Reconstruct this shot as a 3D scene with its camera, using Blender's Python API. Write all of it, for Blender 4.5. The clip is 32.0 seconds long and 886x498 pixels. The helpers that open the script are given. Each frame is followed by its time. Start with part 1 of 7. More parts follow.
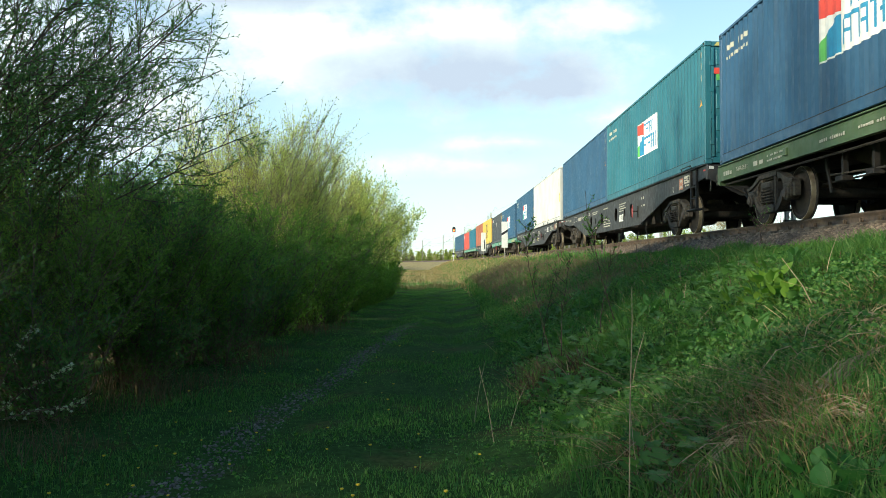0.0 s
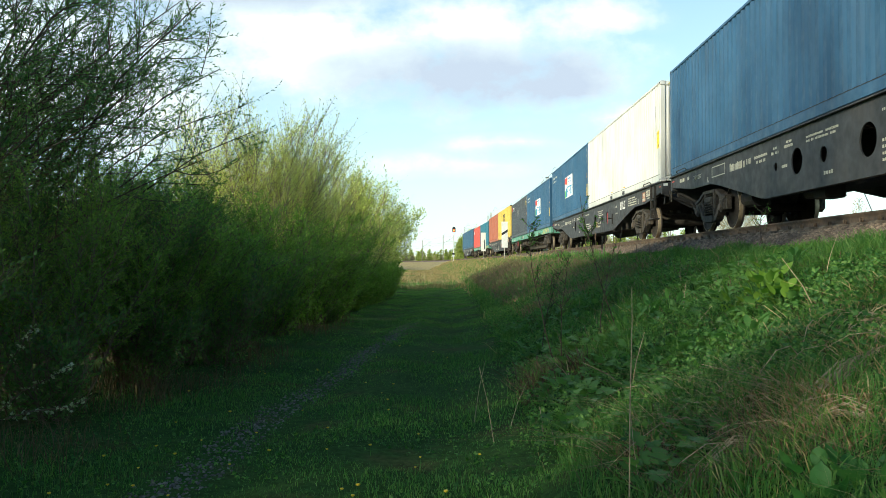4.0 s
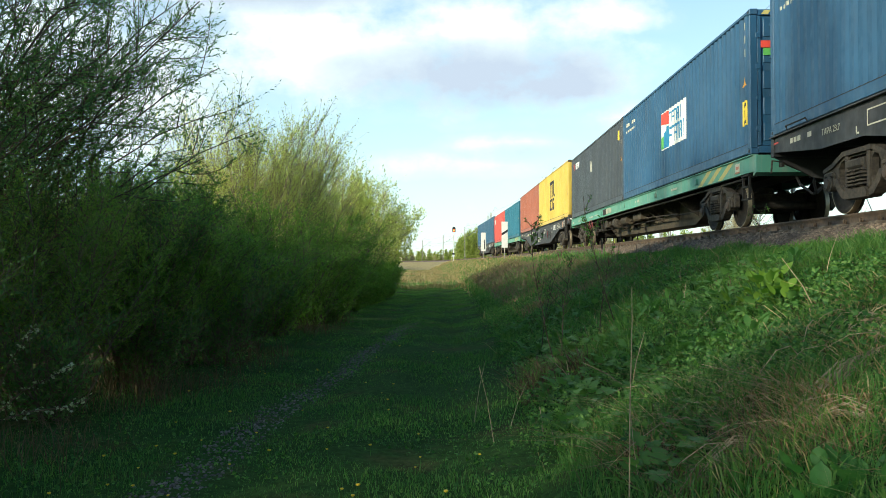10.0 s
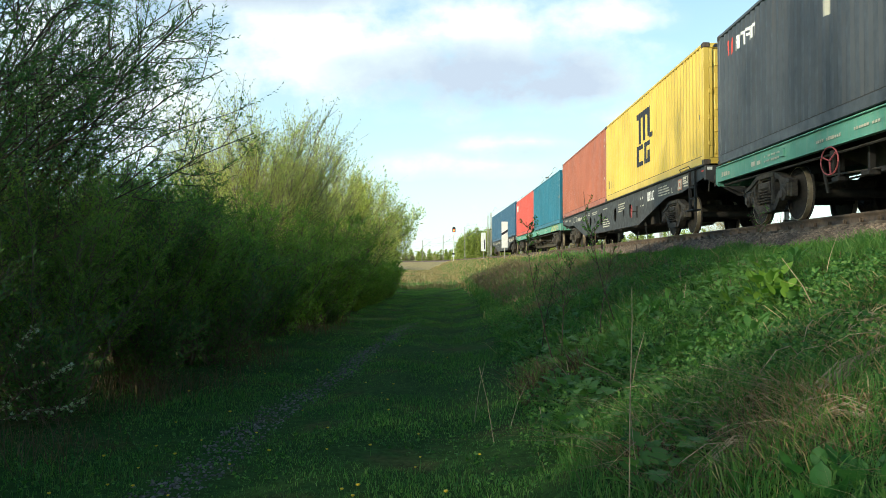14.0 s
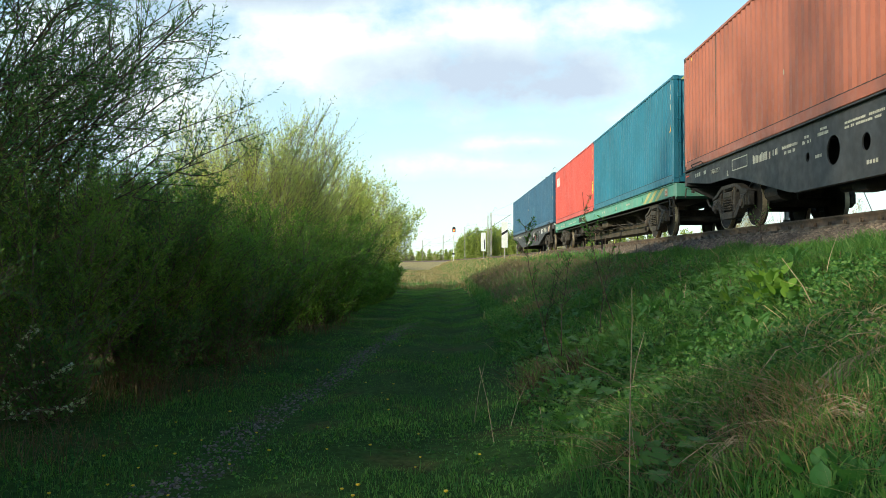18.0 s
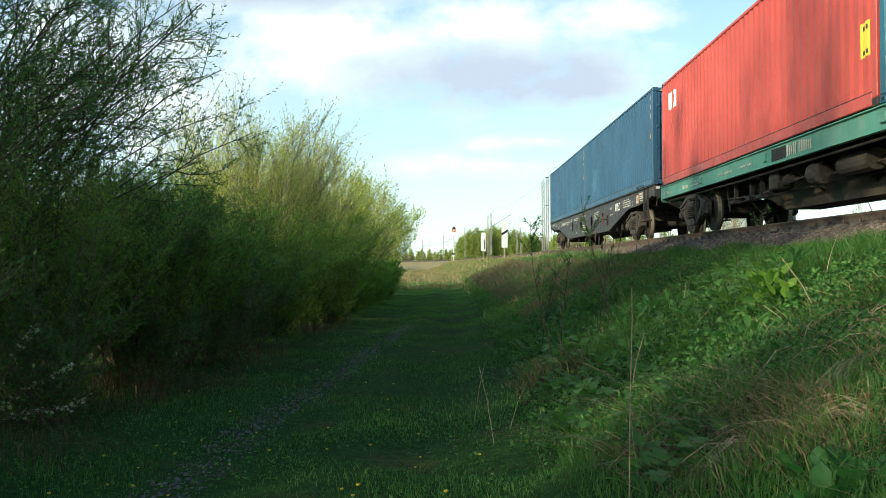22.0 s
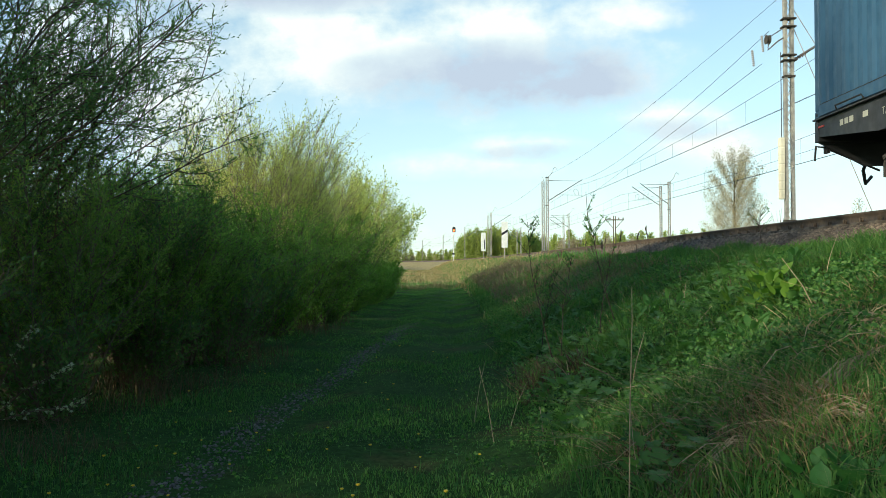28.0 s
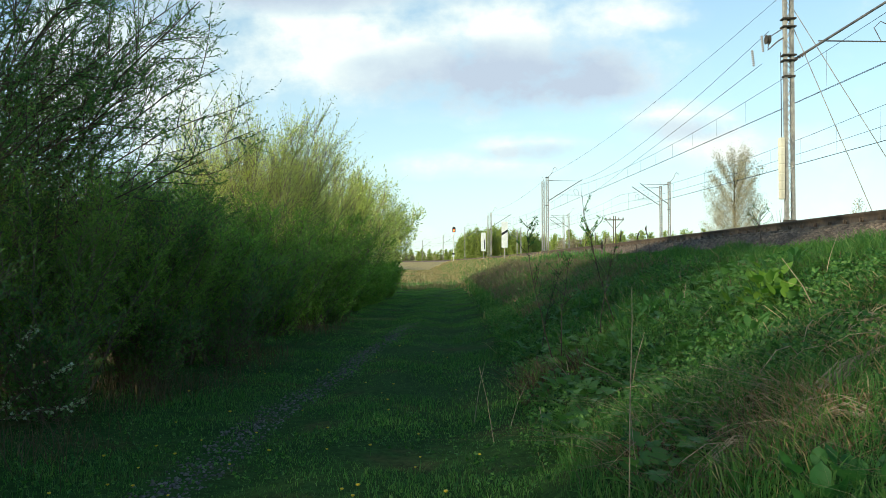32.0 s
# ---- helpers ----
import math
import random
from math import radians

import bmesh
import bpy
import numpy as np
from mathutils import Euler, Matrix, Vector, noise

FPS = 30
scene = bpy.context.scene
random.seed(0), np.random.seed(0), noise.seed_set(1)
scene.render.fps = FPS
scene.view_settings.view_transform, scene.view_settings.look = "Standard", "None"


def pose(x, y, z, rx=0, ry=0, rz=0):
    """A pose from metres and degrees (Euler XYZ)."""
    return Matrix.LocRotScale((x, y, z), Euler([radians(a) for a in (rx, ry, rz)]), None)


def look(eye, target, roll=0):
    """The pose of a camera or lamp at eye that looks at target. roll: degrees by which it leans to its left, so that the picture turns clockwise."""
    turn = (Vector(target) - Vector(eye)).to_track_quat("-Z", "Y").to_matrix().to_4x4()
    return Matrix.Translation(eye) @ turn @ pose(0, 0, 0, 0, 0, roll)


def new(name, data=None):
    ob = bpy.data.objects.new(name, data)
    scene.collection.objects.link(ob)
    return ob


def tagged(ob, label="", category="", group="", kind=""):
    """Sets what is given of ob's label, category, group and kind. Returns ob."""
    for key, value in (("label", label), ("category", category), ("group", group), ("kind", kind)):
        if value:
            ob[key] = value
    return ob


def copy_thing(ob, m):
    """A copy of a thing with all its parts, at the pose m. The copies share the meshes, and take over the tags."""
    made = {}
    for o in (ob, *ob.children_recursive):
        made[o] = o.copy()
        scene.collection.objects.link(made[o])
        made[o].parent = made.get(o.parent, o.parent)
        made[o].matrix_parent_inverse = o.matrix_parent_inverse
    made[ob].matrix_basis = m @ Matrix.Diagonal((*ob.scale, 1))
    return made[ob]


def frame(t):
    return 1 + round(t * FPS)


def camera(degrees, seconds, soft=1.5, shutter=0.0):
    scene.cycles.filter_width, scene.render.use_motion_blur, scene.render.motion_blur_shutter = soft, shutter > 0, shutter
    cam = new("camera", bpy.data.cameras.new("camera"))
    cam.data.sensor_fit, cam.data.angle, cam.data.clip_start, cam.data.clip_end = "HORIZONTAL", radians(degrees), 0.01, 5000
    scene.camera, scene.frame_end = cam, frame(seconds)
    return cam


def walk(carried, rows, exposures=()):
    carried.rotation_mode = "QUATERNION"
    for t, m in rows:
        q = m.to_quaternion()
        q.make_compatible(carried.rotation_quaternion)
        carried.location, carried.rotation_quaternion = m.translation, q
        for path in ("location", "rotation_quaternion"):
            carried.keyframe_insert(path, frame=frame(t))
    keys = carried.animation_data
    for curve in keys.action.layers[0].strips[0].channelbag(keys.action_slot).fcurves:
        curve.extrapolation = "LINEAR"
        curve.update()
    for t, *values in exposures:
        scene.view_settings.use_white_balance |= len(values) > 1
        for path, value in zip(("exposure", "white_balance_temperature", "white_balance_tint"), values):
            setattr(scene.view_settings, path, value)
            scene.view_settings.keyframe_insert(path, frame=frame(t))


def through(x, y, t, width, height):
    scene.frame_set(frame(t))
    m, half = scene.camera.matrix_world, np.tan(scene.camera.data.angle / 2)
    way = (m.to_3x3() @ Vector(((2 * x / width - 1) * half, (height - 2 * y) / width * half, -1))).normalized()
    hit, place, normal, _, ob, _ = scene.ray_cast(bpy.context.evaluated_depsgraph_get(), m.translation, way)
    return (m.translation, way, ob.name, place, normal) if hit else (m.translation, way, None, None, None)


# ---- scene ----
from mathutils import geometry

# The camera stands still on the field path beside the embankment.
cam = camera(56.1, 32.0, soft=0.85)
EYE = 1.45                       # height of the lens over the path
VIEW = Matrix.Translation((0, 0, EYE)) @ pose(0, 0, 0, 90.955, 0, 1.739) @ pose(0, 0, 0, 0, 0, -0.15)
walk(cam, [(0.0, VIEW), (32.0, VIEW)], [(0.0, 0.60, 6300, -3.0), (24.0, 0.60, 6300, -3.0), (28.0, 0.43, 6300, -3.0), (32.0, 0.43, 6300, -3.0)])

# ---- light: low evening sun from behind and left, bright sky with clouds ----
SUN_EL, SUN_DIR = radians(19.5), Vector((0.80, 0.60, 0)).normalized()
world = bpy.data.worlds.new("evening_sky")
scene.world = world
world.use_nodes = True
wn = world.node_tree
wn.nodes.clear()
sky = wn.nodes.new("ShaderNodeTexSky")
sky.sky_type, sky.sun_disc = "NISHITA", False
sky.sun_elevation = SUN_EL
sky.sun_rotation = math.atan2(-SUN_DIR.x, -SUN_DIR.y)
sky.air_density, sky.dust_density, sky.ozone_density = 1.0, 0.1, 1.6
wbg = wn.nodes.new("ShaderNodeBackground")
wbg.inputs["Strength"].default_value = 0.15
wout = wn.nodes.new("ShaderNodeOutputWorld")
wn.links.new(sky.outputs[0], wbg.inputs[0])
wn.links.new(wbg.outputs[0], wout.inputs[0])
sun = new("sun", bpy.data.lights.new("sun", "SUN"))
sun.data.energy, sun.data.angle, sun.data.color = 4.3, radians(1.8), (1.0, 0.87, 0.70)
to = Vector((SUN_DIR.x * math.cos(SUN_EL), SUN_DIR.y * math.cos(SUN_EL), -math.sin(SUN_EL)))
sun.matrix_world = look((-60, -40, 40), Vector((-60, -40, 40)) + to)


# ---- materials ----
def nodes_of(name, rough=0.6, metal=0.0):
    m = bpy.data.materials.new(name)
    m.use_nodes = True
    nt = m.node_tree
    b = nt.nodes["Principled BSDF"]
    b.inputs["Roughness"].default_value, b.inputs["Metallic"].default_value = rough, metal
    return m, nt, b


def node(nt, kind, **put):
    n = nt.nodes.new(kind)
    for k, v in put.items():
        if k in n.inputs:
            n.inputs[k].default_value = v
    return n


def ramp(nt, src, stops):
    r = nt.nodes.new("ShaderNodeValToRGB")
    e = r.color_ramp.elements
    while len(e) < len(stops):
        e.new(0.5)
    for el, (p, c) in zip(e, stops):
        el.position, el.color = p, (*c, 1) if len(c) == 3 else c
    nt.links.new(src, r.inputs[0])
    return r.outputs[0]


def blend(nt, kind, fac, a, b):
    n = nt.nodes.new("ShaderNodeMix")
    n.data_type, n.blend_type = "RGBA", kind
    for sock, v in ((n.inputs[0], fac), (n.inputs[6], a), (n.inputs[7], b)):
        if isinstance(v, (int, float)):
            sock.default_value = v
        elif isinstance(v, tuple):
            sock.default_value = (*v, 1)
        else:
            nt.links.new(v, sock)
    return n.outputs[2]


def noise_out(nt, scale, detail=4.0, rough=0.55, stretch=None, space="Object"):
    tc = nt.nodes.new("ShaderNodeTexCoord")
    src = tc.outputs[space]
    if stretch:
        mp = nt.nodes.new("ShaderNodeMapping")
        mp.inputs["Scale"].default_value = stretch
        nt.links.new(src, mp.inputs[0])
        src = mp.outputs[0]
    n = node(nt, "ShaderNodeTexNoise", Scale=scale, Detail=detail, Roughness=rough)
    nt.links.new(src, n.inputs["Vector"])
    return n.outputs[0]


def bump(nt, b, height, strength, dist):
    n = node(nt, "ShaderNodeBump", Strength=strength, Distance=dist)
    nt.links.new(height, n.inputs["Height"])
    nt.links.new(n.outputs[0], b.inputs["Normal"])


def dull(c, k):
    return tuple(v * k for v in c)


def paint(name, col, rough=0.5, dirt=(0.10, 0.085, 0.065), amount=0.24, rust=0.0):
    """Weathered paint: cloudy fading, vertical rain streaks, dirt specks and a little rust."""
    m, nt, b = nodes_of(name, rough)
    fade = ramp(nt, noise_out(nt, 0.7, 5.0), [(0.3, dull(col, 0.82)), (0.7, tuple(min(1, v * 1.08 + 0.008) for v in col))])
    streak = ramp(nt, noise_out(nt, 3.0, 5.0, 0.6, (1.5, 2.2, 0.16)), [(0.48, (0, 0, 0)), (0.80, (1, 1, 1))])
    s2 = node(nt, "ShaderNodeMath")
    s2.operation = "MULTIPLY"
    s2.inputs[1].default_value = amount
    nt.links.new(streak, s2.inputs[0])
    c = blend(nt, "MIX", s2.outputs[0], fade, dirt)
    speck = ramp(nt, noise_out(nt, 26.0, 3.0), [(0.70 - 0.12 * rust, (0, 0, 0)), (0.78, (1, 1, 1))])
    sp = node(nt, "ShaderNodeMath")
    sp.operation = "MULTIPLY"
    sp.inputs[1].default_value = 0.25 + 0.6 * rust
    nt.links.new(speck, sp.inputs[0])
    c = blend(nt, "MIX", sp.outputs[0], c, (0.11, 0.05, 0.025))
    nt.links.new(c, b.inputs["Base Color"])
    rr = ramp(nt, noise_out(nt, 5.0, 4.0), [(0.3, (rough - 0.1,) * 3), (0.7, (rough + 0.15,) * 3)])
    nt.links.new(rr, b.inputs["Roughness"])
    bump(nt, b, noise_out(nt, 9.0, 3.0), 0.12, 0.004)
    return m


def rough_metal(name, col, col2, rough=0.75, metal=0.2, scale=14.0):
    m, nt, b = nodes_of(name, rough, metal)
    c = ramp(nt, noise_out(nt, scale, 5.0), [(0.32, col), (0.68, col2)])
    g = ramp(nt, noise_out(nt, 2.2, 3.0), [(0.35, (0.6, 0.6, 0.6)), (0.7, (1.15, 1.1, 1.0))])
    nt.links.new(blend(nt, "MULTIPLY", 1.0, c, g), b.inputs["Base Color"])
    bump(nt, b, noise_out(nt, scale * 2.5, 3.0), 0.35, 0.006)
    return m


def flat(name, col, rough=0.6, metal=0.0):
    m, nt, b = nodes_of(name, rough, metal)
    nt.links.new(ramp(nt, noise_out(nt, 8.0, 4.0), [(0.3, dull(col, 0.8)), (0.7, col)]), b.inputs["Base Color"])
    return m


def leafy(name, a, b_, c_, through=0.35, rough=0.55):
    """Leaves and blades: colour by island, light passing through."""
    m, nt, b = nodes_of(name, rough)
    geo = nt.nodes.new("ShaderNodeNewGeometry")
    col = ramp(nt, geo.outputs["Random Per Island"], [(0.0, a), (0.55, b_), (1.0, c_)])
    big = ramp(nt, noise_out(nt, 0.9, 2.0), [(0.35, (0.75, 0.8, 0.75)), (0.7, (1.2, 1.15, 1.0))])
    col = blend(nt, "MULTIPLY", 1.0, col, big)
    nt.links.new(col, b.inputs["Base Color"])
    b.inputs["Specular IOR Level"].default_value = 0.22
    tr = nt.nodes.new("ShaderNodeBsdfTranslucent")
    nt.links.new(blend(nt, "MULTIPLY", 1.0, col, (1.85, 2.05, 1.05)), tr.inputs[0])
    mx = node(nt, "ShaderNodeMixShader")
    mx.inputs[0].default_value = through
    nt.links.new(b.outputs[0], mx.inputs[1])
    nt.links.new(tr.outputs[0], mx.inputs[2])
    nt.links.new(mx.outputs[0], nt.nodes["Material Output"].inputs[0])
    return m


def glow(name, col, strength):
    m, nt, b = nodes_of(name, 0.3)
    b.inputs["Base Color"].default_value = (*col, 1)
    b.inputs["Emission Color"].default_value = (*col, 1)
    b.inputs["Emission Strength"].default_value = strength
    return m


BLUE = paint("blue_paint", (0.018, 0.078, 0.155))
BLUE_B = paint("faded_blue_paint", (0.020, 0.078, 0.142))
TEAL = paint("teal_paint", (0.022, 0.140, 0.178))
TEAL_B = paint("petrol_paint", (0.012, 0.125, 0.185))
WHITE = paint("white_paint", (0.62, 0.605, 0.55), amount=0.4)
GREY = paint("charcoal_paint", (0.040, 0.047, 0.055), amount=0.25)
YELLOW = paint("yellow_paint", (0.58, 0.405, 0.065), amount=0.22)
BROWN = paint("oxide_paint", (0.33, 0.095, 0.048), amount=0.3, rust=0.5)
RED = paint("red_paint", (0.50, 0.062, 0.042), amount=0.22)
STRIPE_PALE = paint("worn_yellow", (0.50, 0.41, 0.13), 0.6, (0.2, 0.16, 0.1), 0.5)
WAGON_GREY = paint("wagon_grey_paint", (0.032, 0.032, 0.033), 0.6, (0.07, 0.056, 0.042), 0.4)
WAGON_GREEN = paint("wagon_green_paint", (0.10, 0.30, 0.215), 0.6, (0.30, 0.29, 0.22), 0.6, 0.45)
WAGON_OLIVE = paint("wagon_olive_paint", (0.075, 0.125, 0.05), 0.6, (0.14, 0.11, 0.07), 0.6, 0.4)
IRON = rough_metal("dirty_iron", (0.026, 0.022, 0.018), (0.080, 0.066, 0.049), 0.85, 0.0)
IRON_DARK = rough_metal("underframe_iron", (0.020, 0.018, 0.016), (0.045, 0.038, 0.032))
BROWN_IRON = rough_metal("dusty_frame", (0.055, 0.044, 0.030), (0.095, 0.075, 0.05))
TREAD = rough_metal("polished_tread", (0.46, 0.38, 0.27), (0.58, 0.50, 0.38), 0.42, 0.6)
RAIL_RUST = rough_metal("rusty_rail", (0.075, 0.052, 0.036), (0.135, 0.094, 0.062), 0.85, 0.0)
CAST = rough_metal("casting_rust", (0.06, 0.05, 0.045), (0.12, 0.085, 0.06))
CONCRETE = rough_metal("weathered_concrete", (0.38, 0.36, 0.32), (0.52, 0.49, 0.44), 0.85, 0.0, 6.0)
STEEL_GREY = rough_metal("galvanised_mast", (0.36, 0.33, 0.29), (0.50, 0.47, 0.42), 0.6, 0.3, 8.0)
WIRE = flat("aged_copper", (0.07, 0.075, 0.075), 0.5, 0.5)
GLAZE = flat("pale_grey_glaze", (0.42, 0.41, 0.40), 0.3)
PORCELAIN = flat("brown_porcelain", (0.16, 0.12, 0.10), 0.25)
LETTER = flat("stencil_paint", (0.52, 0.485, 0.38))
LOGO_WHITE = flat("logo_white", (0.82, 0.80, 0.74))
LOGO_RED = flat("logo_red", (0.72, 0.07, 0.045))
LOGO_BLUE = flat("logo_blue", (0.03, 0.24, 0.42))
LOGO_GREEN = flat("logo_green", (0.14, 0.47, 0.10))
LOGO_BLACK = flat("logo_black", (0.012, 0.014, 0.022))
SIGN_ORANGE = flat("sign_orange", (0.85, 0.36, 0.03))
SIGN_YELLOW = flat("sign_yellow", (0.85, 0.58, 0.05))
PLATE_CREAM = flat("plate_cream", (0.50, 0.46, 0.36))
PLATE_ORANGE = flat("plate_orange", (0.46, 0.17, 0.09))
WHEEL_RED = flat("handwheel_red", (0.30, 0.06, 0.06))
WEIGHT = paint("weight_cream", (0.72, 0.65, 0.48), 0.7, (0.30, 0.22, 0.13), 0.5, 0.6)
SEAL = flat("rubber_seal", (0.015, 0.015, 0.015))
SIGNAL_RED = glow("signal_lamp", (1.0, 0.16, 0.04), 3.0)
SIGN_WHITE = flat("sign_white", (0.80, 0.79, 0.74))
BARK = rough_metal("willow_bark", (0.085, 0.065, 0.045), (0.17, 0.13, 0.085), 0.9, 0.0, 20.0)
PALE_BARK = rough_metal("pale_willow_bark", (0.22, 0.17, 0.125), (0.34, 0.27, 0.20), 0.85, 0.0, 30.0)
TWIG = rough_metal("twig_bark", (0.14, 0.105, 0.07), (0.25, 0.19, 0.125), 0.85, 0.0, 30.0)
DEAD = leafy("dead_straw", (0.33, 0.25, 0.14), (0.45, 0.34, 0.20), (0.24, 0.165, 0.095), 0.15, 0.8)
LEAF_DARK = leafy("willow_leaf", (0.075, 0.15, 0.055), (0.105, 0.19, 0.07), (0.16, 0.25, 0.09), 0.42)
LEAF_LIGHT = leafy("young_willow_leaf", (0.36, 0.37, 0.15), (0.45, 0.45, 0.20), (0.54, 0.53, 0.29), 0.62)
LEAF_MID = leafy("bush_leaf", (0.12, 0.225, 0.062), (0.18, 0.285, 0.074), (0.265, 0.35, 0.115), 0.58)
HERB = leafy("herb_leaf", (0.034, 0.095, 0.030), (0.075, 0.175, 0.05), (0.17, 0.29, 0.085), 0.4)
DOCK = leafy("broad_leaf", (0.10, 0.20, 0.03), (0.15, 0.26, 0.04), (0.20, 0.30, 0.06), 0.35)
GRASS = leafy("meadow_grass", (0.055, 0.15, 0.042), (0.095, 0.215, 0.058), (0.175, 0.27, 0.09), 0.4)
DRY_GRASS = leafy("dry_grass", (0.31, 0.24, 0.13), (0.42, 0.33, 0.19), (0.22, 0.16, 0.09), 0.25, 0.8)
PETAL = flat("dandelion_yellow", (0.85, 0.58, 0.02))
FAR_LEAF = leafy("far_leaf", (0.22, 0.27, 0.085), (0.29, 0.325, 0.10), (0.37, 0.375, 0.15), 0.45)
FAR_BARE = leafy("budding_crown", (0.33, 0.27, 0.225), (0.42, 0.35, 0.29), (0.36, 0.32, 0.21), 0.3)


# ---- mesh building ----
class Shape:
    """A mesh in the making: vertices, faces and simple solids."""

    def __init__(self):
        self.v, self.f = [], []

    def add(self, pts, faces):
        n = len(self.v)
        self.v += [tuple(p) for p in pts]
        self.f += [tuple(i + n for i in fc) for fc in faces]
        return self

    def box(self, x0, x1, y0, y1, z0, z1, e=0.0):
        """A block, its long edges chamfered by e."""
        if e <= 0:
            return self.add([(x, y, z) for x in (x0, x1) for y in (y0, y1) for z in (z0, z1)],
                            [(0, 1, 3, 2), (4, 6, 7, 5), (0, 4, 5, 1), (2, 3, 7, 6), (0, 2, 6, 4), (1, 5, 7, 3)])
        ring = [(x0 + e, z0), (x1 - e, z0), (x1, z0 + e), (x1, z1 - e), (x1 - e, z1), (x0 + e, z1), (x0, z1 - e), (x0, z0 + e)]
        pts = [(x, y0 + e, z) for x, z in ring] + [(x, y1 - e, z) for x, z in ring]
        cx, cz = (x0 + x1) / 2, (z0 + z1) / 2
        kx, kz = max(0.2, 1 - 2 * e / max(x1 - x0, 1e-6)), max(0.2, 1 - 2 * e / max(z1 - z0, 1e-6))
        pts += [(cx + (x - cx) * kx, y, cz + (z - cz) * kz) for y in (y0, y1) for x, z in ring]
        fs = []
        for i in range(8):
            j = (i + 1) % 8
            fs += [(i, 8 + i, 8 + j, j), (16 + i, i, j, 16 + j), (8 + i, 24 + i, 24 + j, 8 + j)]
        fs += [tuple(range(16, 24)), tuple(range(31, 23, -1))]
        return self.add(pts, fs)

    def rod(self, a, b, r, n=8, r2=None, cap=True):
        a, b = Vector(a), Vector(b)
        q = (b - a).to_track_quat("Z", "Y")
        r2 = r if r2 is None else r2
        pts = []
        for p, rr in ((a, r), (b, r2)):
            pts += [p + q @ Vector((rr * math.cos(2 * math.pi * i / n), rr * math.sin(2 * math.pi * i / n), 0)) for i in range(n)]
        fs = [(i, (i + 1) % n, n + (i + 1) % n, n + i) for i in range(n)]
        if cap:
            fs += [tuple(range(n - 1, -1, -1)), tuple(range(n, 2 * n))]
        return self.add(pts, fs)

    def tube(self, pts, r, n=5, r2=None):
        """A round bar along a line of points, thinning to r2."""
        pts = [Vector(p) for p in pts]
        r2 = r if r2 is None else r2
        vs, fs = [], []
        for i, p in enumerate(pts):
            d = (pts[min(i + 1, len(pts) - 1)] - pts[max(i - 1, 0)])
            q = d.to_track_quat("Z", "Y")
            rr = r + (r2 - r) * i / max(1, len(pts) - 1)
            vs += [p + q @ Vector((rr * math.cos(2 * math.pi * k / n), rr * math.sin(2 * math.pi * k / n), 0)) for k in range(n)]
        for i in range(len(pts) - 1):
            fs += [(i * n + k, i * n + (k + 1) % n, (i + 1) * n + (k + 1) % n, (i + 1) * n + k) for k in range(n)]
        fs += [tuple(range(n - 1, -1, -1)), tuple(range((len(pts) - 1) * n, len(pts) * n))]
        return self.add(vs, fs)

    def turned(self, prof, axis="x", at=(0, 0, 0), n=24, closed=False):
        """A solid of revolution: prof is (along, radius) pairs."""
        vs, fs = [], []
        for a, r in prof:
            for k in range(n):
                c, s = r * math.cos(2 * math.pi * k / n), r * math.sin(2 * math.pi * k / n)
                p = {"x": (a, c, s), "y": (c, a, s), "z": (c, s, a)}[axis]
                vs.append((p[0] + at[0], p[1] + at[1], p[2] + at[2]))
        m = len(prof)
        for i in range(m - 1 + closed):
            for k in range(n):
                fs.append((i * n + k, i * n + (k + 1) % n, (i + 1) % m * n + (k + 1) % n, (i + 1) % m * n + k))
        if not closed:
            fs += [tuple(range(n - 1, -1, -1)), tuple(range((m - 1) * n, m * n))]
        return self.add(vs, fs)

    def slab(self, poly, x0, x1):
        """An outline in y, z drawn out from x0 to x1."""
        n = len(poly)
        return self.add([(x0, y, z) for y, z in poly] + [(x1, y, z) for y, z in poly],
                        [tuple(range(n)), tuple(range(2 * n - 1, n - 1, -1))] +
                        [(i, n + i, n + (i + 1) % n, (i + 1) % n) for i in range(n)])

    def plate(self, rim, holes, x0, x1):
        """A plate in y, z with holes cut through, from x0 to x1."""
        loops = [rim] + holes
        flat_pts = [p for lp in loops for p in lp]
        tris = geometry.tessellate_polygon([[Vector((p[0], p[1], 0)) for p in lp] for lp in loops])
        n = len(flat_pts)
        fs = [tuple(t) for t in tris] + [tuple(i + n for i in reversed(t)) for t in tris]
        at = 0
        for lp in loops:
            k = len(lp)
            fs += [(at + i, at + (i + 1) % k, n + at + (i + 1) % k, n + at + i) for i in range(k)]
            at += k
        return self.add([(x0, *p) for p in flat_pts] + [(x1, *p) for p in flat_pts], fs)

    def mesh(self, name, mat, smooth=False, weld=False):
        me = bpy.data.meshes.new(name)
        me.from_pydata(self.v, [], self.f)
        me.materials.append(mat)
        bm = bmesh.new()
        bm.from_mesh(me)
        if weld:
            bmesh.ops.remove_doubles(bm, verts=bm.verts, dist=0.0005)
        bmesh.ops.recalc_face_normals(bm, faces=bm.faces)
        bm.to_mesh(me)
        bm.free()
        if smooth:
            me.shade_smooth()
            me.set_sharp_from_angle(angle=radians(40))
        return me


def part(name, shape, mat, parent, label="", at=None, smooth=False):
    """Links a shape, or a mesh that is already made, as one mesh object under a thing."""
    me = shape.mesh(name, mat, smooth) if isinstance(shape, Shape) else shape
    ob = new(name, me)
    ob.parent = parent
    if at is not None:
        ob.matrix_local = at
    return tagged(ob, label)


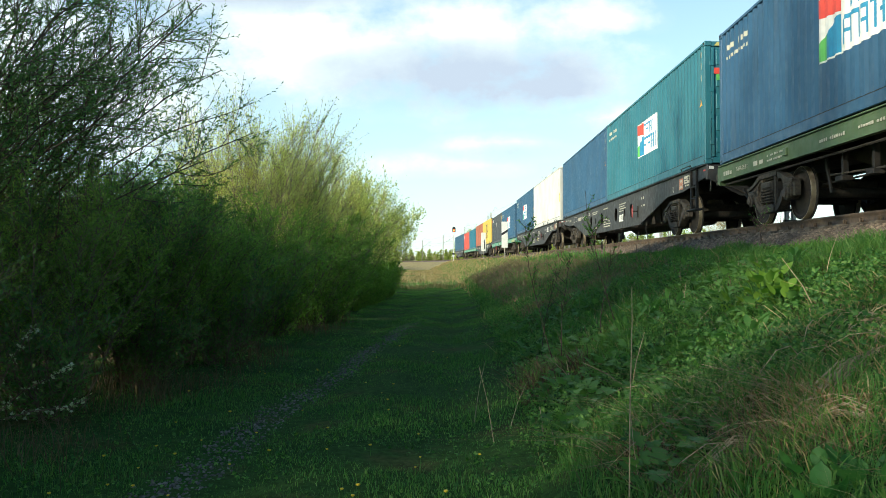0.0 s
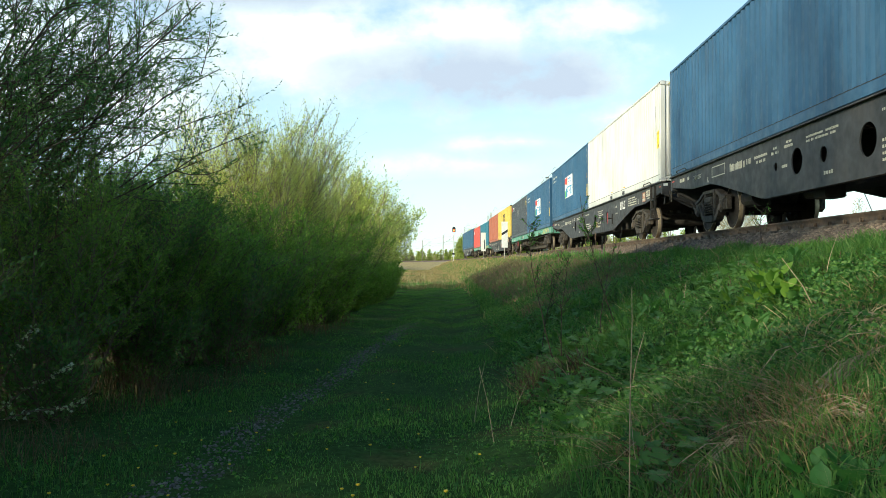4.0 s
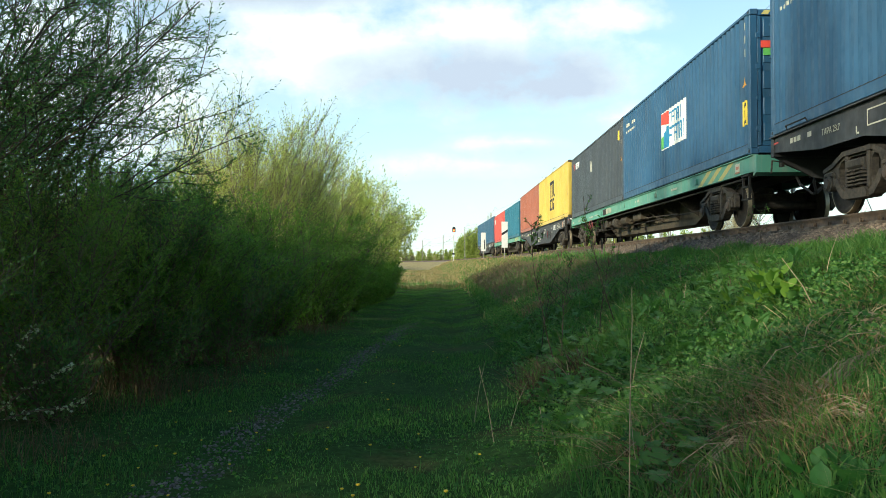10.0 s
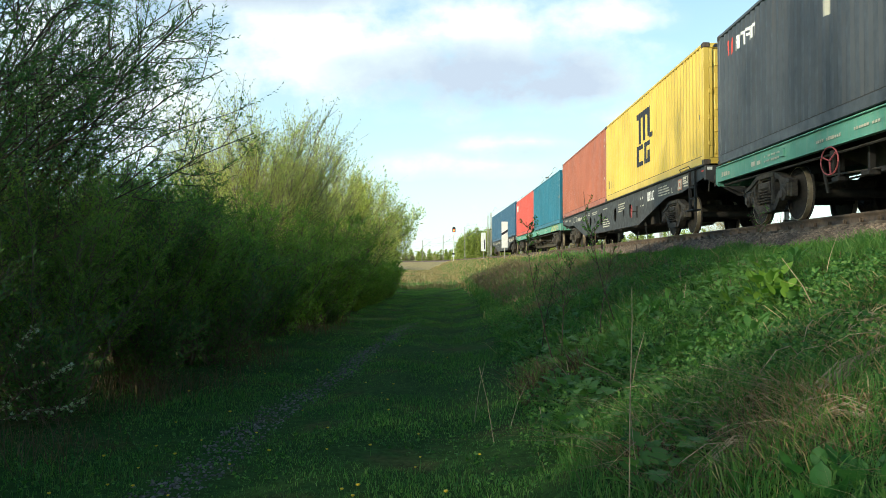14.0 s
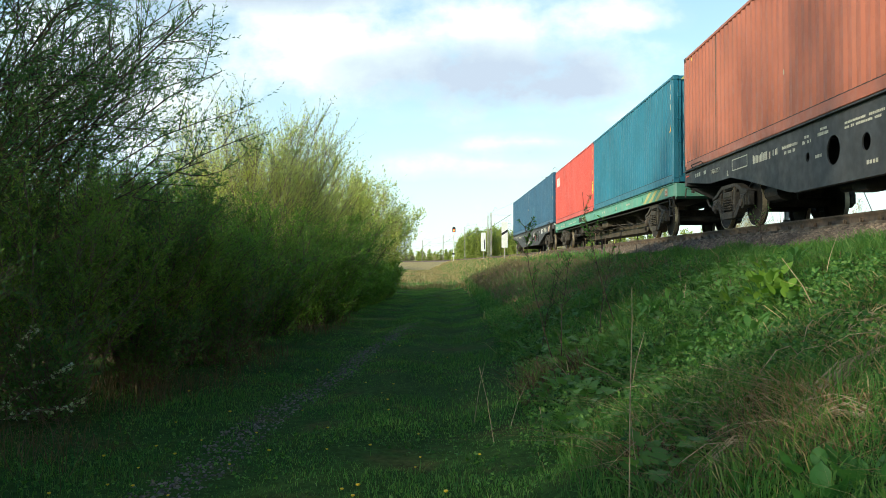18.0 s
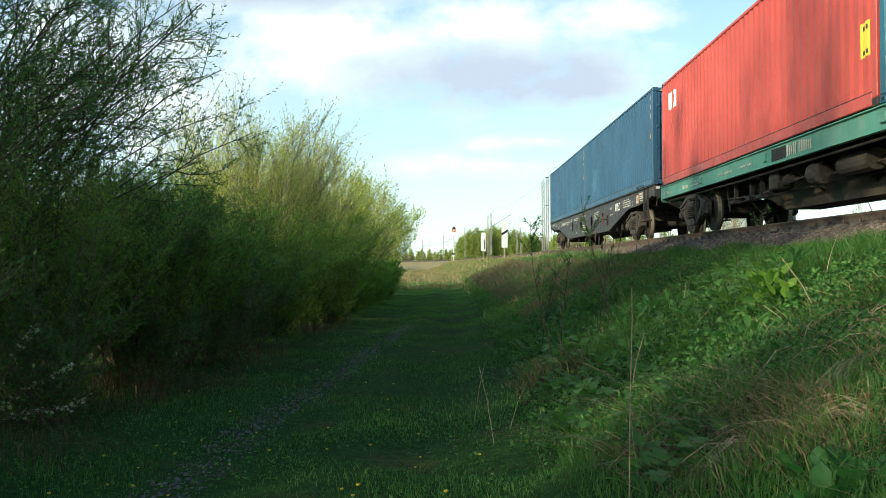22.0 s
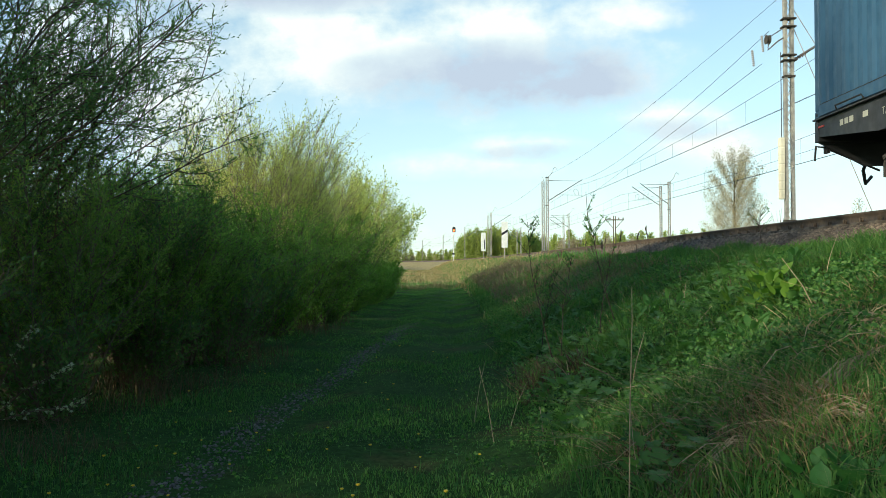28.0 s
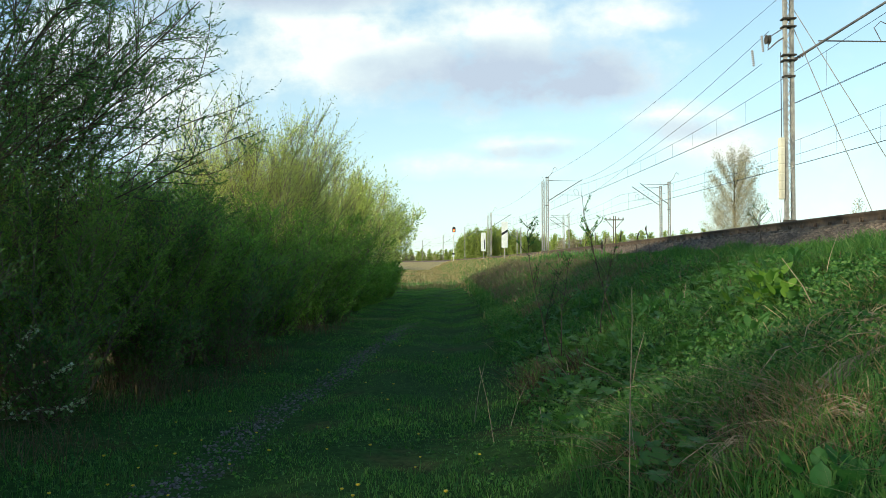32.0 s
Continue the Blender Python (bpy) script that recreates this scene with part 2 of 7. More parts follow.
def thing(name, label, category, group="", at=None, kind=""):
    ob = new(name)
    ob.empty_display_size = 0.3
    if at is not None:
        ob.matrix_basis = at
    return tagged(ob, label, category, group, kind)


def bulk(name, verts, faces, mat, parent=None):
    """A mesh from numpy arrays, for leaves and blades."""
    me = bpy.data.meshes.new(name)
    k = faces.shape[1]
    me.vertices.add(len(verts))
    me.vertices.foreach_set("co", np.ascontiguousarray(verts, np.float32).ravel())
    me.loops.add(faces.size)
    me.loops.foreach_set("vertex_index", np.ascontiguousarray(faces, np.int32).ravel())
    me.polygons.add(len(faces))
    me.polygons.foreach_set("loop_start", np.arange(0, faces.size, k, dtype=np.int32))
    me.update(calc_edges=True)
    me.materials.append(mat)
    ob = new(name, me)
    ob.parent = parent
    return ob


# ---- the line of the track ----
RAIL = EYE + 0.757               # top of the rails over the path
MID = 6.91                       # from the lens to the track's centre line


def bend(u):
    """Sideways place of the track's centre at u metres up the line."""
    u = np.asarray(u, float)
    w, e = np.clip(u, 0, 200), np.clip(u, 200, 420) - 200
    x = MID - 0.000763 * np.clip(u, -80, 200) ** 2 / 2 + 0.561e-6 * w ** 3
    x = x - 0.0853 * e - 0.00085 * e * e / 2 - (0.0853 + 0.00085 * e) * np.maximum(0.0, u - 420)
    return x if x.ndim else float(x)


def slope(u):
    return (bend(u + 0.5) - bend(u - 0.5))


def on_line(u, d, z):
    """The pose at u along the line, d to its right, heading along it."""
    s = slope(u)
    return Matrix.Translation((bend(u) + d * math.cos(math.atan(s)), u - d * math.sin(math.atan(s)), z)) @ pose(0, 0, 0, 0, 0, -math.degrees(math.atan(s)))


WAVES = [(math.cos(2.4 * k) * (0.8 + 0.31 * k), math.sin(2.4 * k) * (0.8 + 0.31 * k), 1.7 * k, 1.0 / (1 + 0.16 * k)) for k in range(9)]


def hum(x, y, s=1.0):
    """Soft unevenness from crossing waves of many lengths, about -1 to 1."""
    x, y = np.asarray(x) * s, np.asarray(y) * s
    return sum(w * np.sin(a * x + b * y + c) for a, b, c, w in WAVES) / 2.9


PROFILE = [(-3000, -0.2), (-60, -0.15), (-16, 0.0), (-10.6, 0.05), (-9.6, -0.02), (-8.75, -0.07), (-8.0, 0.02), (-7.2, -0.05), (-6.5, 0.05),
           (-5.6, 0.42), (-4.4, 0.92), (-3.3, 1.36), (-2.75, 1.58), (-2.35, 1.68), (-1.9, 1.72), (2.4, 1.75), (4.0, 1.75), (13.5, 1.7), (16, 1.2), (20, 0.6), (60, 0.2), (3000, 0.0)]


PROFILE_D, PROFILE_Z = np.array(PROFILE).T


def height(u, d):
    u, d = np.asarray(u, float), np.asarray(d, float)
    z = np.interp(d, PROFILE_D, PROFILE_Z)
    near = np.exp(-np.abs(d + 4) / 14) * np.exp(-np.maximum(0, u) / 160)
    r = (0.05 * hum(u, d, 0.7) + 0.04 * hum(u + 40, d, 2.2)) * np.where((d > -10) & (d < -6.4), 0.16, 1.0)
    return z + r * near * np.where((d > -2.4) & (d < 13), 0.2, 1.0)


def ground_at(x, y):
    return height(y, np.asarray(x) - bend(y))


# ---- ground, ballast and track ----
def ground_material():
    m, nt, b = nodes_of("meadow_soil", 0.95)
    base = ramp(nt, noise_out(nt, 1.1, 6.0), [(0.30, (0.034, 0.080, 0.020)), (0.55, (0.050, 0.105, 0.026)), (0.74, (0.09, 0.085, 0.035)), (0.88, (0.16, 0.125, 0.065))])
    fine = ramp(nt, noise_out(nt, 14.0, 4.0), [(0.3, (0.55, 0.55, 0.55)), (0.7, (1.25, 1.2, 1.1))])
    # the field beyond the hedge lies drier
    tc = nt.nodes.new("ShaderNodeTexCoord")
    sep = nt.nodes.new("ShaderNodeSeparateXYZ")
    nt.links.new(tc.outputs["Object"], sep.inputs[0])
    far = nt.nodes.new("ShaderNodeMapRange")
    nt.links.new(sep.outputs[1], far.inputs[0])
    far.inputs[1].default_value, far.inputs[2].default_value = 40.0, 85.0
    patch = ramp(nt, noise_out(nt, 0.25, 4.0), [(0.35, (0.24, 0.205, 0.105)), (0.6, (0.31, 0.265, 0.15)), (0.75, (0.15, 0.17, 0.065))])
    base = blend(nt, "MIX", far.outputs[0], base, patch)
    nt.links.new(blend(nt, "MULTIPLY", 1.0, base, fine), b.inputs["Base Color"])
    b.inputs["Specular IOR Level"].default_value = 0.05
    bump(nt, b, noise_out(nt, 22.0, 5.0), 0.8, 0.04)
    return m


def stone_material(name, a, b_, c):
    m, nt, b = nodes_of(name, 0.9)
    geo = nt.nodes.new("ShaderNodeNewGeometry")
    col = ramp(nt, geo.outputs["Random Per Island"], [(0.0, a), (0.5, b_), (1.0, c)])
    nt.links.new(blend(nt, "MULTIPLY", 1.0, col, ramp(nt, noise_out(nt, 30.0, 4.0), [(0.3, (0.6, 0.6, 0.6)), (0.7, (1.2, 1.15, 1.1))])), b.inputs["Base Color"])
    bump(nt, b, noise_out(nt, 60.0, 3.0), 0.5, 0.005)
    return m


SOIL = ground_material()
STONE = stone_material("ballast_stone", (0.070, 0.052, 0.037), (0.140, 0.104, 0.074), (0.255, 0.196, 0.143))
COBBLE = stone_material("path_stone", (0.09, 0.082, 0.072), (0.14, 0.128, 0.112), (0.24, 0.22, 0.195))
SLEEPER = rough_metal("old_sleeper", (0.09, 0.072, 0.055), (0.15, 0.12, 0.09), 0.9, 0.0)


def build_ground():
    us = np.concatenate([-np.geomspace(2500, 30, 14), np.arange(-24, 0, 2.0), np.arange(0, 30, 0.3), np.arange(30, 80, 0.8), np.arange(80, 200, 4.0), np.geomspace(200, 4500, 40)])
    ds = np.concatenate([-np.geomspace(3000, 24, 22), np.arange(-22, -12, 1.0), np.arange(-12, -1.8, 0.14), np.arange(-1.8, 16, 1.4), np.geomspace(17, 3000, 24)])
    u, d = np.meshgrid(us, ds, indexing="ij")
    x, z = bend(u) + d, height(u, d)
    n, k = u.shape
    idx = np.arange(n * k).reshape(n, k)
    faces = np.stack([idx[:-1, :-1], idx[:-1, 1:], idx[1:, 1:], idx[1:, :-1]], -1).reshape(-1, 4)
    ob = bulk("ground", np.stack([x, u, z], -1).reshape(-1, 3), faces, SOIL)
    ob.data.shade_smooth()
    tagged(ob, "rough grassy embankment and field path with dry patches", "ground", kind="structure")


def strip(u0, u1, step, d, width_z, name, mat, label, category):
    """A ribbon of constant section along the line: width_z is a ring of (d, z)."""
    us = np.arange(u0, u1 + step / 2, step)
    k = len(width_z)
    verts = np.concatenate([np.stack([bend(us) + d + dd, us, np.full(us.shape, zz)], -1) for dd, zz in width_z])
    n = len(us)
    fs = []
    for i in range(k):
        j = (i + 1) % k
        a = np.arange(n - 1)
        fs.append(np.stack([i * n + a, j * n + a, j * n + a + 1, i * n + a + 1], -1))
    ob = bulk(name, verts, np.concatenate(fs), mat)
    return tagged(ob, label, category, kind="structure") if label else ob


build_ground()
bed = RAIL - 0.19
strip(-60, 420, 2.0, 0, [(-2.6, 1.5), (-1.45, bed - 0.07), (1.6, bed - 0.05), (2.5, 1.55)], "ballast", STONE, "brown crushed stone ballast bed under the near track", "ballast")
for d in (6.8, 13.2):
    strip(-60, 420, 2.0, d, [(-2.4, 1.45), (-1.7, bed - 0.1), (1.7, bed - 0.1), (2.4, 1.45)], "ballast", STONE, "crushed stone ballast bed of an electrified track", "ballast")
RAIL_RING = [(-0.075, -0.18), (0.075, -0.18), (0.075, -0.165), (0.012, -0.14), (0.012, -0.05), (0.037, -0.035), (0.037, -0.006), (0.03, 0.0), (-0.03, 0.0),
             (-0.037, -0.006), (-0.037, -0.035), (-0.012, -0.05), (-0.012, -0.14), (-0.075, -0.165)]
for d, name in ((0, "near"), (6.8, "middle"), (13.2, "far")):
    half = 0.80 if d == 0 else 0.755
    for side in (-half, half):
        rail = strip(-40, 420, 2.0, d, [(side + a, RAIL + b - (0 if d == 0 else 0.1)) for a, b in RAIL_RING], "rail", RAIL_RUST, "", "")
        tagged(rail, "rusty brown steel rail with a worn bright head", "rail", "rails of the line", "structure")


def scatter_stones(name, n, u0, u1, d0, d1, size, mat, label, lift=0.0, falloff=1.0, zfun=None, drift=None):
    rng = np.random.default_rng(n)
    u = u0 + (u1 - u0) * rng.random(n) ** falloff
    d = d0 + (d1 - d0) * rng.random(n)
    if drift:
        d = drift(u) + d * rng.random(n) ** 0.4 * 1.5
    z = (zfun(u, d) if zfun else height(u, d)) + lift
    x = bend(u) + d
    base = np.array([(1, 0, -.4), (-.5, .87, -.4), (-.5, -.87, -.4), (.5, .8, .3), (-1, .1, .3), (.5, -.8, .35), (0, 0, .8)])
    tri = np.array([(0, 1, 3), (1, 2, 4), (2, 0, 5), (0, 3, 5), (1, 4, 3), (2, 5, 4), (3, 4, 6), (4, 5, 6), (5, 3, 6)])
    s = size * (0.5 + rng.random((n, 1, 1))) * (0.7 + 0.6 * rng.random((n, 1, 3)))
    jit = base[None] * s + rng.normal(0, 0.12, (n, 7, 3)) * s
    a = rng.random(n) * 6.283
    c, sn = np.cos(a)[:, None], np.sin(a)[:, None]
    px, py = jit[..., 0] * c - jit[..., 1] * sn, jit[..., 0] * sn + jit[..., 1] * c
    verts = np.stack([px + x[:, None], py + u[:, None], jit[..., 2] + z[:, None]], -1).reshape(-1, 3)
    faces = (tri[None] + (np.arange(n) * 7)[:, None, None]).reshape(-1, 3)
    return tagged(bulk(name, verts, faces, mat), label, "stones", kind="stuff")


def rut_line(u):
    """Where the bare rut of the path runs."""
    return -8.92 + 0.056 * (u - 5.84) + 0.05 * np.sin(u * 1.3)


def bed_top(u, d):
    return np.interp(d, [-2.9, -2.6, -1.45, -0.5], [1.5, 1.52, bed - 0.075, bed - 0.06])


scatter_stones("ballast_stones", 72000, 6.5, 50, -2.75, -0.85, 0.0225, STONE, "loose brown crushed stones on the ballast shoulder", 0.0, 1.6, bed_top)
scatter_stones("path_stones", 2600, 4.6, 20, -0.17, 0.17, 0.013, COBBLE, "small grey stones in the bare rut of the path", 0.0, 1.3, drift=rut_line)


def sleepers():
    sh = Shape().box(-1.27, 1.27, -0.12, 0.12, -0.38, -0.187, 0.02)
    me = sh.mesh("sleeper", SLEEPER)
    clip = Shape().box(-0.92, -0.845, -0.05, 0.05, -0.185, -0.165, 0.008)
    clip.turned([(-0.882, 0.036), (-0.872, 0.040), (-0.862, 0.036)], "x", (0, 0, -0.128), 12).rod((-0.90, 0, -0.155), (-0.90, 0, -0.09), 0.014, 6)
    clip = clip.mesh("rail_clip", RAIL_RUST)
    for i in range(120):
        u = 4 + 0.55 * i
        ob = new("sleeper", me)
        ob.matrix_basis = on_line(u, 0, RAIL)
        tagged(ob, "weathered concrete sleeper bedded in ballast", "sleeper", "sleepers of the near track", "structure")
        if i < 90:
            part("rail_clip", clip, None, ob)


sleepers()


# ---- the train ----
LONG, HIGH, WIDE = 12.192, 2.896, 2.438
PITCH, GAP = 25.52, 0.06
TAIL = 171.7                     # where the last container's rear stands at the start
DECK = {"grey": 2.31 - 0.757, "green": 2.31 - 0.757 - 0.162}


def gone(t):
    """How far the train has rolled after t seconds."""
    return 5.263 * t + 0.0288 * t * t / 2 - 0.00017 * t ** 3 / 6


def wave(y):
    """Depth of a container wall's trapezoid corrugation at y."""
    p = (y % 0.278) / 0.278
    return 0.034 * (0 if p < 0.26 else (p - 0.26) / 0.24 if p < 0.5 else 1 if p < 0.76 else (1 - p) / 0.24)


def wall_patch(sh, y0, y1, z0, z1, out, x=-WIDE / 2, sgn=1):
    """A sheet that follows the corrugated side between y0..y1, z0..z1 (z1 may be a function of y)."""
    ys = {y0, y1}
    k = math.floor(y0 / 0.278) - 1
    while k * 0.278 < y1:
        for q in (0, 0.26, 0.5, 0.76):
            v = (k + q) * 0.278
            if y0 < v < y1:
                ys.add(v)
        k += 1
    ys = sorted(ys)
    lo = z0 if callable(z0) else (lambda y: z0)
    hi = z1 if callable(z1) else (lambda y: z1)
    pts, fs = [], []
    for y in ys:
        xx = x + sgn * (0.012 + wave(y) - out)
        pts += [(xx, y, lo(y)), (xx, y, hi(y))]
    for i in range(len(ys) - 1):
        fs.append((2 * i, 2 * i + 2, 2 * i + 3, 2 * i + 1))
    return sh.add(pts, fs)


def container(colour, name, label, decor, end="door", rail=None):
    """A 40 ft container; y runs from its near end (0) back to 12.19, its visible long side at -x."""
    th = thing("shipping_container", label, "container", "containers on the train")
    rail = rail or colour
    h, w, L = HIGH, WIDE / 2, LONG
    for sgn, x in ((1, -w), (-1, w)):
        sh = Shape()
        wall_patch(sh, 0.16, L - 0.16, 0.222, h - 0.07, 0, x, sgn)
        part("side_wall", sh, colour, th)
        part("bottom_rail", Shape().box(x - 0.002 if x < 0 else x - 0.055, x + 0.055 if x < 0 else x + 0.002, 0.17, L - 0.17, 0.02, 0.205, 0.008), rail, th)
        part("rail_web", Shape().box(x + 0.018 if x < 0 else x - 0.05, x + 0.05 if x < 0 else x - 0.008, 0.17, L - 0.17, 0.20, 0.228), IRON_DARK, th, "dark strip in the groove over the bottom rail")
        part("top_rail", Shape().box(x if x < 0 else x - 0.06, x + 0.06 if x < 0 else x, 0.17, L - 0.17, h - 0.075, h - 0.01, 0.008), rail, th)
    sh = Shape()
    n = 58
    for i in range(n):
        y0, y1 = 0.17 + (L - 0.34) * i / n, 0.17 + (L - 0.34) * (i + 1) / n
        zz = h - 0.012 if i % 2 else h - 0.032
        sh.box(-w + 0.06, w - 0.06, y0, y1, h - 0.05, zz)
    part("roof", sh, colour, th)
    part("floor", Shape().box(-w + 0.06, w - 0.06, 0.1, L - 0.1, 0.10, 0.16), IRON_DARK, th)
    beam = Shape().box(-w + 0.055, w - 0.055, 0, 0.045, 0.03, 0.10).mesh("cross_member", IRON_DARK)
    for i in range(26):
        part("cross_member", beam, None, th, at=pose(0, 0.4 + i * 0.45, 0))
    post = Shape().box(-0.075, 0.075, -0.075, 0.075, 0.118, h - 0.118, 0.012).mesh("corner_post", rail)
    cast = Shape().box(-0.081, 0.081, -0.089, 0.089, 0, 0.118, 0.012)
    cast.turned([(-0.0835, 0.030), (-0.0805, 0.036), (-0.0800, 0.0)], "x", (0, 0, 0.059), 10)
    cast = cast.mesh("corner_casting", CAST if rail in (YELLOW, BROWN, RED, GREY) else rail)
    eye = Shape().turned([(-0.0850, 0.030), (-0.0815, 0.032)], "x", (0, 0, 0.059), 12).mesh("casting_hole", SEAL)
    for p in eye.vertices:
        p.co.y *= 1.35
    for x in (-w + 0.075, w - 0.075):
        for y in (0.085, L - 0.085):
            part("corner_post", post, None, th, at=pose(x, y, 0))
            for z in (0, h - 0.118):
                cc = part("corner_casting", cast, None, th, at=pose(x + (0.004 if x < 0 else -0.004), y, z))
                if x < 0:
                    part("casting_hole", eye, None, cc)
    # hatched corner plates above the near end
    sh = Shape()
    for i in range(7):
        sh.add([(-w + 0.22 + i * 0.28, 0.006, h - 0.115), (-w + 0.36 + i * 0.28, 0.006, h - 0.115), (-w + 0.43 + i * 0.28, 0.006, h - 0.03), (-w + 0.29 + i * 0.28, 0.006, h - 0.03)], [(0, 1, 2, 3)])
    part("door_header", Shape().box(-w + 0.15, w - 0.15, 0.012, 0.11, h - 0.13, h - 0.012, 0.01), rail, th)
    part("hazard_hatching", sh, STRIPE_PALE if rail is not YELLOW else LOGO_BLACK, th, "black and yellow height warning strip")
    part("door_sill", Shape().box(-w + 0.15, w - 0.15, 0.012, 0.12, 0.02, 0.16, 0.01), rail, th)
    if end == "door":
        for x0, x1 in ((-w + 0.155, -0.008), (0.008, w - 0.155)):
            d = Shape().box(x0, x1, 0.050, 0.075, 0.17, h - 0.14)
            d.box(x0, x0 + 0.07, 0.02, 0.07, 0.17, h - 0.14, 0.006).box(x1 - 0.07, x1, 0.02, 0.07, 0.17, h - 0.14, 0.006)
            door = part("door", d, colour, th)
            swage = Shape().box(x0 + 0.12, x1 - 0.12, 0.030, 0.055, 0, 0.36, 0.012).mesh("door_panel", colour)
            for i in range(5):
                part("door_panel", swage, None, door, at=pose(0, 0, 0.26 + i * 0.52))
            for k in (0.27, 0.73):
                x = x0 + (x1 - x0) * k
                lb = Shape().rod((x, 0.008, 0.1), (x, 0.008, h - 0.08), 0.017, 8)
                for z in (0.35, 1.15, 1.9, 2.55):
                    lb.box(x - 0.05, x + 0.05, -0.006, 0.03, z, z + 0.05)
                lb.box(x, x + 0.42, -0.012, 0.006, 1.02, 1.055)
                part("lock_bar", lb, STEEL_GREY if colour is WHITE else rail, door, "steel lock rod with handle")
            for i in range(4):
                z = 0.45 + i * 0.62
                x = x0 + 0.01 if x0 < -0.5 else x1 - 0.01
                part("hinge", Shape().box(x - 0.05, x + 0.05, 0.004, 0.045, z, z + 0.11, 0.006), rail, door)
        part("door_seal", Shape().box(-0.008, 0.008, 0.045, 0.07, 0.17, h - 0.14), SEAL, th)
    else:
        panel = part("end_panel", Shape().box(-w + 0.155, w - 0.155, 0.035, 0.075, 0.17, h - 0.14, 0.01), colour, th, "flat painted end panel")
        part("latch", Shape().rod((-0.55, 0.01, 1.52), (-0.10, 0.01, 1.52), 0.018, 8).box(-0.62, -0.52, -0.005, 0.04, 1.46, 1.58, 0.01).box(-0.18, -0.10, -0.005, 0.04, 1.44, 1.60, 0.01).rod((-0.34, -0.005, 1.52), (-0.30, -0.01, 1.36), 0.014, 6), IRON, panel, "rusty latch with a handle")
        for x in (-w + 0.24, w - 0.24):
            part("panel_edge", Shape().box(x - 0.03, x + 0.03, 0.018, 0.04, 0.2, h - 0.18, 0.008), rail, panel)
    part("end_wall", Shape().box(-w + 0.15, w - 0.15, L - 0.09, L - 0.05, 0.1, h - 0.1), colour, th)
    decor(th)
    return th


def mark(th, name, mat, y0, y1, z0, z1, label="", out=0.004):
    return part(name, wall_patch(Shape(), y0, y1, z0, z1, out), mat, th, label)


def bars(th, mat, y0, y1, z, hgt, n, name="lettering", label="line of unreadable stencilled characters", seed=1):
    """A line of unreadable characters as n short bars."""
    rng = random.Random(seed)
    sh = Shape()
    step = (y1 - y0) / n
    for i in range(n):
        a = y0 + i * step
        if rng.random() < 0.12:
            continue
        wall_patch(sh, a, a + step * 0.68, z, z + hgt * (0.75 + 0.25 * rng.random()), 0.004)
    return tagged(part(name, sh, mat, th, label), kind="stuff")


def side_marks(th, mat=None, caution=SIGN_YELLOW):
    """The small codes down the near end of the side, with the orange height warning."""
    mat = mat or LETTER
    for i, z in enumerate((2.55, 2.28, 2.0)):
        bars(th, mat, 0.28, 0.42, z, 0.16, 2, "code", "small white code", i)
    part("warning_triangle", wall_patch(Shape(), 0.26, 0.52, 1.42, lambda y: 1.42 + 0.26 * (1 - abs(y - 0.39) / 0.13), 0.004), SIGN_ORANGE, th, "orange warning triangle")


def caution(th, z=0.62):
    c = mark(th, "caution_plate", SIGN_YELLOW, 0.24, 0.52, z, z + 0.50, "orange and yellow height caution plate")
    for i, (h0, hh) in enumerate(((0.38, 0.07), (0.15, 0.16), (0.04, 0.06))):
        sh = Shape()
        for k in range(3 if i != 1 else 1):
            a = 0.27 + k * 0.075 + (0.08 if i == 1 else 0)
            wall_patch(sh, a, a + 0.05, z + h0, z + h0 + hh, 0.007)
        part("caution_lettering", sh, LOGO_BLACK, c)


def block_letters(th, mat, y0, y1, z0, z1, n, name="logo_lettering", label="", gap=0.22, seed=0, bold=0.27):
    """A brand word as plain chunky blocks, read along -y."""
    rng = random.Random(seed)
    st = (y1 - y0) / n
    for i in range(n):
        a, b = y0 + i * st + st * gap / 2, y0 + (i + 1) * st - st * gap / 2
        sh = Shape()
        t = (b - a) * bold
        wall_patch(sh, a, a + t, z0, z1, 0.007)
        if i % 3 != 1:
            wall_patch(sh, b - t, b, z0, z1 - (z1 - z0) * 0.12, 0.007)
        wall_patch(sh, a + t, b - t * (i % 3 != 1), z1 - (z1 - z0) * bold * 0.85, z1, 0.007)
        if i % 2:
            wall_patch(sh, a + t, b - t, z0 + (z1 - z0) * 0.40, z0 + (z1 - z0) * (0.40 + bold * 0.7), 0.007)
        part(name, sh, mat, th, label)


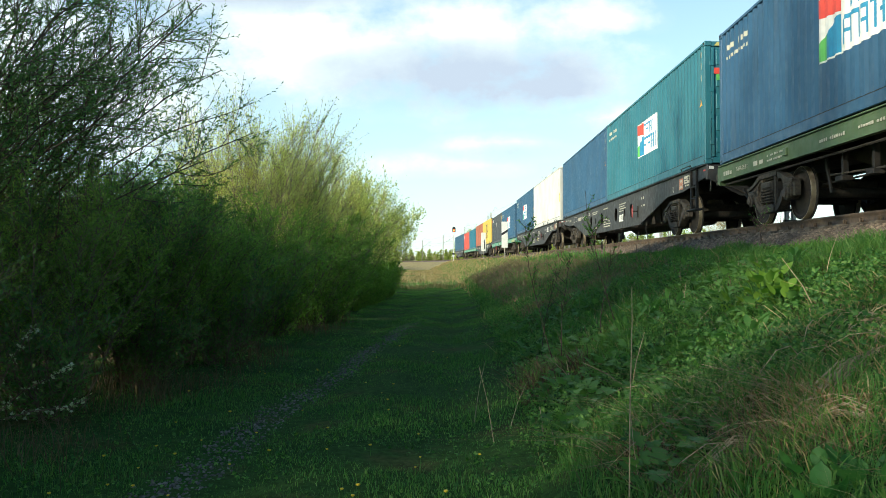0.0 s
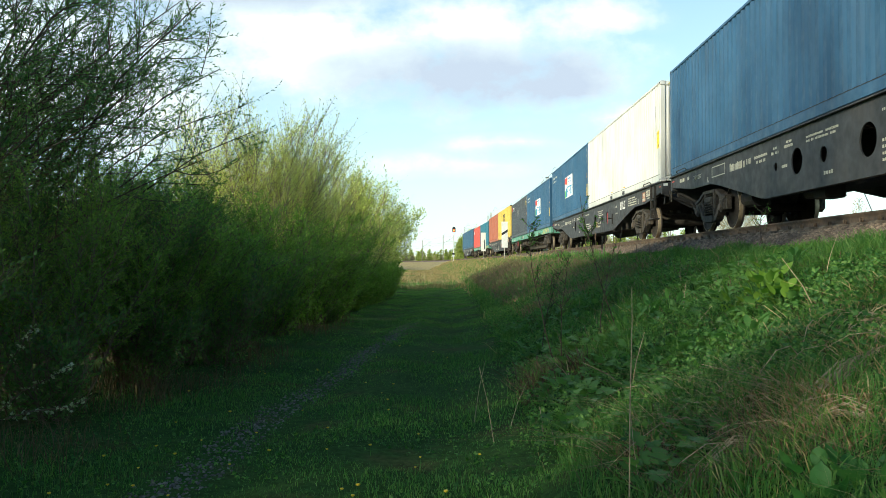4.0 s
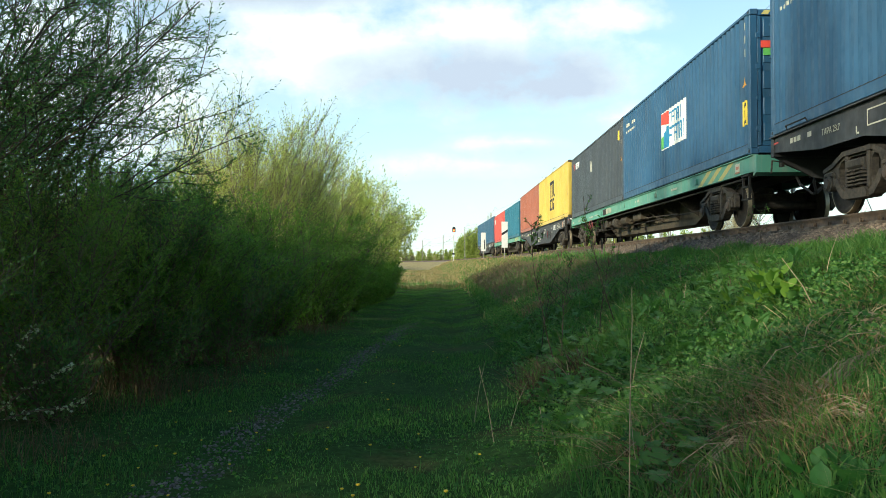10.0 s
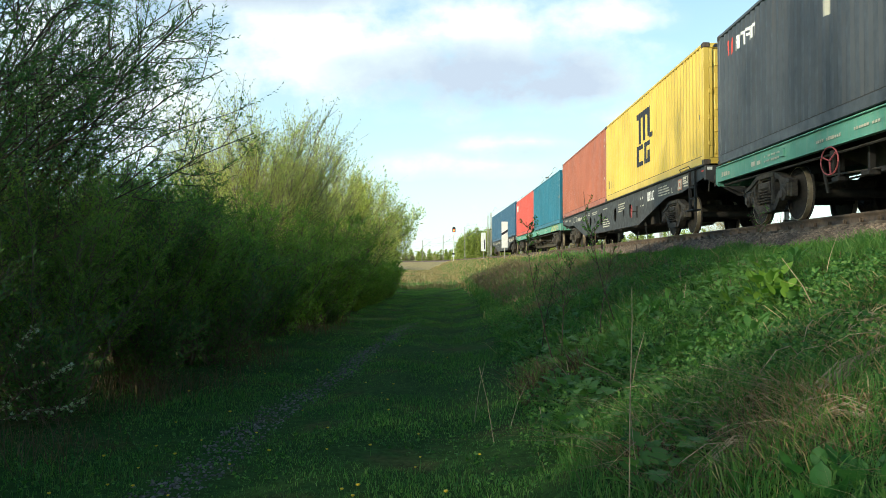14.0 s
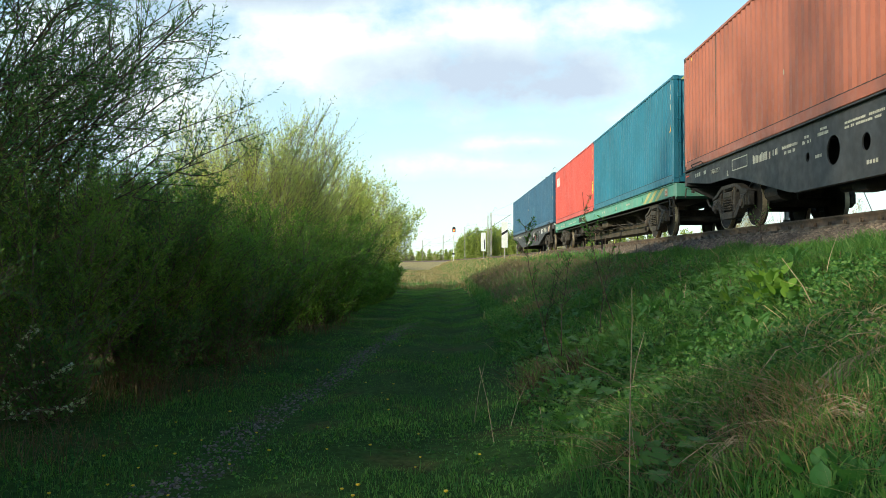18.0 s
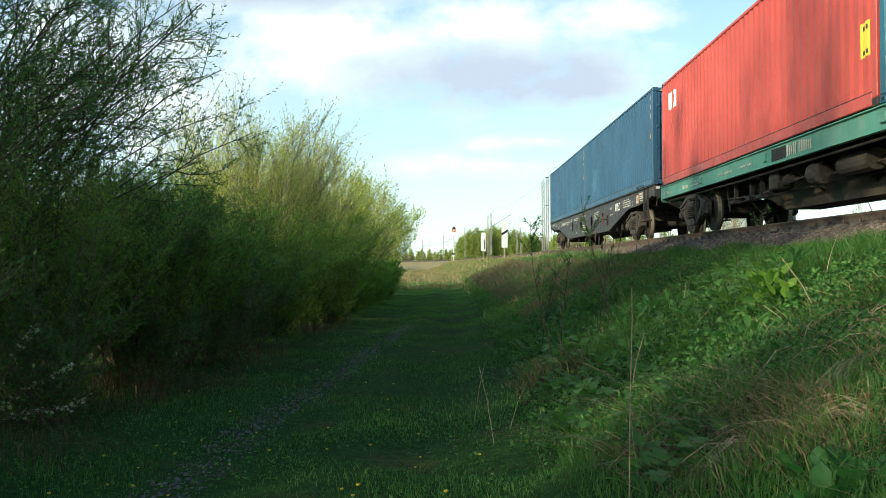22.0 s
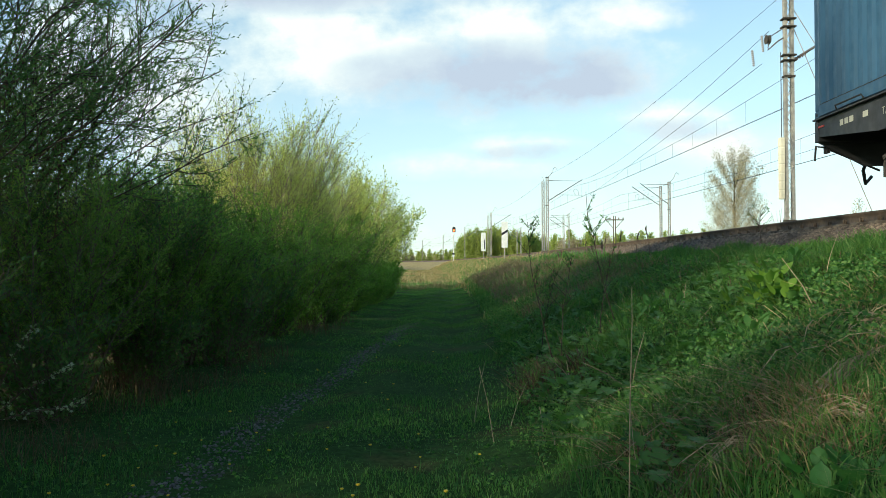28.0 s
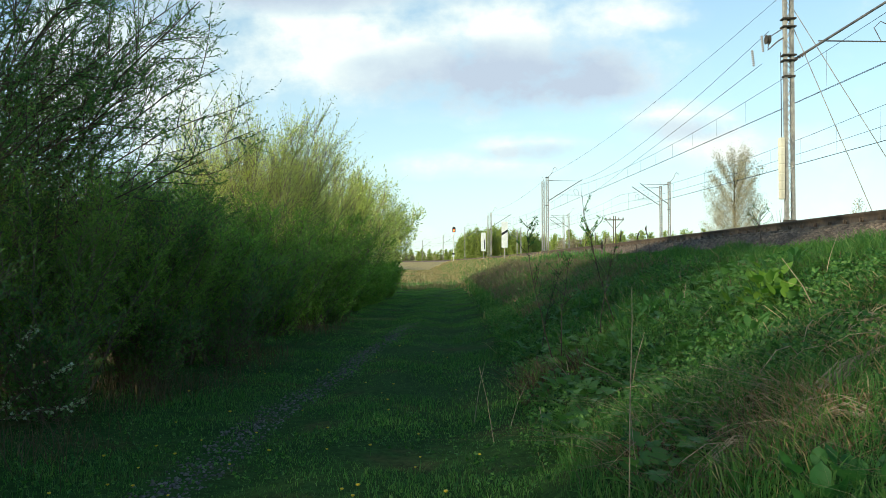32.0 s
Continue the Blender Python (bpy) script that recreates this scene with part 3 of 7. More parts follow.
def big_logo(th, y1=7.05):
    """White board with a red, blue and green swoosh and two rows of blue block shapes; y1 is its far edge."""
    y0, z0, z1 = y1 - 2.42, 1.0, 2.05
    board = mark(th, "logo_board", LOGO_WHITE, y0, y1, z0, z1, "white painted logo board with blue shapes")
    e = y1 - 0.74
    part("logo_shape", wall_patch(Shape(), e, y1 - 0.03, lambda y: z1 - 0.40 + 0.10 * (y - e), z1 - 0.03, 0.008), LOGO_RED, board, "red block")
    part("logo_shape", wall_patch(Shape(), e, y1 - 0.30, z0 + 0.03, lambda y: z1 - 0.44 - 0.22 * ((y - e) / 0.44) ** 2, 0.008), LOGO_BLUE, board, "blue block")
    part("logo_shape", wall_patch(Shape(), y1 - 0.28, y1 - 0.03, z0 + 0.03, lambda y: z1 - 0.60 - 0.5 * (y - y1 + 0.28), 0.008), LOGO_GREEN, board, "green block")
    block_letters(board, LOGO_BLUE, y0 + 0.35, e - 0.12, z0 + 0.62, z1 - 0.10, 5, "logo_block", seed=3, bold=0.19)
    block_letters(board, LOGO_BLUE, y0 + 0.06, e - 0.10, z0 + 0.10, z0 + 0.54, 6, "logo_block", seed=4, bold=0.19)
    bars(th, LETTER, 10.45, 11.75, 2.42, 0.11, 6, "lettering", "row of white painted characters", 5)
    bars(th, LETTER, 10.45, 11.75, 2.22, 0.08, 13, "lettering", "row of small white painted characters", 6)
    sh = Shape().box(-1.0, -0.45, 0.010, 0.018, 2.12, 2.26)
    part("end_logo", sh, LOGO_RED, th, "small red and white logo on the end")
    part("end_logo", Shape().box(-0.95, -0.5, 0.010, 0.018, 1.97, 2.11), LOGO_GREEN, th)


def decor_logo(th):
    big_logo(th)
    side_marks(th)
    caution(th)


def decor_logo_plain(th):
    big_logo(th)
    side_marks(th)


def decor_plain(th):
    side_marks(th)


def decor_white(th):
    caution(th, 1.0)
    bars(th, GREY, 0.6, 0.75, 1.9, 0.5, 2, "code", "faint grey code", 4)
    for y in (4.85, 6.95):
        part("fork_pocket", Shape().box(-WIDE / 2 - 0.006, -WIDE / 2 + 0.01, y, y + 0.36, 0.03, 0.155), SEAL, th, "dark fork pocket in the bottom rail")
        mark(th, "pocket_label", SIGN_ORANGE, y + 0.02, y + 0.30, 0.26, 0.30, "small orange label")
    part("vent_plate", Shape().box(-0.75, -0.35, 0.018, 0.03, 0.55, 0.85), GREY, th, "dark grey vent on the end")


def decor_charcoal(th):
    block_letters(th, LOGO_RED, 11.1, 11.62, 2.28, 2.60, 2, "logo_lettering", "red painted block of a logo", seed=8)
    block_letters(th, LOGO_WHITE, 9.75, 11.08, 2.28, 2.56, 4, "logo_lettering", "white painted block of a logo", seed=9)
    mark(th, "scrape", LETTER, 6.55, 6.75, 1.72, lambda y: 2.25 - abs(y - 6.65) * 3, "pale scraped patch")
    sh = wall_patch(Shape(), 0.55, 1.0, 2.2, lambda y: 2.2 + 0.4 * (1 - abs(y - 0.78) / 0.23), 0.004)
    part("logo_mark", sh, SIGN_YELLOW, th, "yellow painted mark")
    side_marks(th)


def decor_yellow(th):
    def ink(y0, y1, z0, z1, out=0.006):
        mark(th, "logo_lettering", LOGO_BLACK, 6.15 + (y0 - 6.15) * 1.45, 6.15 + (y1 - 6.15) * 1.45, z0, z1, "black painted logo stroke", out)
    for k in range(3):
        ink(5.55 + k * 0.42, 5.76 + k * 0.42, 1.52 - 0.05 * k, 2.28)
    ink(5.55, 6.75, 2.22, 2.40, 0.008)
    ink(5.35, 5.6, 1.45, 1.6, 0.008)
    for k in range(2):
        z, y = 0.72, 5.55 + k * 0.66
        ink(y, y + 0.55, z, z + 0.14)
        ink(y, y + 0.55, z + 0.52, z + 0.66)
        ink(y + 0.36, y + 0.55, z + 0.1, z + 0.56, 0.008)
    ink(5.57, 5.76, 0.74, 1.1, 0.009)
    for k in range(2):
        part("end_lettering", Shape().box(-0.75 + k * 0.42, -0.43 + k * 0.42, 0.016, 0.024, 2.0, 2.3), LOGO_BLACK, th, "black logo block on the end")
    part("caution_plate", Shape().box(-0.8, -0.1, 0.016, 0.024, 1.45, 1.6), SIGN_ORANGE, th)
    bars(th, GREY, 0.3, 0.48, 1.1, 0.16, 2, "code", "small dark code", 4)
    bars(th, GREY, 10.9, 11.9, 0.45, 0.3, 4, "lettering", "faint dark characters", 4)


def decor_brown(th):
    part("panel_seam", wall_patch(Shape(), 9.66, 9.685, 0.25, 2.8, 0.003), CAST, th)
    mark(th, "sticker", LETTER, 5.60, 5.74, 1.02, 1.11, "torn white sticker")
    bars(th, SIGN_YELLOW, 11.55, 11.9, 2.72, 0.06, 3, "hatching", "yellow corner hatching", 2)
    for i, z in enumerate((2.4, 2.15, 0.9)):
        bars(th, LETTER, 0.3, 0.5, z, 0.1, 2, "code", "small white code", i)


def decor_red(th):
    for a, b in ((10.72, 11.06), (11.10, 11.45)):
        block = mark(th, "logo_lettering", LOGO_WHITE, a, b, 2.02, 2.48, "white painted logo block", 0.005)
        mark(block, "logo_notch", RED, a + 0.13, b - 0.12, 2.14, 2.36 if a < 11 else 2.5, "", 0.008)
    caution(th, 0.75)
    for i, z in enumerate((2.5, 2.2, 1.55)):
        bars(th, SIGN_YELLOW, 0.3, 0.46, z, 0.2, 2, "code", "small yellow code", i)


def decor_ghost(th):
    mark(th, "faded_board", FADED, 9.2, 10.3, 0.62, 1.50, "faded pale blue patch where a logo was")
    side_marks(th)


FADED = paint("faded_patch", (0.034, 0.11, 0.175))


def bogie_parts(th, y, front):
    """A three-piece bogie at y under a wagon: side frames, springs, bolster and two wheelsets."""
    b = part("bogie", Shape().box(-1.0, 1.0, y - 0.22, y + 0.22, 0.50, 0.80, 0.04).turned([(0.8, 0.22), (0.92, 0.20)], "z", (0, y, 0), 16), IRON, th, "dirty cast-steel bogie")
    for sgn in (-1, 1):
        x = 1.02 * sgn
        half = [(0, 0.93), (0.45, 0.92), (0.72, 0.84), (0.84, 0.78), (1.05, 0.75), (1.17, 0.70), (1.22, 0.60), (1.22, 0.42), (1.12, 0.42), (1.11, 0.63), (0.75, 0.63), (0.75, 0.42), (0.67, 0.39), (0.50, 0.23), (0.40, 0.19), (0, 0.19)]
        rim = [(y + a, c) for a, c in half] + [(y - a, c) for a, c in half[-2:0:-1]]
        pocket = [(y + a, c) for a, c in ((-0.29, 0.37), (-0.26, 0.34), (0.26, 0.34), (0.29, 0.37), (0.29, 0.78), (0.25, 0.82), (-0.25, 0.82), (-0.29, 0.78))]
        eye = [(0.39, 0.48), (0.45, 0.38), (0.54, 0.42), (0.64, 0.56), (0.65, 0.68), (0.58, 0.78), (0.46, 0.80), (0.40, 0.74)]
        sh = Shape().plate(rim, [pocket, [(y + a, c) for a, c in eye], [(y - a, c) for a, c in eye]], x - 0.05, x + 0.05)
        sh.slab([(y - 0.46, 0.85), (y - 0.46, 0.925), (y + 0.46, 0.925), (y + 0.46, 0.85)], x - 0.10, x + 0.10)
        sh.slab([(y - 0.34, 0.185), (y - 0.36, 0.27), (y - 0.30, 0.33), (y + 0.30, 0.33), (y + 0.36, 0.27), (y + 0.34, 0.185)], x - 0.12, x + 0.12)
        for m in (-1, 1):
            sh.slab([(y + m * 0.46, 0.85), (y + m * 0.46, 0.925), (y + m * 0.72, 0.845), (y + m * 0.84, 0.785), (y + m * 1.17, 0.715), (y + m * 1.15, 0.66), (y + m * 0.82, 0.72)], x - 0.085, x + 0.085)
            sh.slab([(y + m * 0.36, 0.19), (y + m * 0.36, 0.28), (y + m * 0.52, 0.38), (y + m * 0.67, 0.55), (y + m * 0.75, 0.53), (y + m * 0.69, 0.38), (y + m * 0.50, 0.22)], x - 0.085, x + 0.085)
            sh.box(x - 0.09, x + 0.09, y + m * 0.34 - 0.04, y + m * 0.34 + 0.04, 0.31, 0.88, 0.02)
        part("side_frame", sh, IRON, b, "rough cast side frame caked with brake dust")
        for yy in (y - 0.135, y + 0.135):
            sp = Shape()
            pts = [(x + 0.05 * sgn + 0.105 * math.cos(a * 0.785), yy + 0.105 * math.sin(a * 0.785), 0.35 + 0.27 * a / 40) for a in range(41)]
            sp.tube(pts, 0.019, 5)
            part("spring", sp, IRON, b)
        part("bolster_end", Shape().box(x - 0.13, x + 0.13, y - 0.26, y + 0.26, 0.63, 0.77, 0.03), IRON, b)
        for yy in (y - 0.925, y + 0.925):
            ab = Shape().turned([(x - 0.12 * sgn, 0.125), (x + 0.10 * sgn, 0.125), (x + 0.115 * sgn, 0.09), (x + 0.12 * sgn, 0.001)], "x", (0, yy, 0.4785), 14)
            box = part("axle_box", ab, IRON, b)
            lid = Shape().turned([(x + 0.118 * sgn, 0.085), (x + 0.14 * sgn, 0.078), (x + 0.145 * sgn, 0.001)], "x", (0, yy, 0.4785), 14)
            part("axle_cover", lid, CAST, box, "rusty bolted axle cover")
            part("adapter", Shape().box(x - 0.10, x + 0.10, yy - 0.16, yy + 0.16, 0.58, 0.66, 0.02).box(x - 0.085, x + 0.085, yy - 0.18, yy - 0.13, 0.42, 0.62, 0.01).box(x - 0.085, x + 0.085, yy + 0.13, yy + 0.18, 0.42, 0.62, 0.01), IRON, box)
        for m in (-1, 1):
            part("friction_wedge", Shape().slab([(y + m * 0.285, 0.58), (y + m * 0.285, 0.77), (y + m * 0.262, 0.77), (y + m * 0.20, 0.58)], x - 0.10, x + 0.10), IRON, b)
    for s in (-1, 1):
        part("brake_beam", Shape().rod((-0.78, y + 0.42 * s, 0.42), (0.78, y + 0.42 * s, 0.42), 0.035, 8).box(-0.86, -0.72, y + 0.42 * s - 0.05, y + 0.42 * s + 0.05, 0.34, 0.58, 0.02), IRON_DARK, b)
    return b


def wheelset_mesh():
    r = 0.4785
    body, tread = Shape(), Shape()
    body.turned([(-1.08, 0.065), (-0.95, 0.075), (-0.7, 0.09), (0.7, 0.09), (0.95, 0.075), (1.08, 0.065)], "x", n=12)
    for s in (-1, 1):
        prof = [(0.76, 0.11), (0.76, 0.16), (0.79, 0.36), (0.755, 0.40), (0.735, 0.41), (0.735, r - 0.02), (0.742, r + 0.026), (0.762, r + 0.027), (0.775, r),
                (0.858, r - 0.004), (0.865, r - 0.02), (0.865, 0.415), (0.845, 0.40), (0.83, 0.36), (0.90, 0.16), (0.92, 0.11)]
        body.turned([(s * a, q) for a, q in prof], "x", n=36, closed=True)
        tread.turned([(s * 0.860, r - 0.010), (s * 0.8665, r - 0.012), (s * 0.8665, r - 0.005), (s * 0.858, r - 0.002)], "x", n=36, closed=True)
        tread.turned([(s * 0.777, r + 0.002), (s * 0.855, r - 0.001), (s * 0.855, r - 0.004), (s * 0.777, r - 0.002)], "x", n=36, closed=True)
    n = len(body.f)
    body.add(tread.v, tread.f)
    me = body.mesh("wheelset", WHEEL_IRON, True)
    me.materials.append(TREAD)
    for p in me.polygons[n:]:
        p.material_index = 1
    return me


WHEEL_IRON = rough_metal("wheel_iron", (0.015, 0.012, 0.010), (0.036, 0.027, 0.019), 0.85, 0.0)
PIVOT = 9.65
PIVOTS = {"grey": 9.1, "green": 9.65}   # from the wagon's middle to each bogie


def add_bogies(th, wheel, pivot):
    for y in (-pivot, pivot):
        b = bogie_parts(th, y, y < 0)
        for yy in (y - 0.925, y + 0.925):
            part("wheelset", wheel, None, b, "axle with two worn steel wheels", pose(0, yy, 0.4785))


def couplers(th, half):
    for s in (-1, 1):
        y = s * half
        sh = Shape().box(-0.10, 0.10, min(y, y + s * 0.42), max(y, y + s * 0.42), 0.93, 1.14, 0.02)
        sh.slab([(y + s * 0.30, 0.88), (y + s * 0.30, 1.20), (y + s * 0.50, 1.18), (y + s * 0.50, 0.90)], -0.22, 0.20)
        part("coupler", sh, IRON, th, "heavy cast automatic coupler")
        part("brake_hose", Shape().tube([(-0.35, y, 0.95), (-0.34, y + s * 0.2, 0.75), (-0.2, y + s * 0.42, 0.55), (-0.05, y + s * 0.52, 0.68)], 0.028, 6), SEAL, th, "black rubber brake hose")


def hole_ring(y, z, ry, n=20):
    return [(y + ry * math.cos(2 * math.pi * i / n), z + ry * 1.0 * math.sin(2 * math.pi * i / n)) for i in range(n)]


def web_with_holes(sh, x0, x1, bottom, top, holes):
    """A side web from y-stations: bottom(y) to top, holes cut through as (y, z, r)."""
    holes = sorted(holes)
    cuts = [-12.24, -10.2, -8.7, -7.9, -5.35, 5.5, 7.9, 8.7, 10.2, 12.24]
    spans = [(y - max(0.28, r * 1.15), y + max(0.28, r * 1.15)) for y, z, r in holes]
    edges = sorted(set([c for c in cuts if not any(a < c < b for a, b in spans)] + [e for s in spans for e in s]))
    for a, b in zip(edges, edges[1:]):
        hit = [h for h, s in zip(holes, spans) if abs(s[0] - a) < 1e-6]
        if not hit:
            sh.slab([(a, bottom(a)), (b, bottom(b)), (b, top), (a, top)], x0, x1)
            continue
        y, z, r = hit[0]
        n = 24
        ring = hole_ring(y, z, r, n)
        outer = []
        for i in range(n):
            c, s = math.cos(2 * math.pi * i / n), math.sin(2 * math.pi * i / n)
            k = 1e9
            lo, hi = z - bottom((a + b) / 2), top - z
            if abs(c) > 1e-6:
                k = min(k, (b - y) / abs(c))
            if s > 1e-6:
                k = min(k, hi / s)
            if s < -1e-6:
                k = min(k, lo / -s)
            outer.append((y + k * c, z + k * s))
        # corners of the cell snapped into the nearest ray
        for cy, cz in ((a, bottom(a)), (b, bottom(b)), (b, top), (a, top)):
            j = min(range(n), key=lambda q: (outer[q][0] - cy) ** 2 + (outer[q][1] - cz) ** 2)
            outer[j] = (cy, cz)
        pts = [(x, *p) for x in (x0, x1) for p in ring] + [(x, *p) for x in (x0, x1) for p in outer]
        fs = []
        for i in range(n):
            j = (i + 1) % n
            fs += [(i, j, 2 * n + j, 2 * n + i), (n + j, n + i, 3 * n + i, 3 * n + j), (j, i, n + i, n + j)]
        sh.add(pts, fs)


def stencil(th, x, y0, y1, z, hgt, n, seed, mat=None, slant=0.0):
    rng = random.Random(seed)
    sh = Shape()
    n = int(n * 1.5) if n > 4 else n
    st = (y1 - y0) / n
    for i in range(n):
        if rng.random() < 0.1:
            continue
        a = y0 + i * st
        sh.box(x - 0.004, x, a, a + st * (0.55 + 0.25 * rng.random()), z, z + hgt * (0.6 + 0.2 * rng.random()))
    tagged(part("stencil", sh, mat or LETTER, th, "line of pale stencilled characters"), kind="stuff")


def words(th, text, x, y, z, size):
    """Readable lettering on the visible side, drawn with the built-in font."""
    cu = bpy.data.curves.new("lettering", "FONT")
    cu.body, cu.size, cu.extrude = text, size, 0.002
    tmp = bpy.data.objects.new("lettering", cu)
    me = bpy.data.meshes.new_from_object(tmp)
    bpy.data.objects.remove(tmp)
    me.materials.clear()
    me.materials.append(LETTER)
    m = Matrix(((0, 0, -1, x), (-1, 0, 0, y), (0, 1, 0, z), (0, 0, 0, 1)))
    return part("lettering", me, None, th, "cream painted lettering " + text, m)


def grey_wagon():
    """Container flat wagon with deep pierced side webs."""
    th = thing("flat_wagon", "dark grey container flat wagon with deep pierced side beams", "railway wagon", "wagons of the train")
    top = DECK["grey"] - 0.03
    ys = [-12.24, -10.2, -8.7, -7.9, -5.35, 5.5, 7.9, 8.7, 10.2, 12.24]
    zs = [1.27, 1.06, 1.05, 0.92, 0.46, 0.46, 0.92, 1.05, 1.06, 1.27]

    def bottom(y):
        return float(np.interp(y, ys, zs))
    holes = []
    for s in (-1, 1):
        k = 0.26 if s > 0 else 0.0
        holes += [((1.5 - k * 0.8) * s, 0.97, 0.25), ((3.0 - k) * s, 0.95, 0.13), ((4.05 - k) * s, 0.97, 0.23), ((5.0 - k) * s, 0.98, 0.075)]
    for s in (-1, 1):
        sh = Shape()
        x = 1.17 * s
        web_with_holes(sh, x - 0.012, x + 0.012, bottom, top, holes)
        part("side_beam", sh.mesh("side_beam", WAGON_GREY, weld=True), None, th)
        fl = Shape().box(min(x, x + 0.08 * s), max(x, x + 0.08 * s), -12.24, 12.24, top, top + 0.025)
        fl.box(min(x - 0.09 * s, x + 0.03 * s), max(x - 0.09 * s, x + 0.03 * s), -5.3, 5.3, 0.435, 0.46)
        part("flange", fl, WAGON_GREY, th)
        steps = Shape()
        for yy in (-11.5, -11.05):
            steps.box(x + 0.03 * s - 0.03, x + 0.03 * s + 0.03, yy, yy + 0.06, 0.52, 1.50)
        for z in (0.80, 1.08):
            steps.box(x + 0.03 * s - 0.02, x + 0.03 * s + 0.02, -11.5, -11.0, z, z + 0.035)
        steps.box(x + 0.03 * s - 0.10, x + 0.03 * s + 0.10, -11.62, -10.92, 0.50, 0.545, 0.01)
        part("step_ladder", steps, IRON_DARK, th)
    deck = Shape().box(-1.15, 1.15, -0.06, 0.06, top - 0.22, top - 0.01).mesh("cross_beam", IRON_DARK)
    for y in np.arange(-12.0, 12.1, 1.2):
        part("cross_beam", deck, None, th, at=pose(0, y, 0))
    part("centre_sill", Shape().slab([(y, z + 0.08) for y, z in zip(ys, zs)] + [(12.24, top - 0.05), (-12.24, top - 0.05)], -0.28, 0.28), IRON_DARK, th)
    for s in (-1, 1):
        part("end_beam", Shape().box(-1.2, 1.2, min(12.14 * s, 12.28 * s), max(12.14 * s, 12.28 * s), 1.18, top, 0.01), WAGON_GREY, th)
    part("brake_cylinder", Shape().rod((-0.65, 7.0, 0.62), (-0.65, 7.7, 0.62), 0.19, 14), IRON_DARK, th)
    part("air_tank", Shape().rod((0.55, -7.4, 0.72), (0.55, -6.2, 0.72), 0.2, 14), IRON_DARK, th)
    part("brake_rod", Shape().rod((-0.2, -8.5, 0.62), (-0.2, 8.5, 0.62), 0.02, 6), IRON_DARK, th)
    x = -1.184
    pl = Shape()
    for a in (7.65, 8.57):
        pl.box(x - 0.004, x, a, a + 0.02, 1.19, 1.39)
    pl.box(x - 0.004, x, 7.65, 8.59, 1.39, 1.41).box(x - 0.004, x, 7.65, 8.59, 1.17, 1.19)
    part("plate_outline", pl, LETTER, th)
    for i, (a, b, z, hgt, n) in enumerate(((10.95, 11.45, 1.32, 0.13, 3), (10.5, 10.7, 1.32, 0.11, 1), (6.4, 7.35, 1.17, 0.21, 8), (6.05, 6.3, 1.2, 0.17, 4),
                                           (5.15, 5.85, 1.25, 0.07, 9), (5.25, 5.75, 1.15, 0.07, 6), (4.68, 4.9, 1.30, 0.06, 2), (4.6, 4.95, 1.21, 0.07, 6), (4.0, 4.3, 1.34, 0.06, 2),
                                           (3.95, 4.35, 1.26, 0.07, 6), (2.2, 3.4, 1.30, 0.05, 16), (2.3, 3.4, 1.23, 0.05, 15), (4.2, 4.5, 0.92, 0.07, 5),
                                           (0.0, 0.9, 1.30, 0.05, 12), (2.4, 2.75, 0.62, 0.08, 4), (-0.1, 0.9, 0.88, 0.06, 10), (-0.4, 0.9, 0.79, 0.06, 14), (-0.5, 0.9, 0.70, 0.06, 14), (-0.4, 0.9, 0.61, 0.06, 13),
                                           (-3.2, -2.1, 1.27, 0.05, 14), (-3.0, -2.1, 1.19, 0.045, 13), (-3.2, -2.1, 1.11, 0.045, 15), (-2.8, -2.1, 1.03, 0.045, 9),
                                           (-5.9, -5.5, 1.22, 0.10, 3), (-6.0, -5.5, 1.0, 0.06, 4), (-10.0, -9.8, 1.15, 0.10, 1))):
        stencil(th, x, a, b, z, hgt, n, i)
    plate = part("warning_plate", Shape().box(x - 0.008, x, -10.22, -9.90, 1.13, 1.41, 0.003), PLATE_CREAM, th, "small cream plate with a faded orange frame")
    fr = Shape()
    for a, b, c, e in ((-10.22, -9.90, 1.13, 1.16), (-10.22, -9.90, 1.38, 1.41), (-10.22, -10.19, 1.16, 1.38), (-9.93, -9.90, 1.16, 1.38), (-10.12, -10.0, 1.22, 1.32)):
        fr.box(x - 0.012, x - 0.007, a, b, c, e)
    part("plate_frame", fr, PLATE_ORANGE, plate, "faded orange frame")
    card = part("data_plate", Shape().box(x - 0.008, x, -10.80, -10.34, 1.25, 1.44, 0.003), PLATE_CREAM, th, "small cream data plate")
    part("plate_lettering", Shape().box(x - 0.012, x - 0.007, -10.76, -10.66, 1.31, 1.41).box(x - 0.012, x - 0.007, -10.6, -10.38, 1.29, 1.31).box(x - 0.012, x - 0.007, -10.6, -10.38, 1.35, 1.37), WAGON_GREY, card)
    stencil(th, x, -10.75, -10.4, 1.18, 0.05, 5, 77)
    el = Shape().box(x - 0.004, x, -9.27, -9.24, 1.12, 1.27).box(x - 0.004, x, -9.34, -9.24, 1.12, 1.15)
    part("letter_mark", el, LETTER, th)
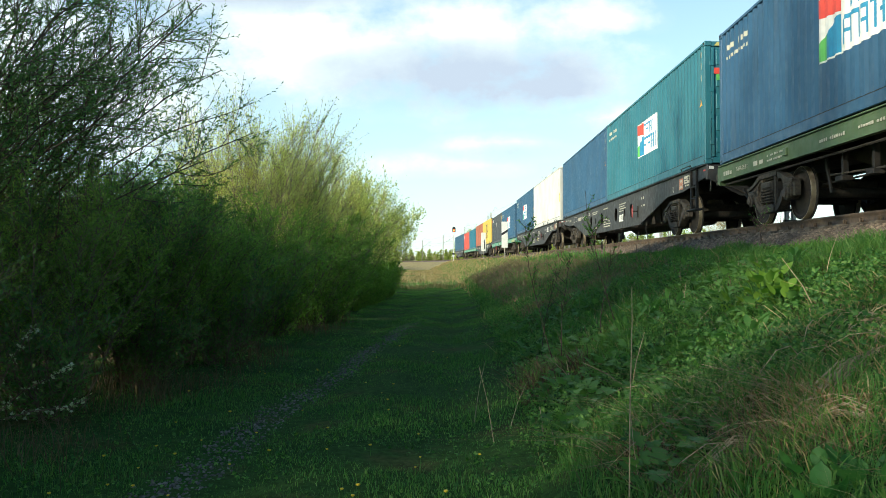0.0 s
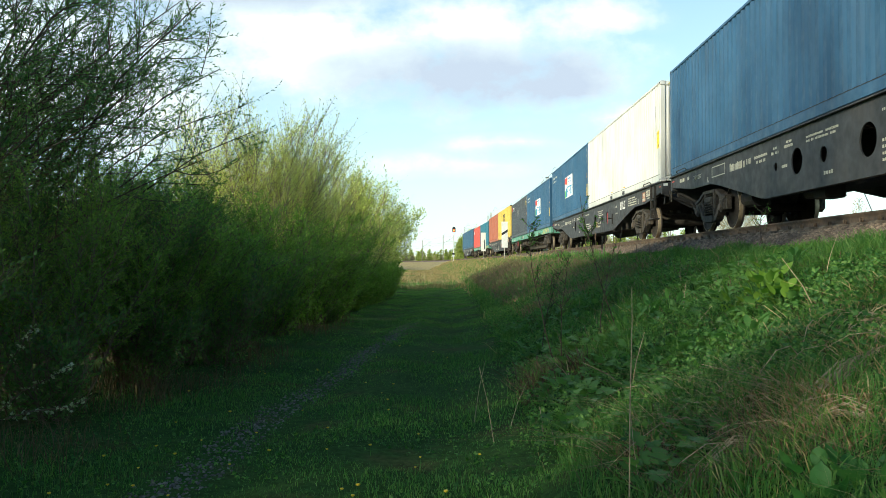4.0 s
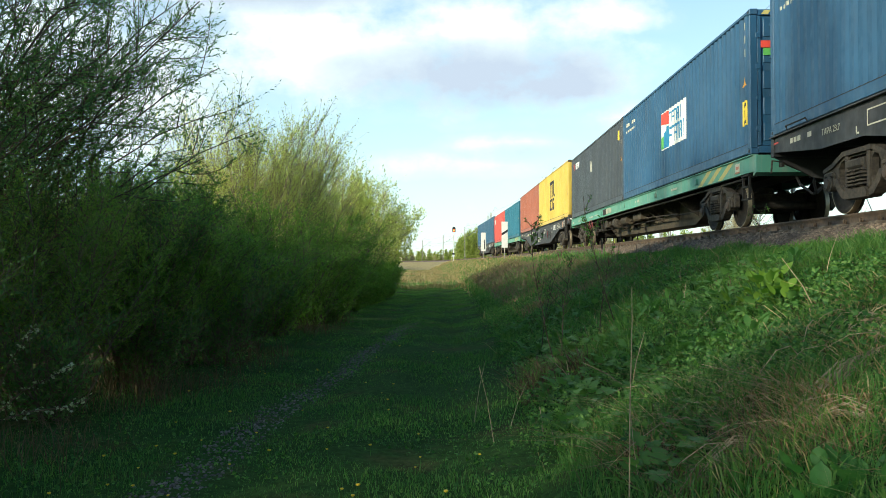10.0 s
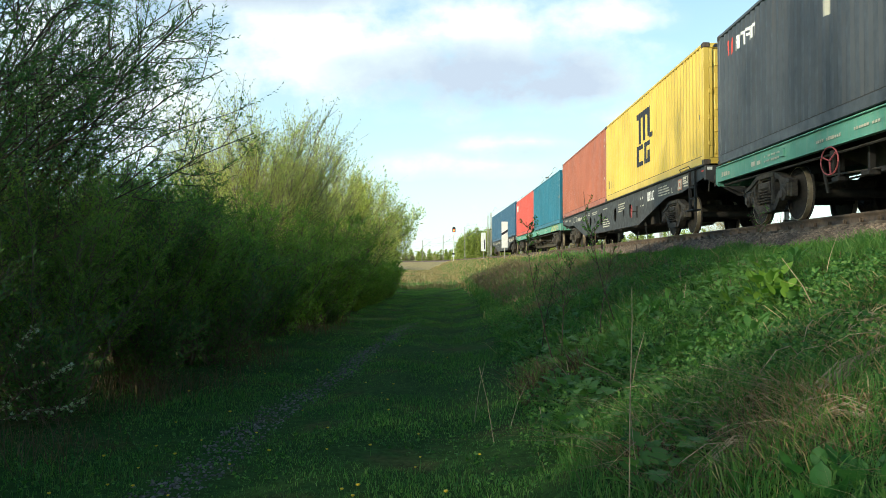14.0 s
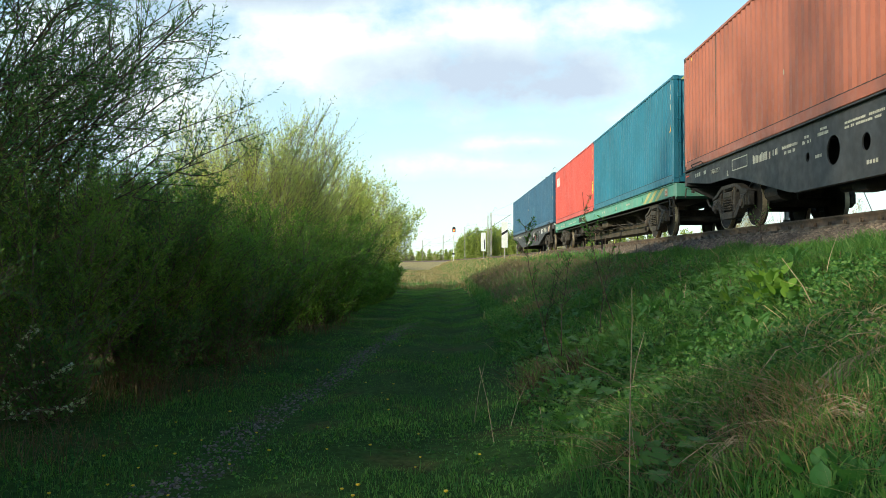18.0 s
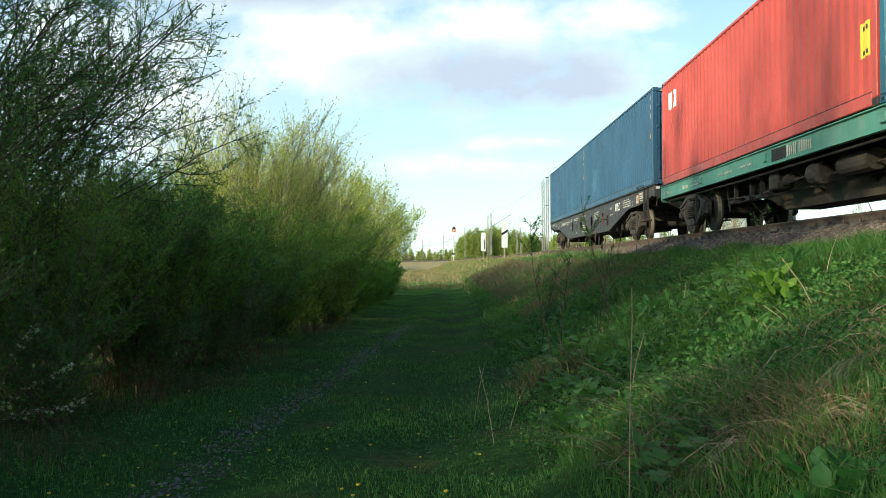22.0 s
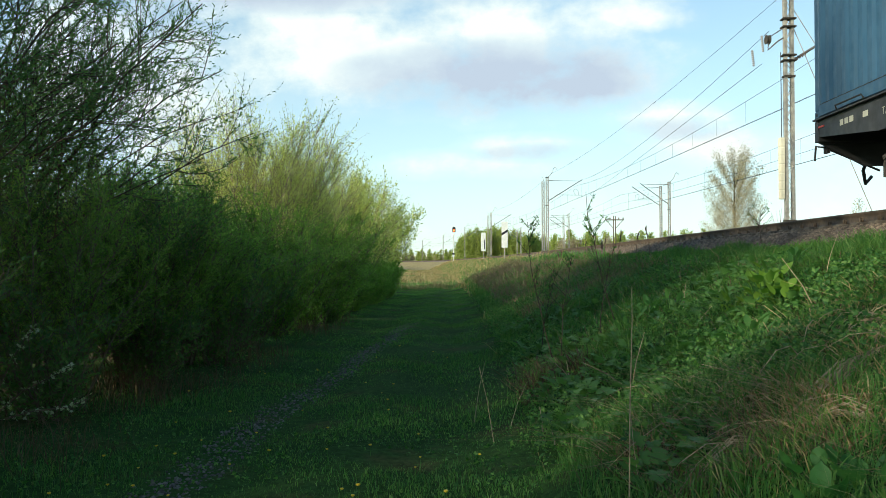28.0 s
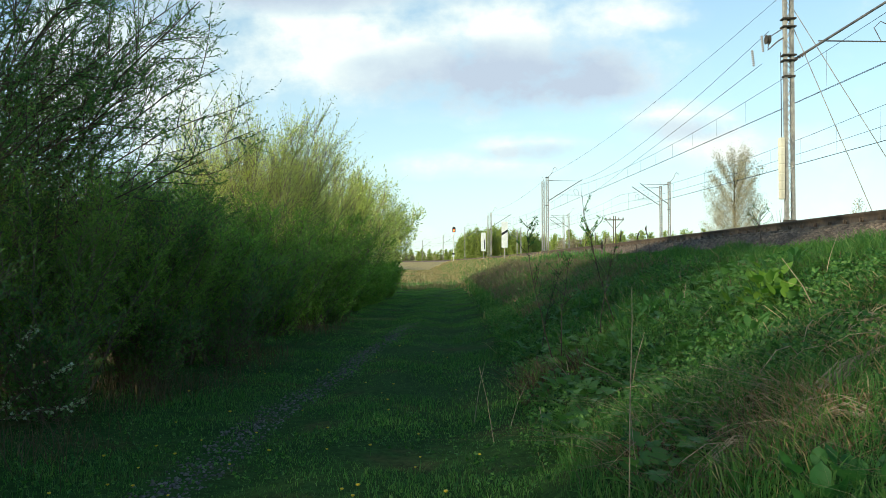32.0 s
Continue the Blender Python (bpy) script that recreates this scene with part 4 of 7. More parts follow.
    # hand grip over the flange, corner tags, uncoupling gear at the ends
    for s in (-1, 1):
        part("hand_grip", Shape().tube([(x - 0.09, s * 11.3, top + 0.03), (x - 0.12, s * 11.28, top + 0.09), (x - 0.12, s * 10.45, top + 0.09), (x - 0.09, s * 10.43, top + 0.03)], 0.013, 6), IRON_DARK, th, "bent round-bar hand grip")
        y = 12.28 * s
        gus = Shape().add([(-1.18, y, 1.20), (1.18, y, 1.20), (0.42, y, 0.80), (-0.42, y, 0.80), (-1.18, y - 0.05 * s, 1.20), (1.18, y - 0.05 * s, 1.20), (0.42, y - 0.05 * s, 0.80), (-0.42, y - 0.05 * s, 0.80)],
                          [(0, 1, 2, 3), (4, 7, 6, 5), (0, 4, 5, 1), (1, 5, 6, 2), (2, 6, 7, 3), (3, 7, 4, 0)])
        part("end_plate", gus, WAGON_GREY, th, "tapered end sill plate")
        rim = Shape()
        for a, b, c, e in ((-0.62, -0.22, 1.40, 1.415), (-0.62, -0.22, 1.26, 1.275), (-0.62, -0.605, 1.275, 1.40), (-0.235, -0.22, 1.275, 1.40)):
            rim.box(a, b, min(y, y + 0.005 * s), max(y, y + 0.005 * s), c, e)
        for k in range(4):
            for c in (1.30, 1.35):
                rim.box(-0.57 + k * 0.08, -0.53 + k * 0.08, min(y, y + 0.005 * s), max(y, y + 0.005 * s), c, c + 0.03)
        part("end_lettering", rim, LETTER, th, "small cream framed lettering")
        part("corner_tag", Shape().box(-1.16, -1.04, min(y, y + 0.006 * s), max(y, y + 0.006 * s), 1.42, 1.49), SIGN_WHITE, th, "small pale oval tag")
        part("reflector", Shape().box(x - 0.012, x, s * 12.05 - 0.1, s * 12.05 + 0.1, 1.40, 1.43), LOGO_RED, th, "red reflector strip")
        part("uncoupling_rod", Shape().tube([(-1.16, y + 0.10 * s, 0.90), (-1.14, y + 0.10 * s, 1.14), (-1.0, y + 0.10 * s, 1.12), (-0.1, y + 0.12 * s, 0.74)], 0.018, 6), IRON, th, "bent uncoupling lever")
        for a in (-1.0, -0.3):
            part("rod_bracket", Shape().box(a, a + 0.05, min(y, y + 0.14 * s), max(y, y + 0.14 * s), 1.02, 1.28), IRON, th)
    # hanging brake gear under the belly
    part("lever", Shape().rod((-0.75, -6.2, 1.1), (-0.7, -6.15, 0.42), 0.02, 6), IRON_DARK, th, "hanging brake lever")
    part("lever", Shape().rod((-0.7, 6.4, 1.1), (-0.72, 6.3, 0.4), 0.02, 6), IRON_DARK, th, "hanging brake lever")
    part("valve_box", Shape().box(-0.95, -0.6, 3.2, 3.7, 0.30, 0.58, 0.03).rod((-0.78, 3.7, 0.44), (-0.78, 4.3, 0.44), 0.09, 10), IRON_DARK, th)
    words(th, "ТАРА 23.7", x - 0.004, 10.1, 1.26, 0.14)
    part("letter_mark", Shape().box(x - 0.004, x, 8.90, 8.93, 1.10, 1.22).box(x - 0.004, x, 8.84, 8.93, 1.10, 1.13), LETTER, th)
    couplers(th, 12.26)
    return th


def wagon_mark(th, y, z, tall):
    """The white four-block mark that each grey wagon carries at its own place."""
    x, w = -1.184, tall * 0.62
    for k in range(4):
        a = y - (k + 1) * w * 1.25
        t = w * 0.34
        sh = Shape()
        if k == 0:
            sh.box(x - 0.004, x, a, a + t, z, z + tall).box(x - 0.004, x, a + w - t, a + w, z, z + tall).box(x - 0.004, x, a + t, a + w - t, z, z + tall * 0.2)
        elif k == 1:
            sh.box(x - 0.004, x, a + w * 0.25, a + w * 0.75, z, z + tall * 0.72).box(x - 0.004, x, a + w * 0.08, a + w * 0.92, z + tall * 0.72, z + tall)
        elif k == 2:
            sh.box(x - 0.004, x, a + w - t, a + w, z, z + tall).box(x - 0.004, x, a, a + w - t, z, z + tall * 0.2)
        else:
            sh.box(x - 0.004, x, a + w - t, a + w, z, z + tall).box(x - 0.004, x, a, a + w - t, z, z + tall * 0.2).box(x - 0.004, x, a, a + w - t, z + tall * 0.8, z + tall)
        part("logo_block", sh, LOGO_WHITE, th, "white block of a painted mark")


def green_wagon():
    """Container flat wagon with shallow green side channels over a fish-bellied centre sill."""
    th = thing("flat_wagon", "faded green container flat wagon with striped end", "railway wagon", "wagons of the train")
    top = DECK["green"] - 0.03
    for s in (-1, 1):
        x = 1.19 * s
        sh = Shape().box(x - 0.01, x + 0.01, -12.3, 12.3, top - 0.33, top)
        sh.box(min(x, x - 0.09 * s), max(x, x - 0.09 * s), -12.3, 12.3, top - 0.33, top - 0.315)
        sh.box(min(x - 0.09 * s, x + 0.05 * s), max(x - 0.09 * s, x + 0.05 * s), -12.3, 12.3, top - 0.012, top + 0.008)
        part("side_channel", sh, WAGON_GREEN, th)
        for y in (-8.6, -4.5, -0.2, 4.2, 8.4):
            part("stanchion_pocket", Shape().box(min(x, x + 0.05 * s), max(x, x + 0.05 * s), y, y + 0.16, top - 0.24, top - 0.1, 0.01), WAGON_GREEN, th)
    sill = [(-12.4, top - 0.3), (-8.0, top - 0.33), (-5.5, 0.30), (5.5, 0.30), (8.0, top - 0.33), (12.4, top - 0.3), (12.4, top - 0.02), (-12.4, top - 0.02)]
    part("centre_sill", Shape().slab(sill, -0.34, 0.34), BROWN_IRON, th)
    for y in np.arange(-11.5, 11.6, 1.9):
        b = part("cross_beam", Shape().slab([(y - 0.02, top - 0.3), (y + 0.02, top - 0.3), (y + 0.02, top - 0.03), (y - 0.02, top - 0.03)], -1.17, 1.17), IRON_DARK, th)
        for s in (-1, 1):
            if abs(y) < 6.5:
                tri = [(0.34 * s, y - 0.01, 0.5), (0.34 * s, y + 0.01, 0.5), (1.1 * s, y + 0.01, top - 0.31), (1.1 * s, y - 0.01, top - 0.31), (0.34 * s, y - 0.01, top - 0.31), (0.34 * s, y + 0.01, top - 0.31)]
                part("gusset", Shape().add(tri, [(0, 1, 2, 3), (0, 3, 4), (1, 5, 2), (0, 4, 5, 1), (3, 2, 5, 4)]), IRON, b)
    part("deck_plate", Shape().box(-1.15, 1.15, -12.4, 12.4, top - 0.06, top - 0.02), IRON_DARK, th)
    for s in (-1, 1):
        y = 12.3 * s
        part("end_beam", Shape().slab([(y, top - 0.42), (y, top), (y + 0.16 * s, top - 0.02), (y + 0.16 * s, top - 0.36)], -1.2, 1.2), WAGON_GREEN, th)
    x = -1.2
    for k in range(3):
        a = -11.2 + k * 0.74
        sh = Shape().add([(x - 0.005, a, top - 0.02), (x - 0.005, a + 0.34, top - 0.02), (x - 0.005, a + 1.10, top - 0.32), (x - 0.005, a + 0.76, top - 0.32)], [(0, 1, 2, 3)])
        part("warning_stripe", sh, STRIPE_PALE, th, "worn yellow diagonal stripe")
    part("warning_plate", Shape().box(x - 0.014, x - 0.006, -11.55, -11.28, top - 0.28, top - 0.08), PLATE_CREAM, th, "small cream plate with an orange border")
    part("plate_frame", Shape().box(x - 0.018, x - 0.013, -11.55, -11.28, top - 0.28, top - 0.25).box(x - 0.018, x - 0.013, -11.50, -11.34, top - 0.20, top - 0.14), PLATE_ORANGE, th)
    for i, (a, b, z, hgt, n) in enumerate(((11.45, 12.05, -0.24, 0.12, 4), (9.6, 10.2, -0.24, 0.12, 2), (8.6, 9.4, -0.15, 0.05, 9), (8.6, 9.4, -0.24, 0.05, 8), (6.2, 7.1, -0.22, 0.07, 8), (2.2, 3.25, -0.26, 0.26, 8),
                                           (5.0, 5.8, -0.2, 0.06, 7), (-2.4, -1.8, -0.2, 0.1, 4), (-4.6, -4.2, -0.22, 0.12, 3), (-6.9, -6.2, -0.2, 0.08, 6))):
        stencil(th, x - 0.012, a, b, top + z, hgt, n, i + 40)
    part("number_plate", Shape().box(x - 0.012, x - 0.004, 3.3, 3.95, top - 0.28, top - 0.06), IRON_DARK, th, "dark painted number panel")
    part("air_tank", Shape().rod((-0.75, 1.0, 0.78), (-0.75, 2.0, 0.78), 0.17, 14), BROWN_IRON, th)
    part("brake_cylinder", Shape().rod((-0.7, -0.6, 0.80), (-0.7, 0.2, 0.80), 0.15, 12).box(-0.85, -0.55, -1.0, -0.6, 0.68, 0.95, 0.02), BROWN_IRON, th)
    part("brake_rod", Shape().rod((-0.6, -8.4, 0.6), (-0.6, 8.4, 0.6), 0.018, 6), IRON_DARK, th)
    # the brake gear that hangs beside the sill
    part("valve_box", Shape().box(-0.98, -0.66, 4.3, 4.75, 0.62, 0.95, 0.03).rod((-0.82, 4.2, 0.78), (-0.82, 3.9, 0.80), 0.10, 10), IRON, th)
    part("distributor", Shape().turned([(-0.22, 0.10), (-0.18, 0.19), (0.10, 0.20), (0.14, 0.14), (0.24, 0.12)], "y", (-0.86, 2.75, 0.74), 14), IRON, th, "lumpy cast brake distributor")
    for y in (5.3, 5.9, 6.9):
        part("hanger", Shape().box(-0.92, -0.84, y, y + 0.07, 0.55, top - 0.3).box(-0.98, -0.8, y - 0.08, y + 0.16, 0.52, 0.60, 0.01), IRON_DARK, th)
    part("pull_rod", Shape().tube([(-0.9, 7.4, 0.66), (-0.88, 5.6, 0.60), (-0.86, 3.9, 0.72), (-0.84, 3.0, 0.78)], 0.017, 6), IRON, th)
    part("pull_rod", Shape().tube([(-0.8, 2.4, 0.70), (-0.75, 0.4, 0.74), (-0.72, -2.5, 0.68), (-0.7, -5.0, 0.62)], 0.015, 6), IRON, th)
    part("air_pipe", Shape().tube([(-1.08, 12.2, top - 0.40), (-1.06, 6.0, top - 0.42), (-1.07, 0.0, top - 0.40), (-1.06, -6.0, top - 0.42), (-1.08, -12.2, top - 0.40)], 0.022, 6), IRON_DARK, th)
    part("lever", Shape().slab([(7.6, 0.40), (7.66, 0.40), (7.9, top - 0.36), (7.82, top - 0.36)], -0.80, -0.77), IRON_DARK, th)
    part("lever", Shape().slab([(-7.6, 0.40), (-7.66, 0.40), (-7.9, top - 0.36), (-7.82, top - 0.36)], -0.80, -0.77), IRON_DARK, th)
    for s in (-1,):
        st = Shape()
        for yy in (11.6 * s, 11.95 * s):
            st.box(-1.17, -1.13, yy - 0.02, yy + 0.02, 0.5, top - 0.3)
        for z in (0.5, 0.75, 0.98):
            st.box(-1.19, -1.12, 11.6 * s - 0.03 if s > 0 else -11.98, 11.98 if s > 0 else -11.57, z, z + 0.03)
        part("step_ladder", st, IRON_DARK, th)
    words(th, "27", x - 0.014, -0.05, top - 0.24, 0.17)
    couplers(th, 12.26)
    return th


def handwheel(th, y, z, r, out=0.05, turn=0.0):
    """The red brake wheel that some wagons carry on this side, on a short spindle."""
    hw = Shape().turned([(0.012 * math.cos(a), r + 0.012 * math.sin(a)) for a in [k * math.pi / 4 for k in range(8)]], "x", (0, 0, 0), 24, True)
    for k in range(3):
        a = k * 2.09 + 0.4
        hw.rod((0, 0, 0), (0, r * math.cos(a), r * math.sin(a)), 0.014, 5)
    w = part("brake_handwheel", hw, WHEEL_RED, th, "red painted brake handwheel", pose(-1.19 - out, y, z, 0, 0, turn))
    part("spindle", Shape().rod((-0.01, 0, 0), (out + 0.05, 0, 0), 0.02, 8).box(out - 0.02, out + 0.02, -0.05, 0.05, -0.2, 0.16), IRON_DARK, w, "dark spindle and bracket")


def build_train():
    """Seven wagons from the tail forward, two containers on each: (wagon, rear container, front container)."""
    wheel = wheelset_mesh()
    protos = {"grey": grey_wagon(), "green": green_wagon()}
    for kind, th in protos.items():
        add_bogies(th, wheel, PIVOTS[kind])
    c = container
    pairs = [
        ("grey", c(BLUE_B, "", "plain faded blue corrugated shipping container", decor_plain), c(BLUE_B, "", "blue shipping container with a faded logo patch", decor_ghost)),
        ("green", c(RED, "", "bright red shipping container with white logo blocks", decor_red), c(TEAL_B, "", "petrol blue shipping container with warning triangle", decor_plain)),
        ("grey", c(BROWN, "", "rusty brown-orange corrugated shipping container", decor_brown), c(YELLOW, "", "yellow shipping container with a black logo", decor_yellow)),
        ("green", c(GREY, "", "charcoal grey shipping container with red and white logo", decor_charcoal, rail=GREY), c(BLUE, "", "dark blue shipping container with a white logo board", decor_logo)),
        ("grey", c(BLUE, "", "dark blue shipping container with a white logo board", decor_logo), c(WHITE, "", "white shipping container with orange caution plate", decor_white, end="panel")),
        ("grey", c(BLUE, "", "plain dark blue corrugated shipping container", decor_plain), c(TEAL, "", "teal green shipping container with a white logo board", decor_logo_plain)),
        ("green", c(BLUE, "", "dark blue shipping container with a white logo board", decor_logo), c(BLUE, "", "plain dark blue corrugated shipping container", decor_plain)),
    ]
    used, out = set(), []
    for i, (kind, rear, front) in enumerate(pairs):
        th = protos[kind] if kind not in used else copy_thing(protos[kind], Matrix())
        used.add(kind)
        out.append((i, kind, th, rear, front))
    for i, y, z, tall in ((5, -2.05, 0.68, 0.24), (4, -6.45, 1.10, 0.27), (2, -6.45, 1.10, 0.27), (0, -6.45, 1.10, 0.27)):
        wagon_mark(out[i][2], y, z, tall)
    part("logo_mark", Shape().box(-1.188, -1.184, -1.98, -1.80, 0.66, 0.90), STRIPE_PALE, out[4][2], "faded orange painted mark")
    stencil(out[4][2], -1.184, -2.75, -2.05, 0.80, 0.11, 6, 90)
    stencil(out[4][2], -1.184, -2.6, -2.05, 0.66, 0.10, 5, 95)
    for i in (0, 2, 4):
        for k in range(4):
            stencil(out[i][2], -1.184, -9.0 + 0.25 * (k == 0), -7.8, 1.36 - 0.075 * k, 0.05, 14, 80 + i * 5 + k)
    for i in (0, 2, 4, 5):
        handwheel(out[i][2], -5.05, 0.88, 0.20, 0.17, -8.0)
    # the leading wagon is painted olive and carries its own tare
    for ob in out[6][2].children:
        if ob.data and ob.data.materials and ob.data.materials[0] is WAGON_GREEN:
            ob.material_slots[0].link = "OBJECT"
            ob.material_slots[0].material = WAGON_OLIVE
    tagged(out[6][2], "dull olive green container flat wagon")
    words(out[6][2], "ТАРА 25.0 т", -1.215, 11.15, DECK["green"] - 0.26, 0.13)
    handwheel(out[3][2], 6.5, 0.80, 0.215, 0.06, 11.0)
    return out


TRAIN = build_train()


def wagon_pose(i, t, y=0.0, z=0.0):
    """Wagon i from the tail at t seconds; bogie pivots ride the curve."""
    u = TAIL - i * PITCH - (2 * LONG + GAP) / 2 - gone(t)
    a, b = u - PIVOT, u + PIVOT
    xa, xb = bend(a), bend(b)
    turn = math.atan2(xb - xa, b - a)
    return Matrix.Translation(((xa + xb) / 2, u, RAIL)) @ pose(0, 0, 0, 0, 0, -math.degrees(turn)) @ pose(0, y, z)


def motions():
    times = [0.5 * k for k in range(65)]
    for i, kind, th, rear, front in TRAIN:
        walk(th, [(t, wagon_pose(i, t)) for t in times])
        walk(rear, [(t, wagon_pose(i, t, GAP / 2, DECK[kind])) for t in times])
        walk(front, [(t, wagon_pose(i, t, -GAP / 2 - LONG, DECK[kind])) for t in times])
        for w in [o for b in th.children for o in b.children if o.name.startswith("wheelset")]:
            spot = w.location.copy()
            rows = []
            for k in range(321):
                t = min(32.0, 0.1 * k)
                rows.append((t, Matrix.Translation(spot) @ Matrix.Rotation(gone(t) / 0.4785, 4, "X")))
            walk(w, rows)
    for ob, rows in SWAY:
        walk(ob, rows)


# ---- catenary masts, wires, signs ----
BRACKET = rough_metal("dull_bracket_steel", (0.13, 0.12, 0.115), (0.20, 0.19, 0.18), 0.6, 0.3, 8.0)


def lattice_mast(u, d, tall, arm, twin=False, gap=0.42, arms=1):
    """A lattice mast of two channels with zigzag lacing; arm > 0 reaches to the right."""
    th = thing("catenary_mast", "pale grey lattice catenary mast with bracket arm", "mast", "masts of the line", on_line(u, d, 1.7))
    z1 = tall
    cols = (0.0, -gap) if twin else (0.0,)
    for x in cols:
        for s in (-1, 1):
            part("leg", Shape().box(x + s * 0.105 - 0.042, x + s * 0.105 + 0.042, -0.08, 0.08, -0.1, z1 if x == 0 else z1 - 0.5), STEEL_GREY, th)
        for y in (-0.085, 0.085):
            n = int(z1 / 0.30)
            sh = Shape().tube([(x + (0.10 if i % 2 else -0.10), y, z1 * i / n) for i in range(n + 1)], 0.015, 4)
            part("lacing", sh, STEEL_GREY, th)
        part("foot", Shape().box(x - 0.30, x + 0.30, -0.30, 0.30, -0.4, 0.06, 0.03), CONCRETE, th)
    s = 1 if arm > 0 else -1
    if arm:
        a = abs(arm)
        for k in range(arms):
            e = cols[k] if k < len(cols) else 0.0
            part("bracket_tube", Shape().rod((e + 0.15 * s, 0, 6.05 - 0.2 * k), (e + a * s, 0, 8.2 - 0.35 * k), 0.04, 8), BRACKET, th, "dark slanting bracket tube")
            part("stay_tube", Shape().rod((e + 0.15 * s, 0, 8.1 - 0.35 * k), (e + a * 0.97 * s, 0, 8.05 - 0.35 * k), 0.022, 6), BRACKET, th)
            part("registration_arm", Shape().rod((e + a * 0.26 * s, 0, 6.65 - 0.2 * k), (e + a * 1.0 * s, 0, 6.6 - 0.2 * k), 0.022, 6), BRACKET, th)
            part("steady_loop", Shape().tube([(e + a * s * 0.80, 0, 6.62 - 0.2 * k), (e + a * s * 0.74, 0, 7.05 - 0.2 * k), (e + a * s * 0.80, 0, 7.25 - 0.2 * k), (e + a * s * 0.88, 0, 7.1 - 0.2 * k), (e + a * s * 0.90, 0, 6.55 - 0.2 * k)], 0.016, 5), BRACKET, th, "bent steady arm loop")
        for z0, z2, k in ((6.08, 6.25, 0.3), (8.09, 8.09, 0.45)):
            ins = Shape()
            for j in range(5):
                x = (0.2 + j * 0.08) * s
                ins.turned([(x - 0.02, 0.03), (x, 0.075), (x + 0.02, 0.03)], "x", (0, 0, z0 + (z2 - z0) * j / 4 + (0.02 * j if z0 < 6 else 0)), 10)
            part("insulator", ins, PORCELAIN, th, "brown ribbed insulator")
    hook = Shape().tube([(0.1, 0, z1), (0.25, 0, z1 + 0.05), (0.6, 0, z1 + 0.55), (0.62, 0, z1 + 0.8), (0.8, 0, z1 + 0.95), (1.0, 0, z1 + 0.85), (1.0, 0, z1 + 0.7)], 0.03, 6)
    part("earth_wire_horn", hook, STEEL_GREY, th)
    for z in (0.5, 1.0, z1 - 0.1, z1 - 3.0):
        part("clamp_band", Shape().box(-0.17, 0.17, -0.12, 0.12, z, z + 0.06), IRON, th)
    return th


MAST_D = 3.35
NEAR_U = 26.1
mast_u = [NEAR_U - 59.0, NEAR_U, 84.6, 145.0, 204.0, 266.0, 326.0, 388.0]
for i, u in enumerate(mast_u):
    m = lattice_mast(u, MAST_D + (0.18 if i == 2 else 0), 8.5, 3.6, twin=i in (2, 3))
    if i == 1:
        for z in (0.42, 6.00, 6.17, 7.06, 7.31):
            part("bracket", Shape().box(-0.21, 0.21, -0.15, 0.15, z, z + 0.05, 0.01), IRON, m, "dark steel cross bracket")
        w = Shape()
        for k in range(7):
            w.box(-0.32, -0.165, -0.09, 0.09, 1.72 + k * 0.27, 1.97 + k * 0.27, 0.015)
        w.box(-0.31, -0.175, -0.08, 0.08, 1.70, 3.62)
        part("counterweight", w, WEIGHT, m, "stack of cream cast counterweights")
        part("guide_rod", Shape().rod((-0.24, 0, 3.6), (-0.24, 0, 6.3), 0.012, 5), IRON, m)
        part("pulley_arm", Shape().tube([(-0.15, 0, 6.75), (-0.30, 0.05, 6.66), (-0.62, 0.05, 6.38), (-0.60, 0.05, 6.62)], 0.025, 6).rod((-0.15, 0, 7.05), (-0.58, 0.05, 6.78), 0.018, 5), BRACKET, m)
        part("pulley", Shape().turned([(-0.05, 0.09), (-0.06, 0.15), (-0.02, 0.13), (0.02, 0.13), (0.06, 0.15), (0.05, 0.09)], "x", (-0.60, 0.1, 6.72), 16), IRON, m, "grooved tension wheel")
        for x, z, low in ((-0.72, 6.90, 6.38), (-1.02, 6.44, 5.93)):
            ins = Shape().rod((x, 0.3, z), (x + 0.05, 0.3, low), 0.028, 8)
            for j in range(8):
                f = (j + 0.5) / 8
                ins.turned([(-0.022, 0.03), (0.0, 0.052), (0.022, 0.03)], "z", (x + 0.05 * f, 0.3, z + (low - z) * f), 10)
            part("insulator", ins, GLAZE, m, "pale grey ribbed tension insulator")
for u in (29.0, 88.7, 146.0, 204.0):
    lattice_mast(u, 17.25, 8.4, -3.1, True, 0.9, 2)


def line_wire(name, label, anchors, sag, r, mat=WIRE, droppers=None):
    """A wire hung between (u, d, z) anchors."""
    sh = Shape()
    pts = []
    for (u0, d0, z0), (u1, d1, z1) in zip(anchors, anchors[1:]):
        for k in range(9):
            f = k / 8
            u, d = u0 + (u1 - u0) * f, d0 + (d1 - d0) * f
            x0, x1 = bend(u0) + d0, bend(u1) + d1
            pts.append((x0 + (x1 - x0) * f, u, z0 + (z1 - z0) * f - sag * 4 * f * (1 - f)))
    sh.tube(pts, r, 4)
    ob = new(name, sh.mesh(name, mat))
    return tagged(ob, label, "wire", "overhead wires")


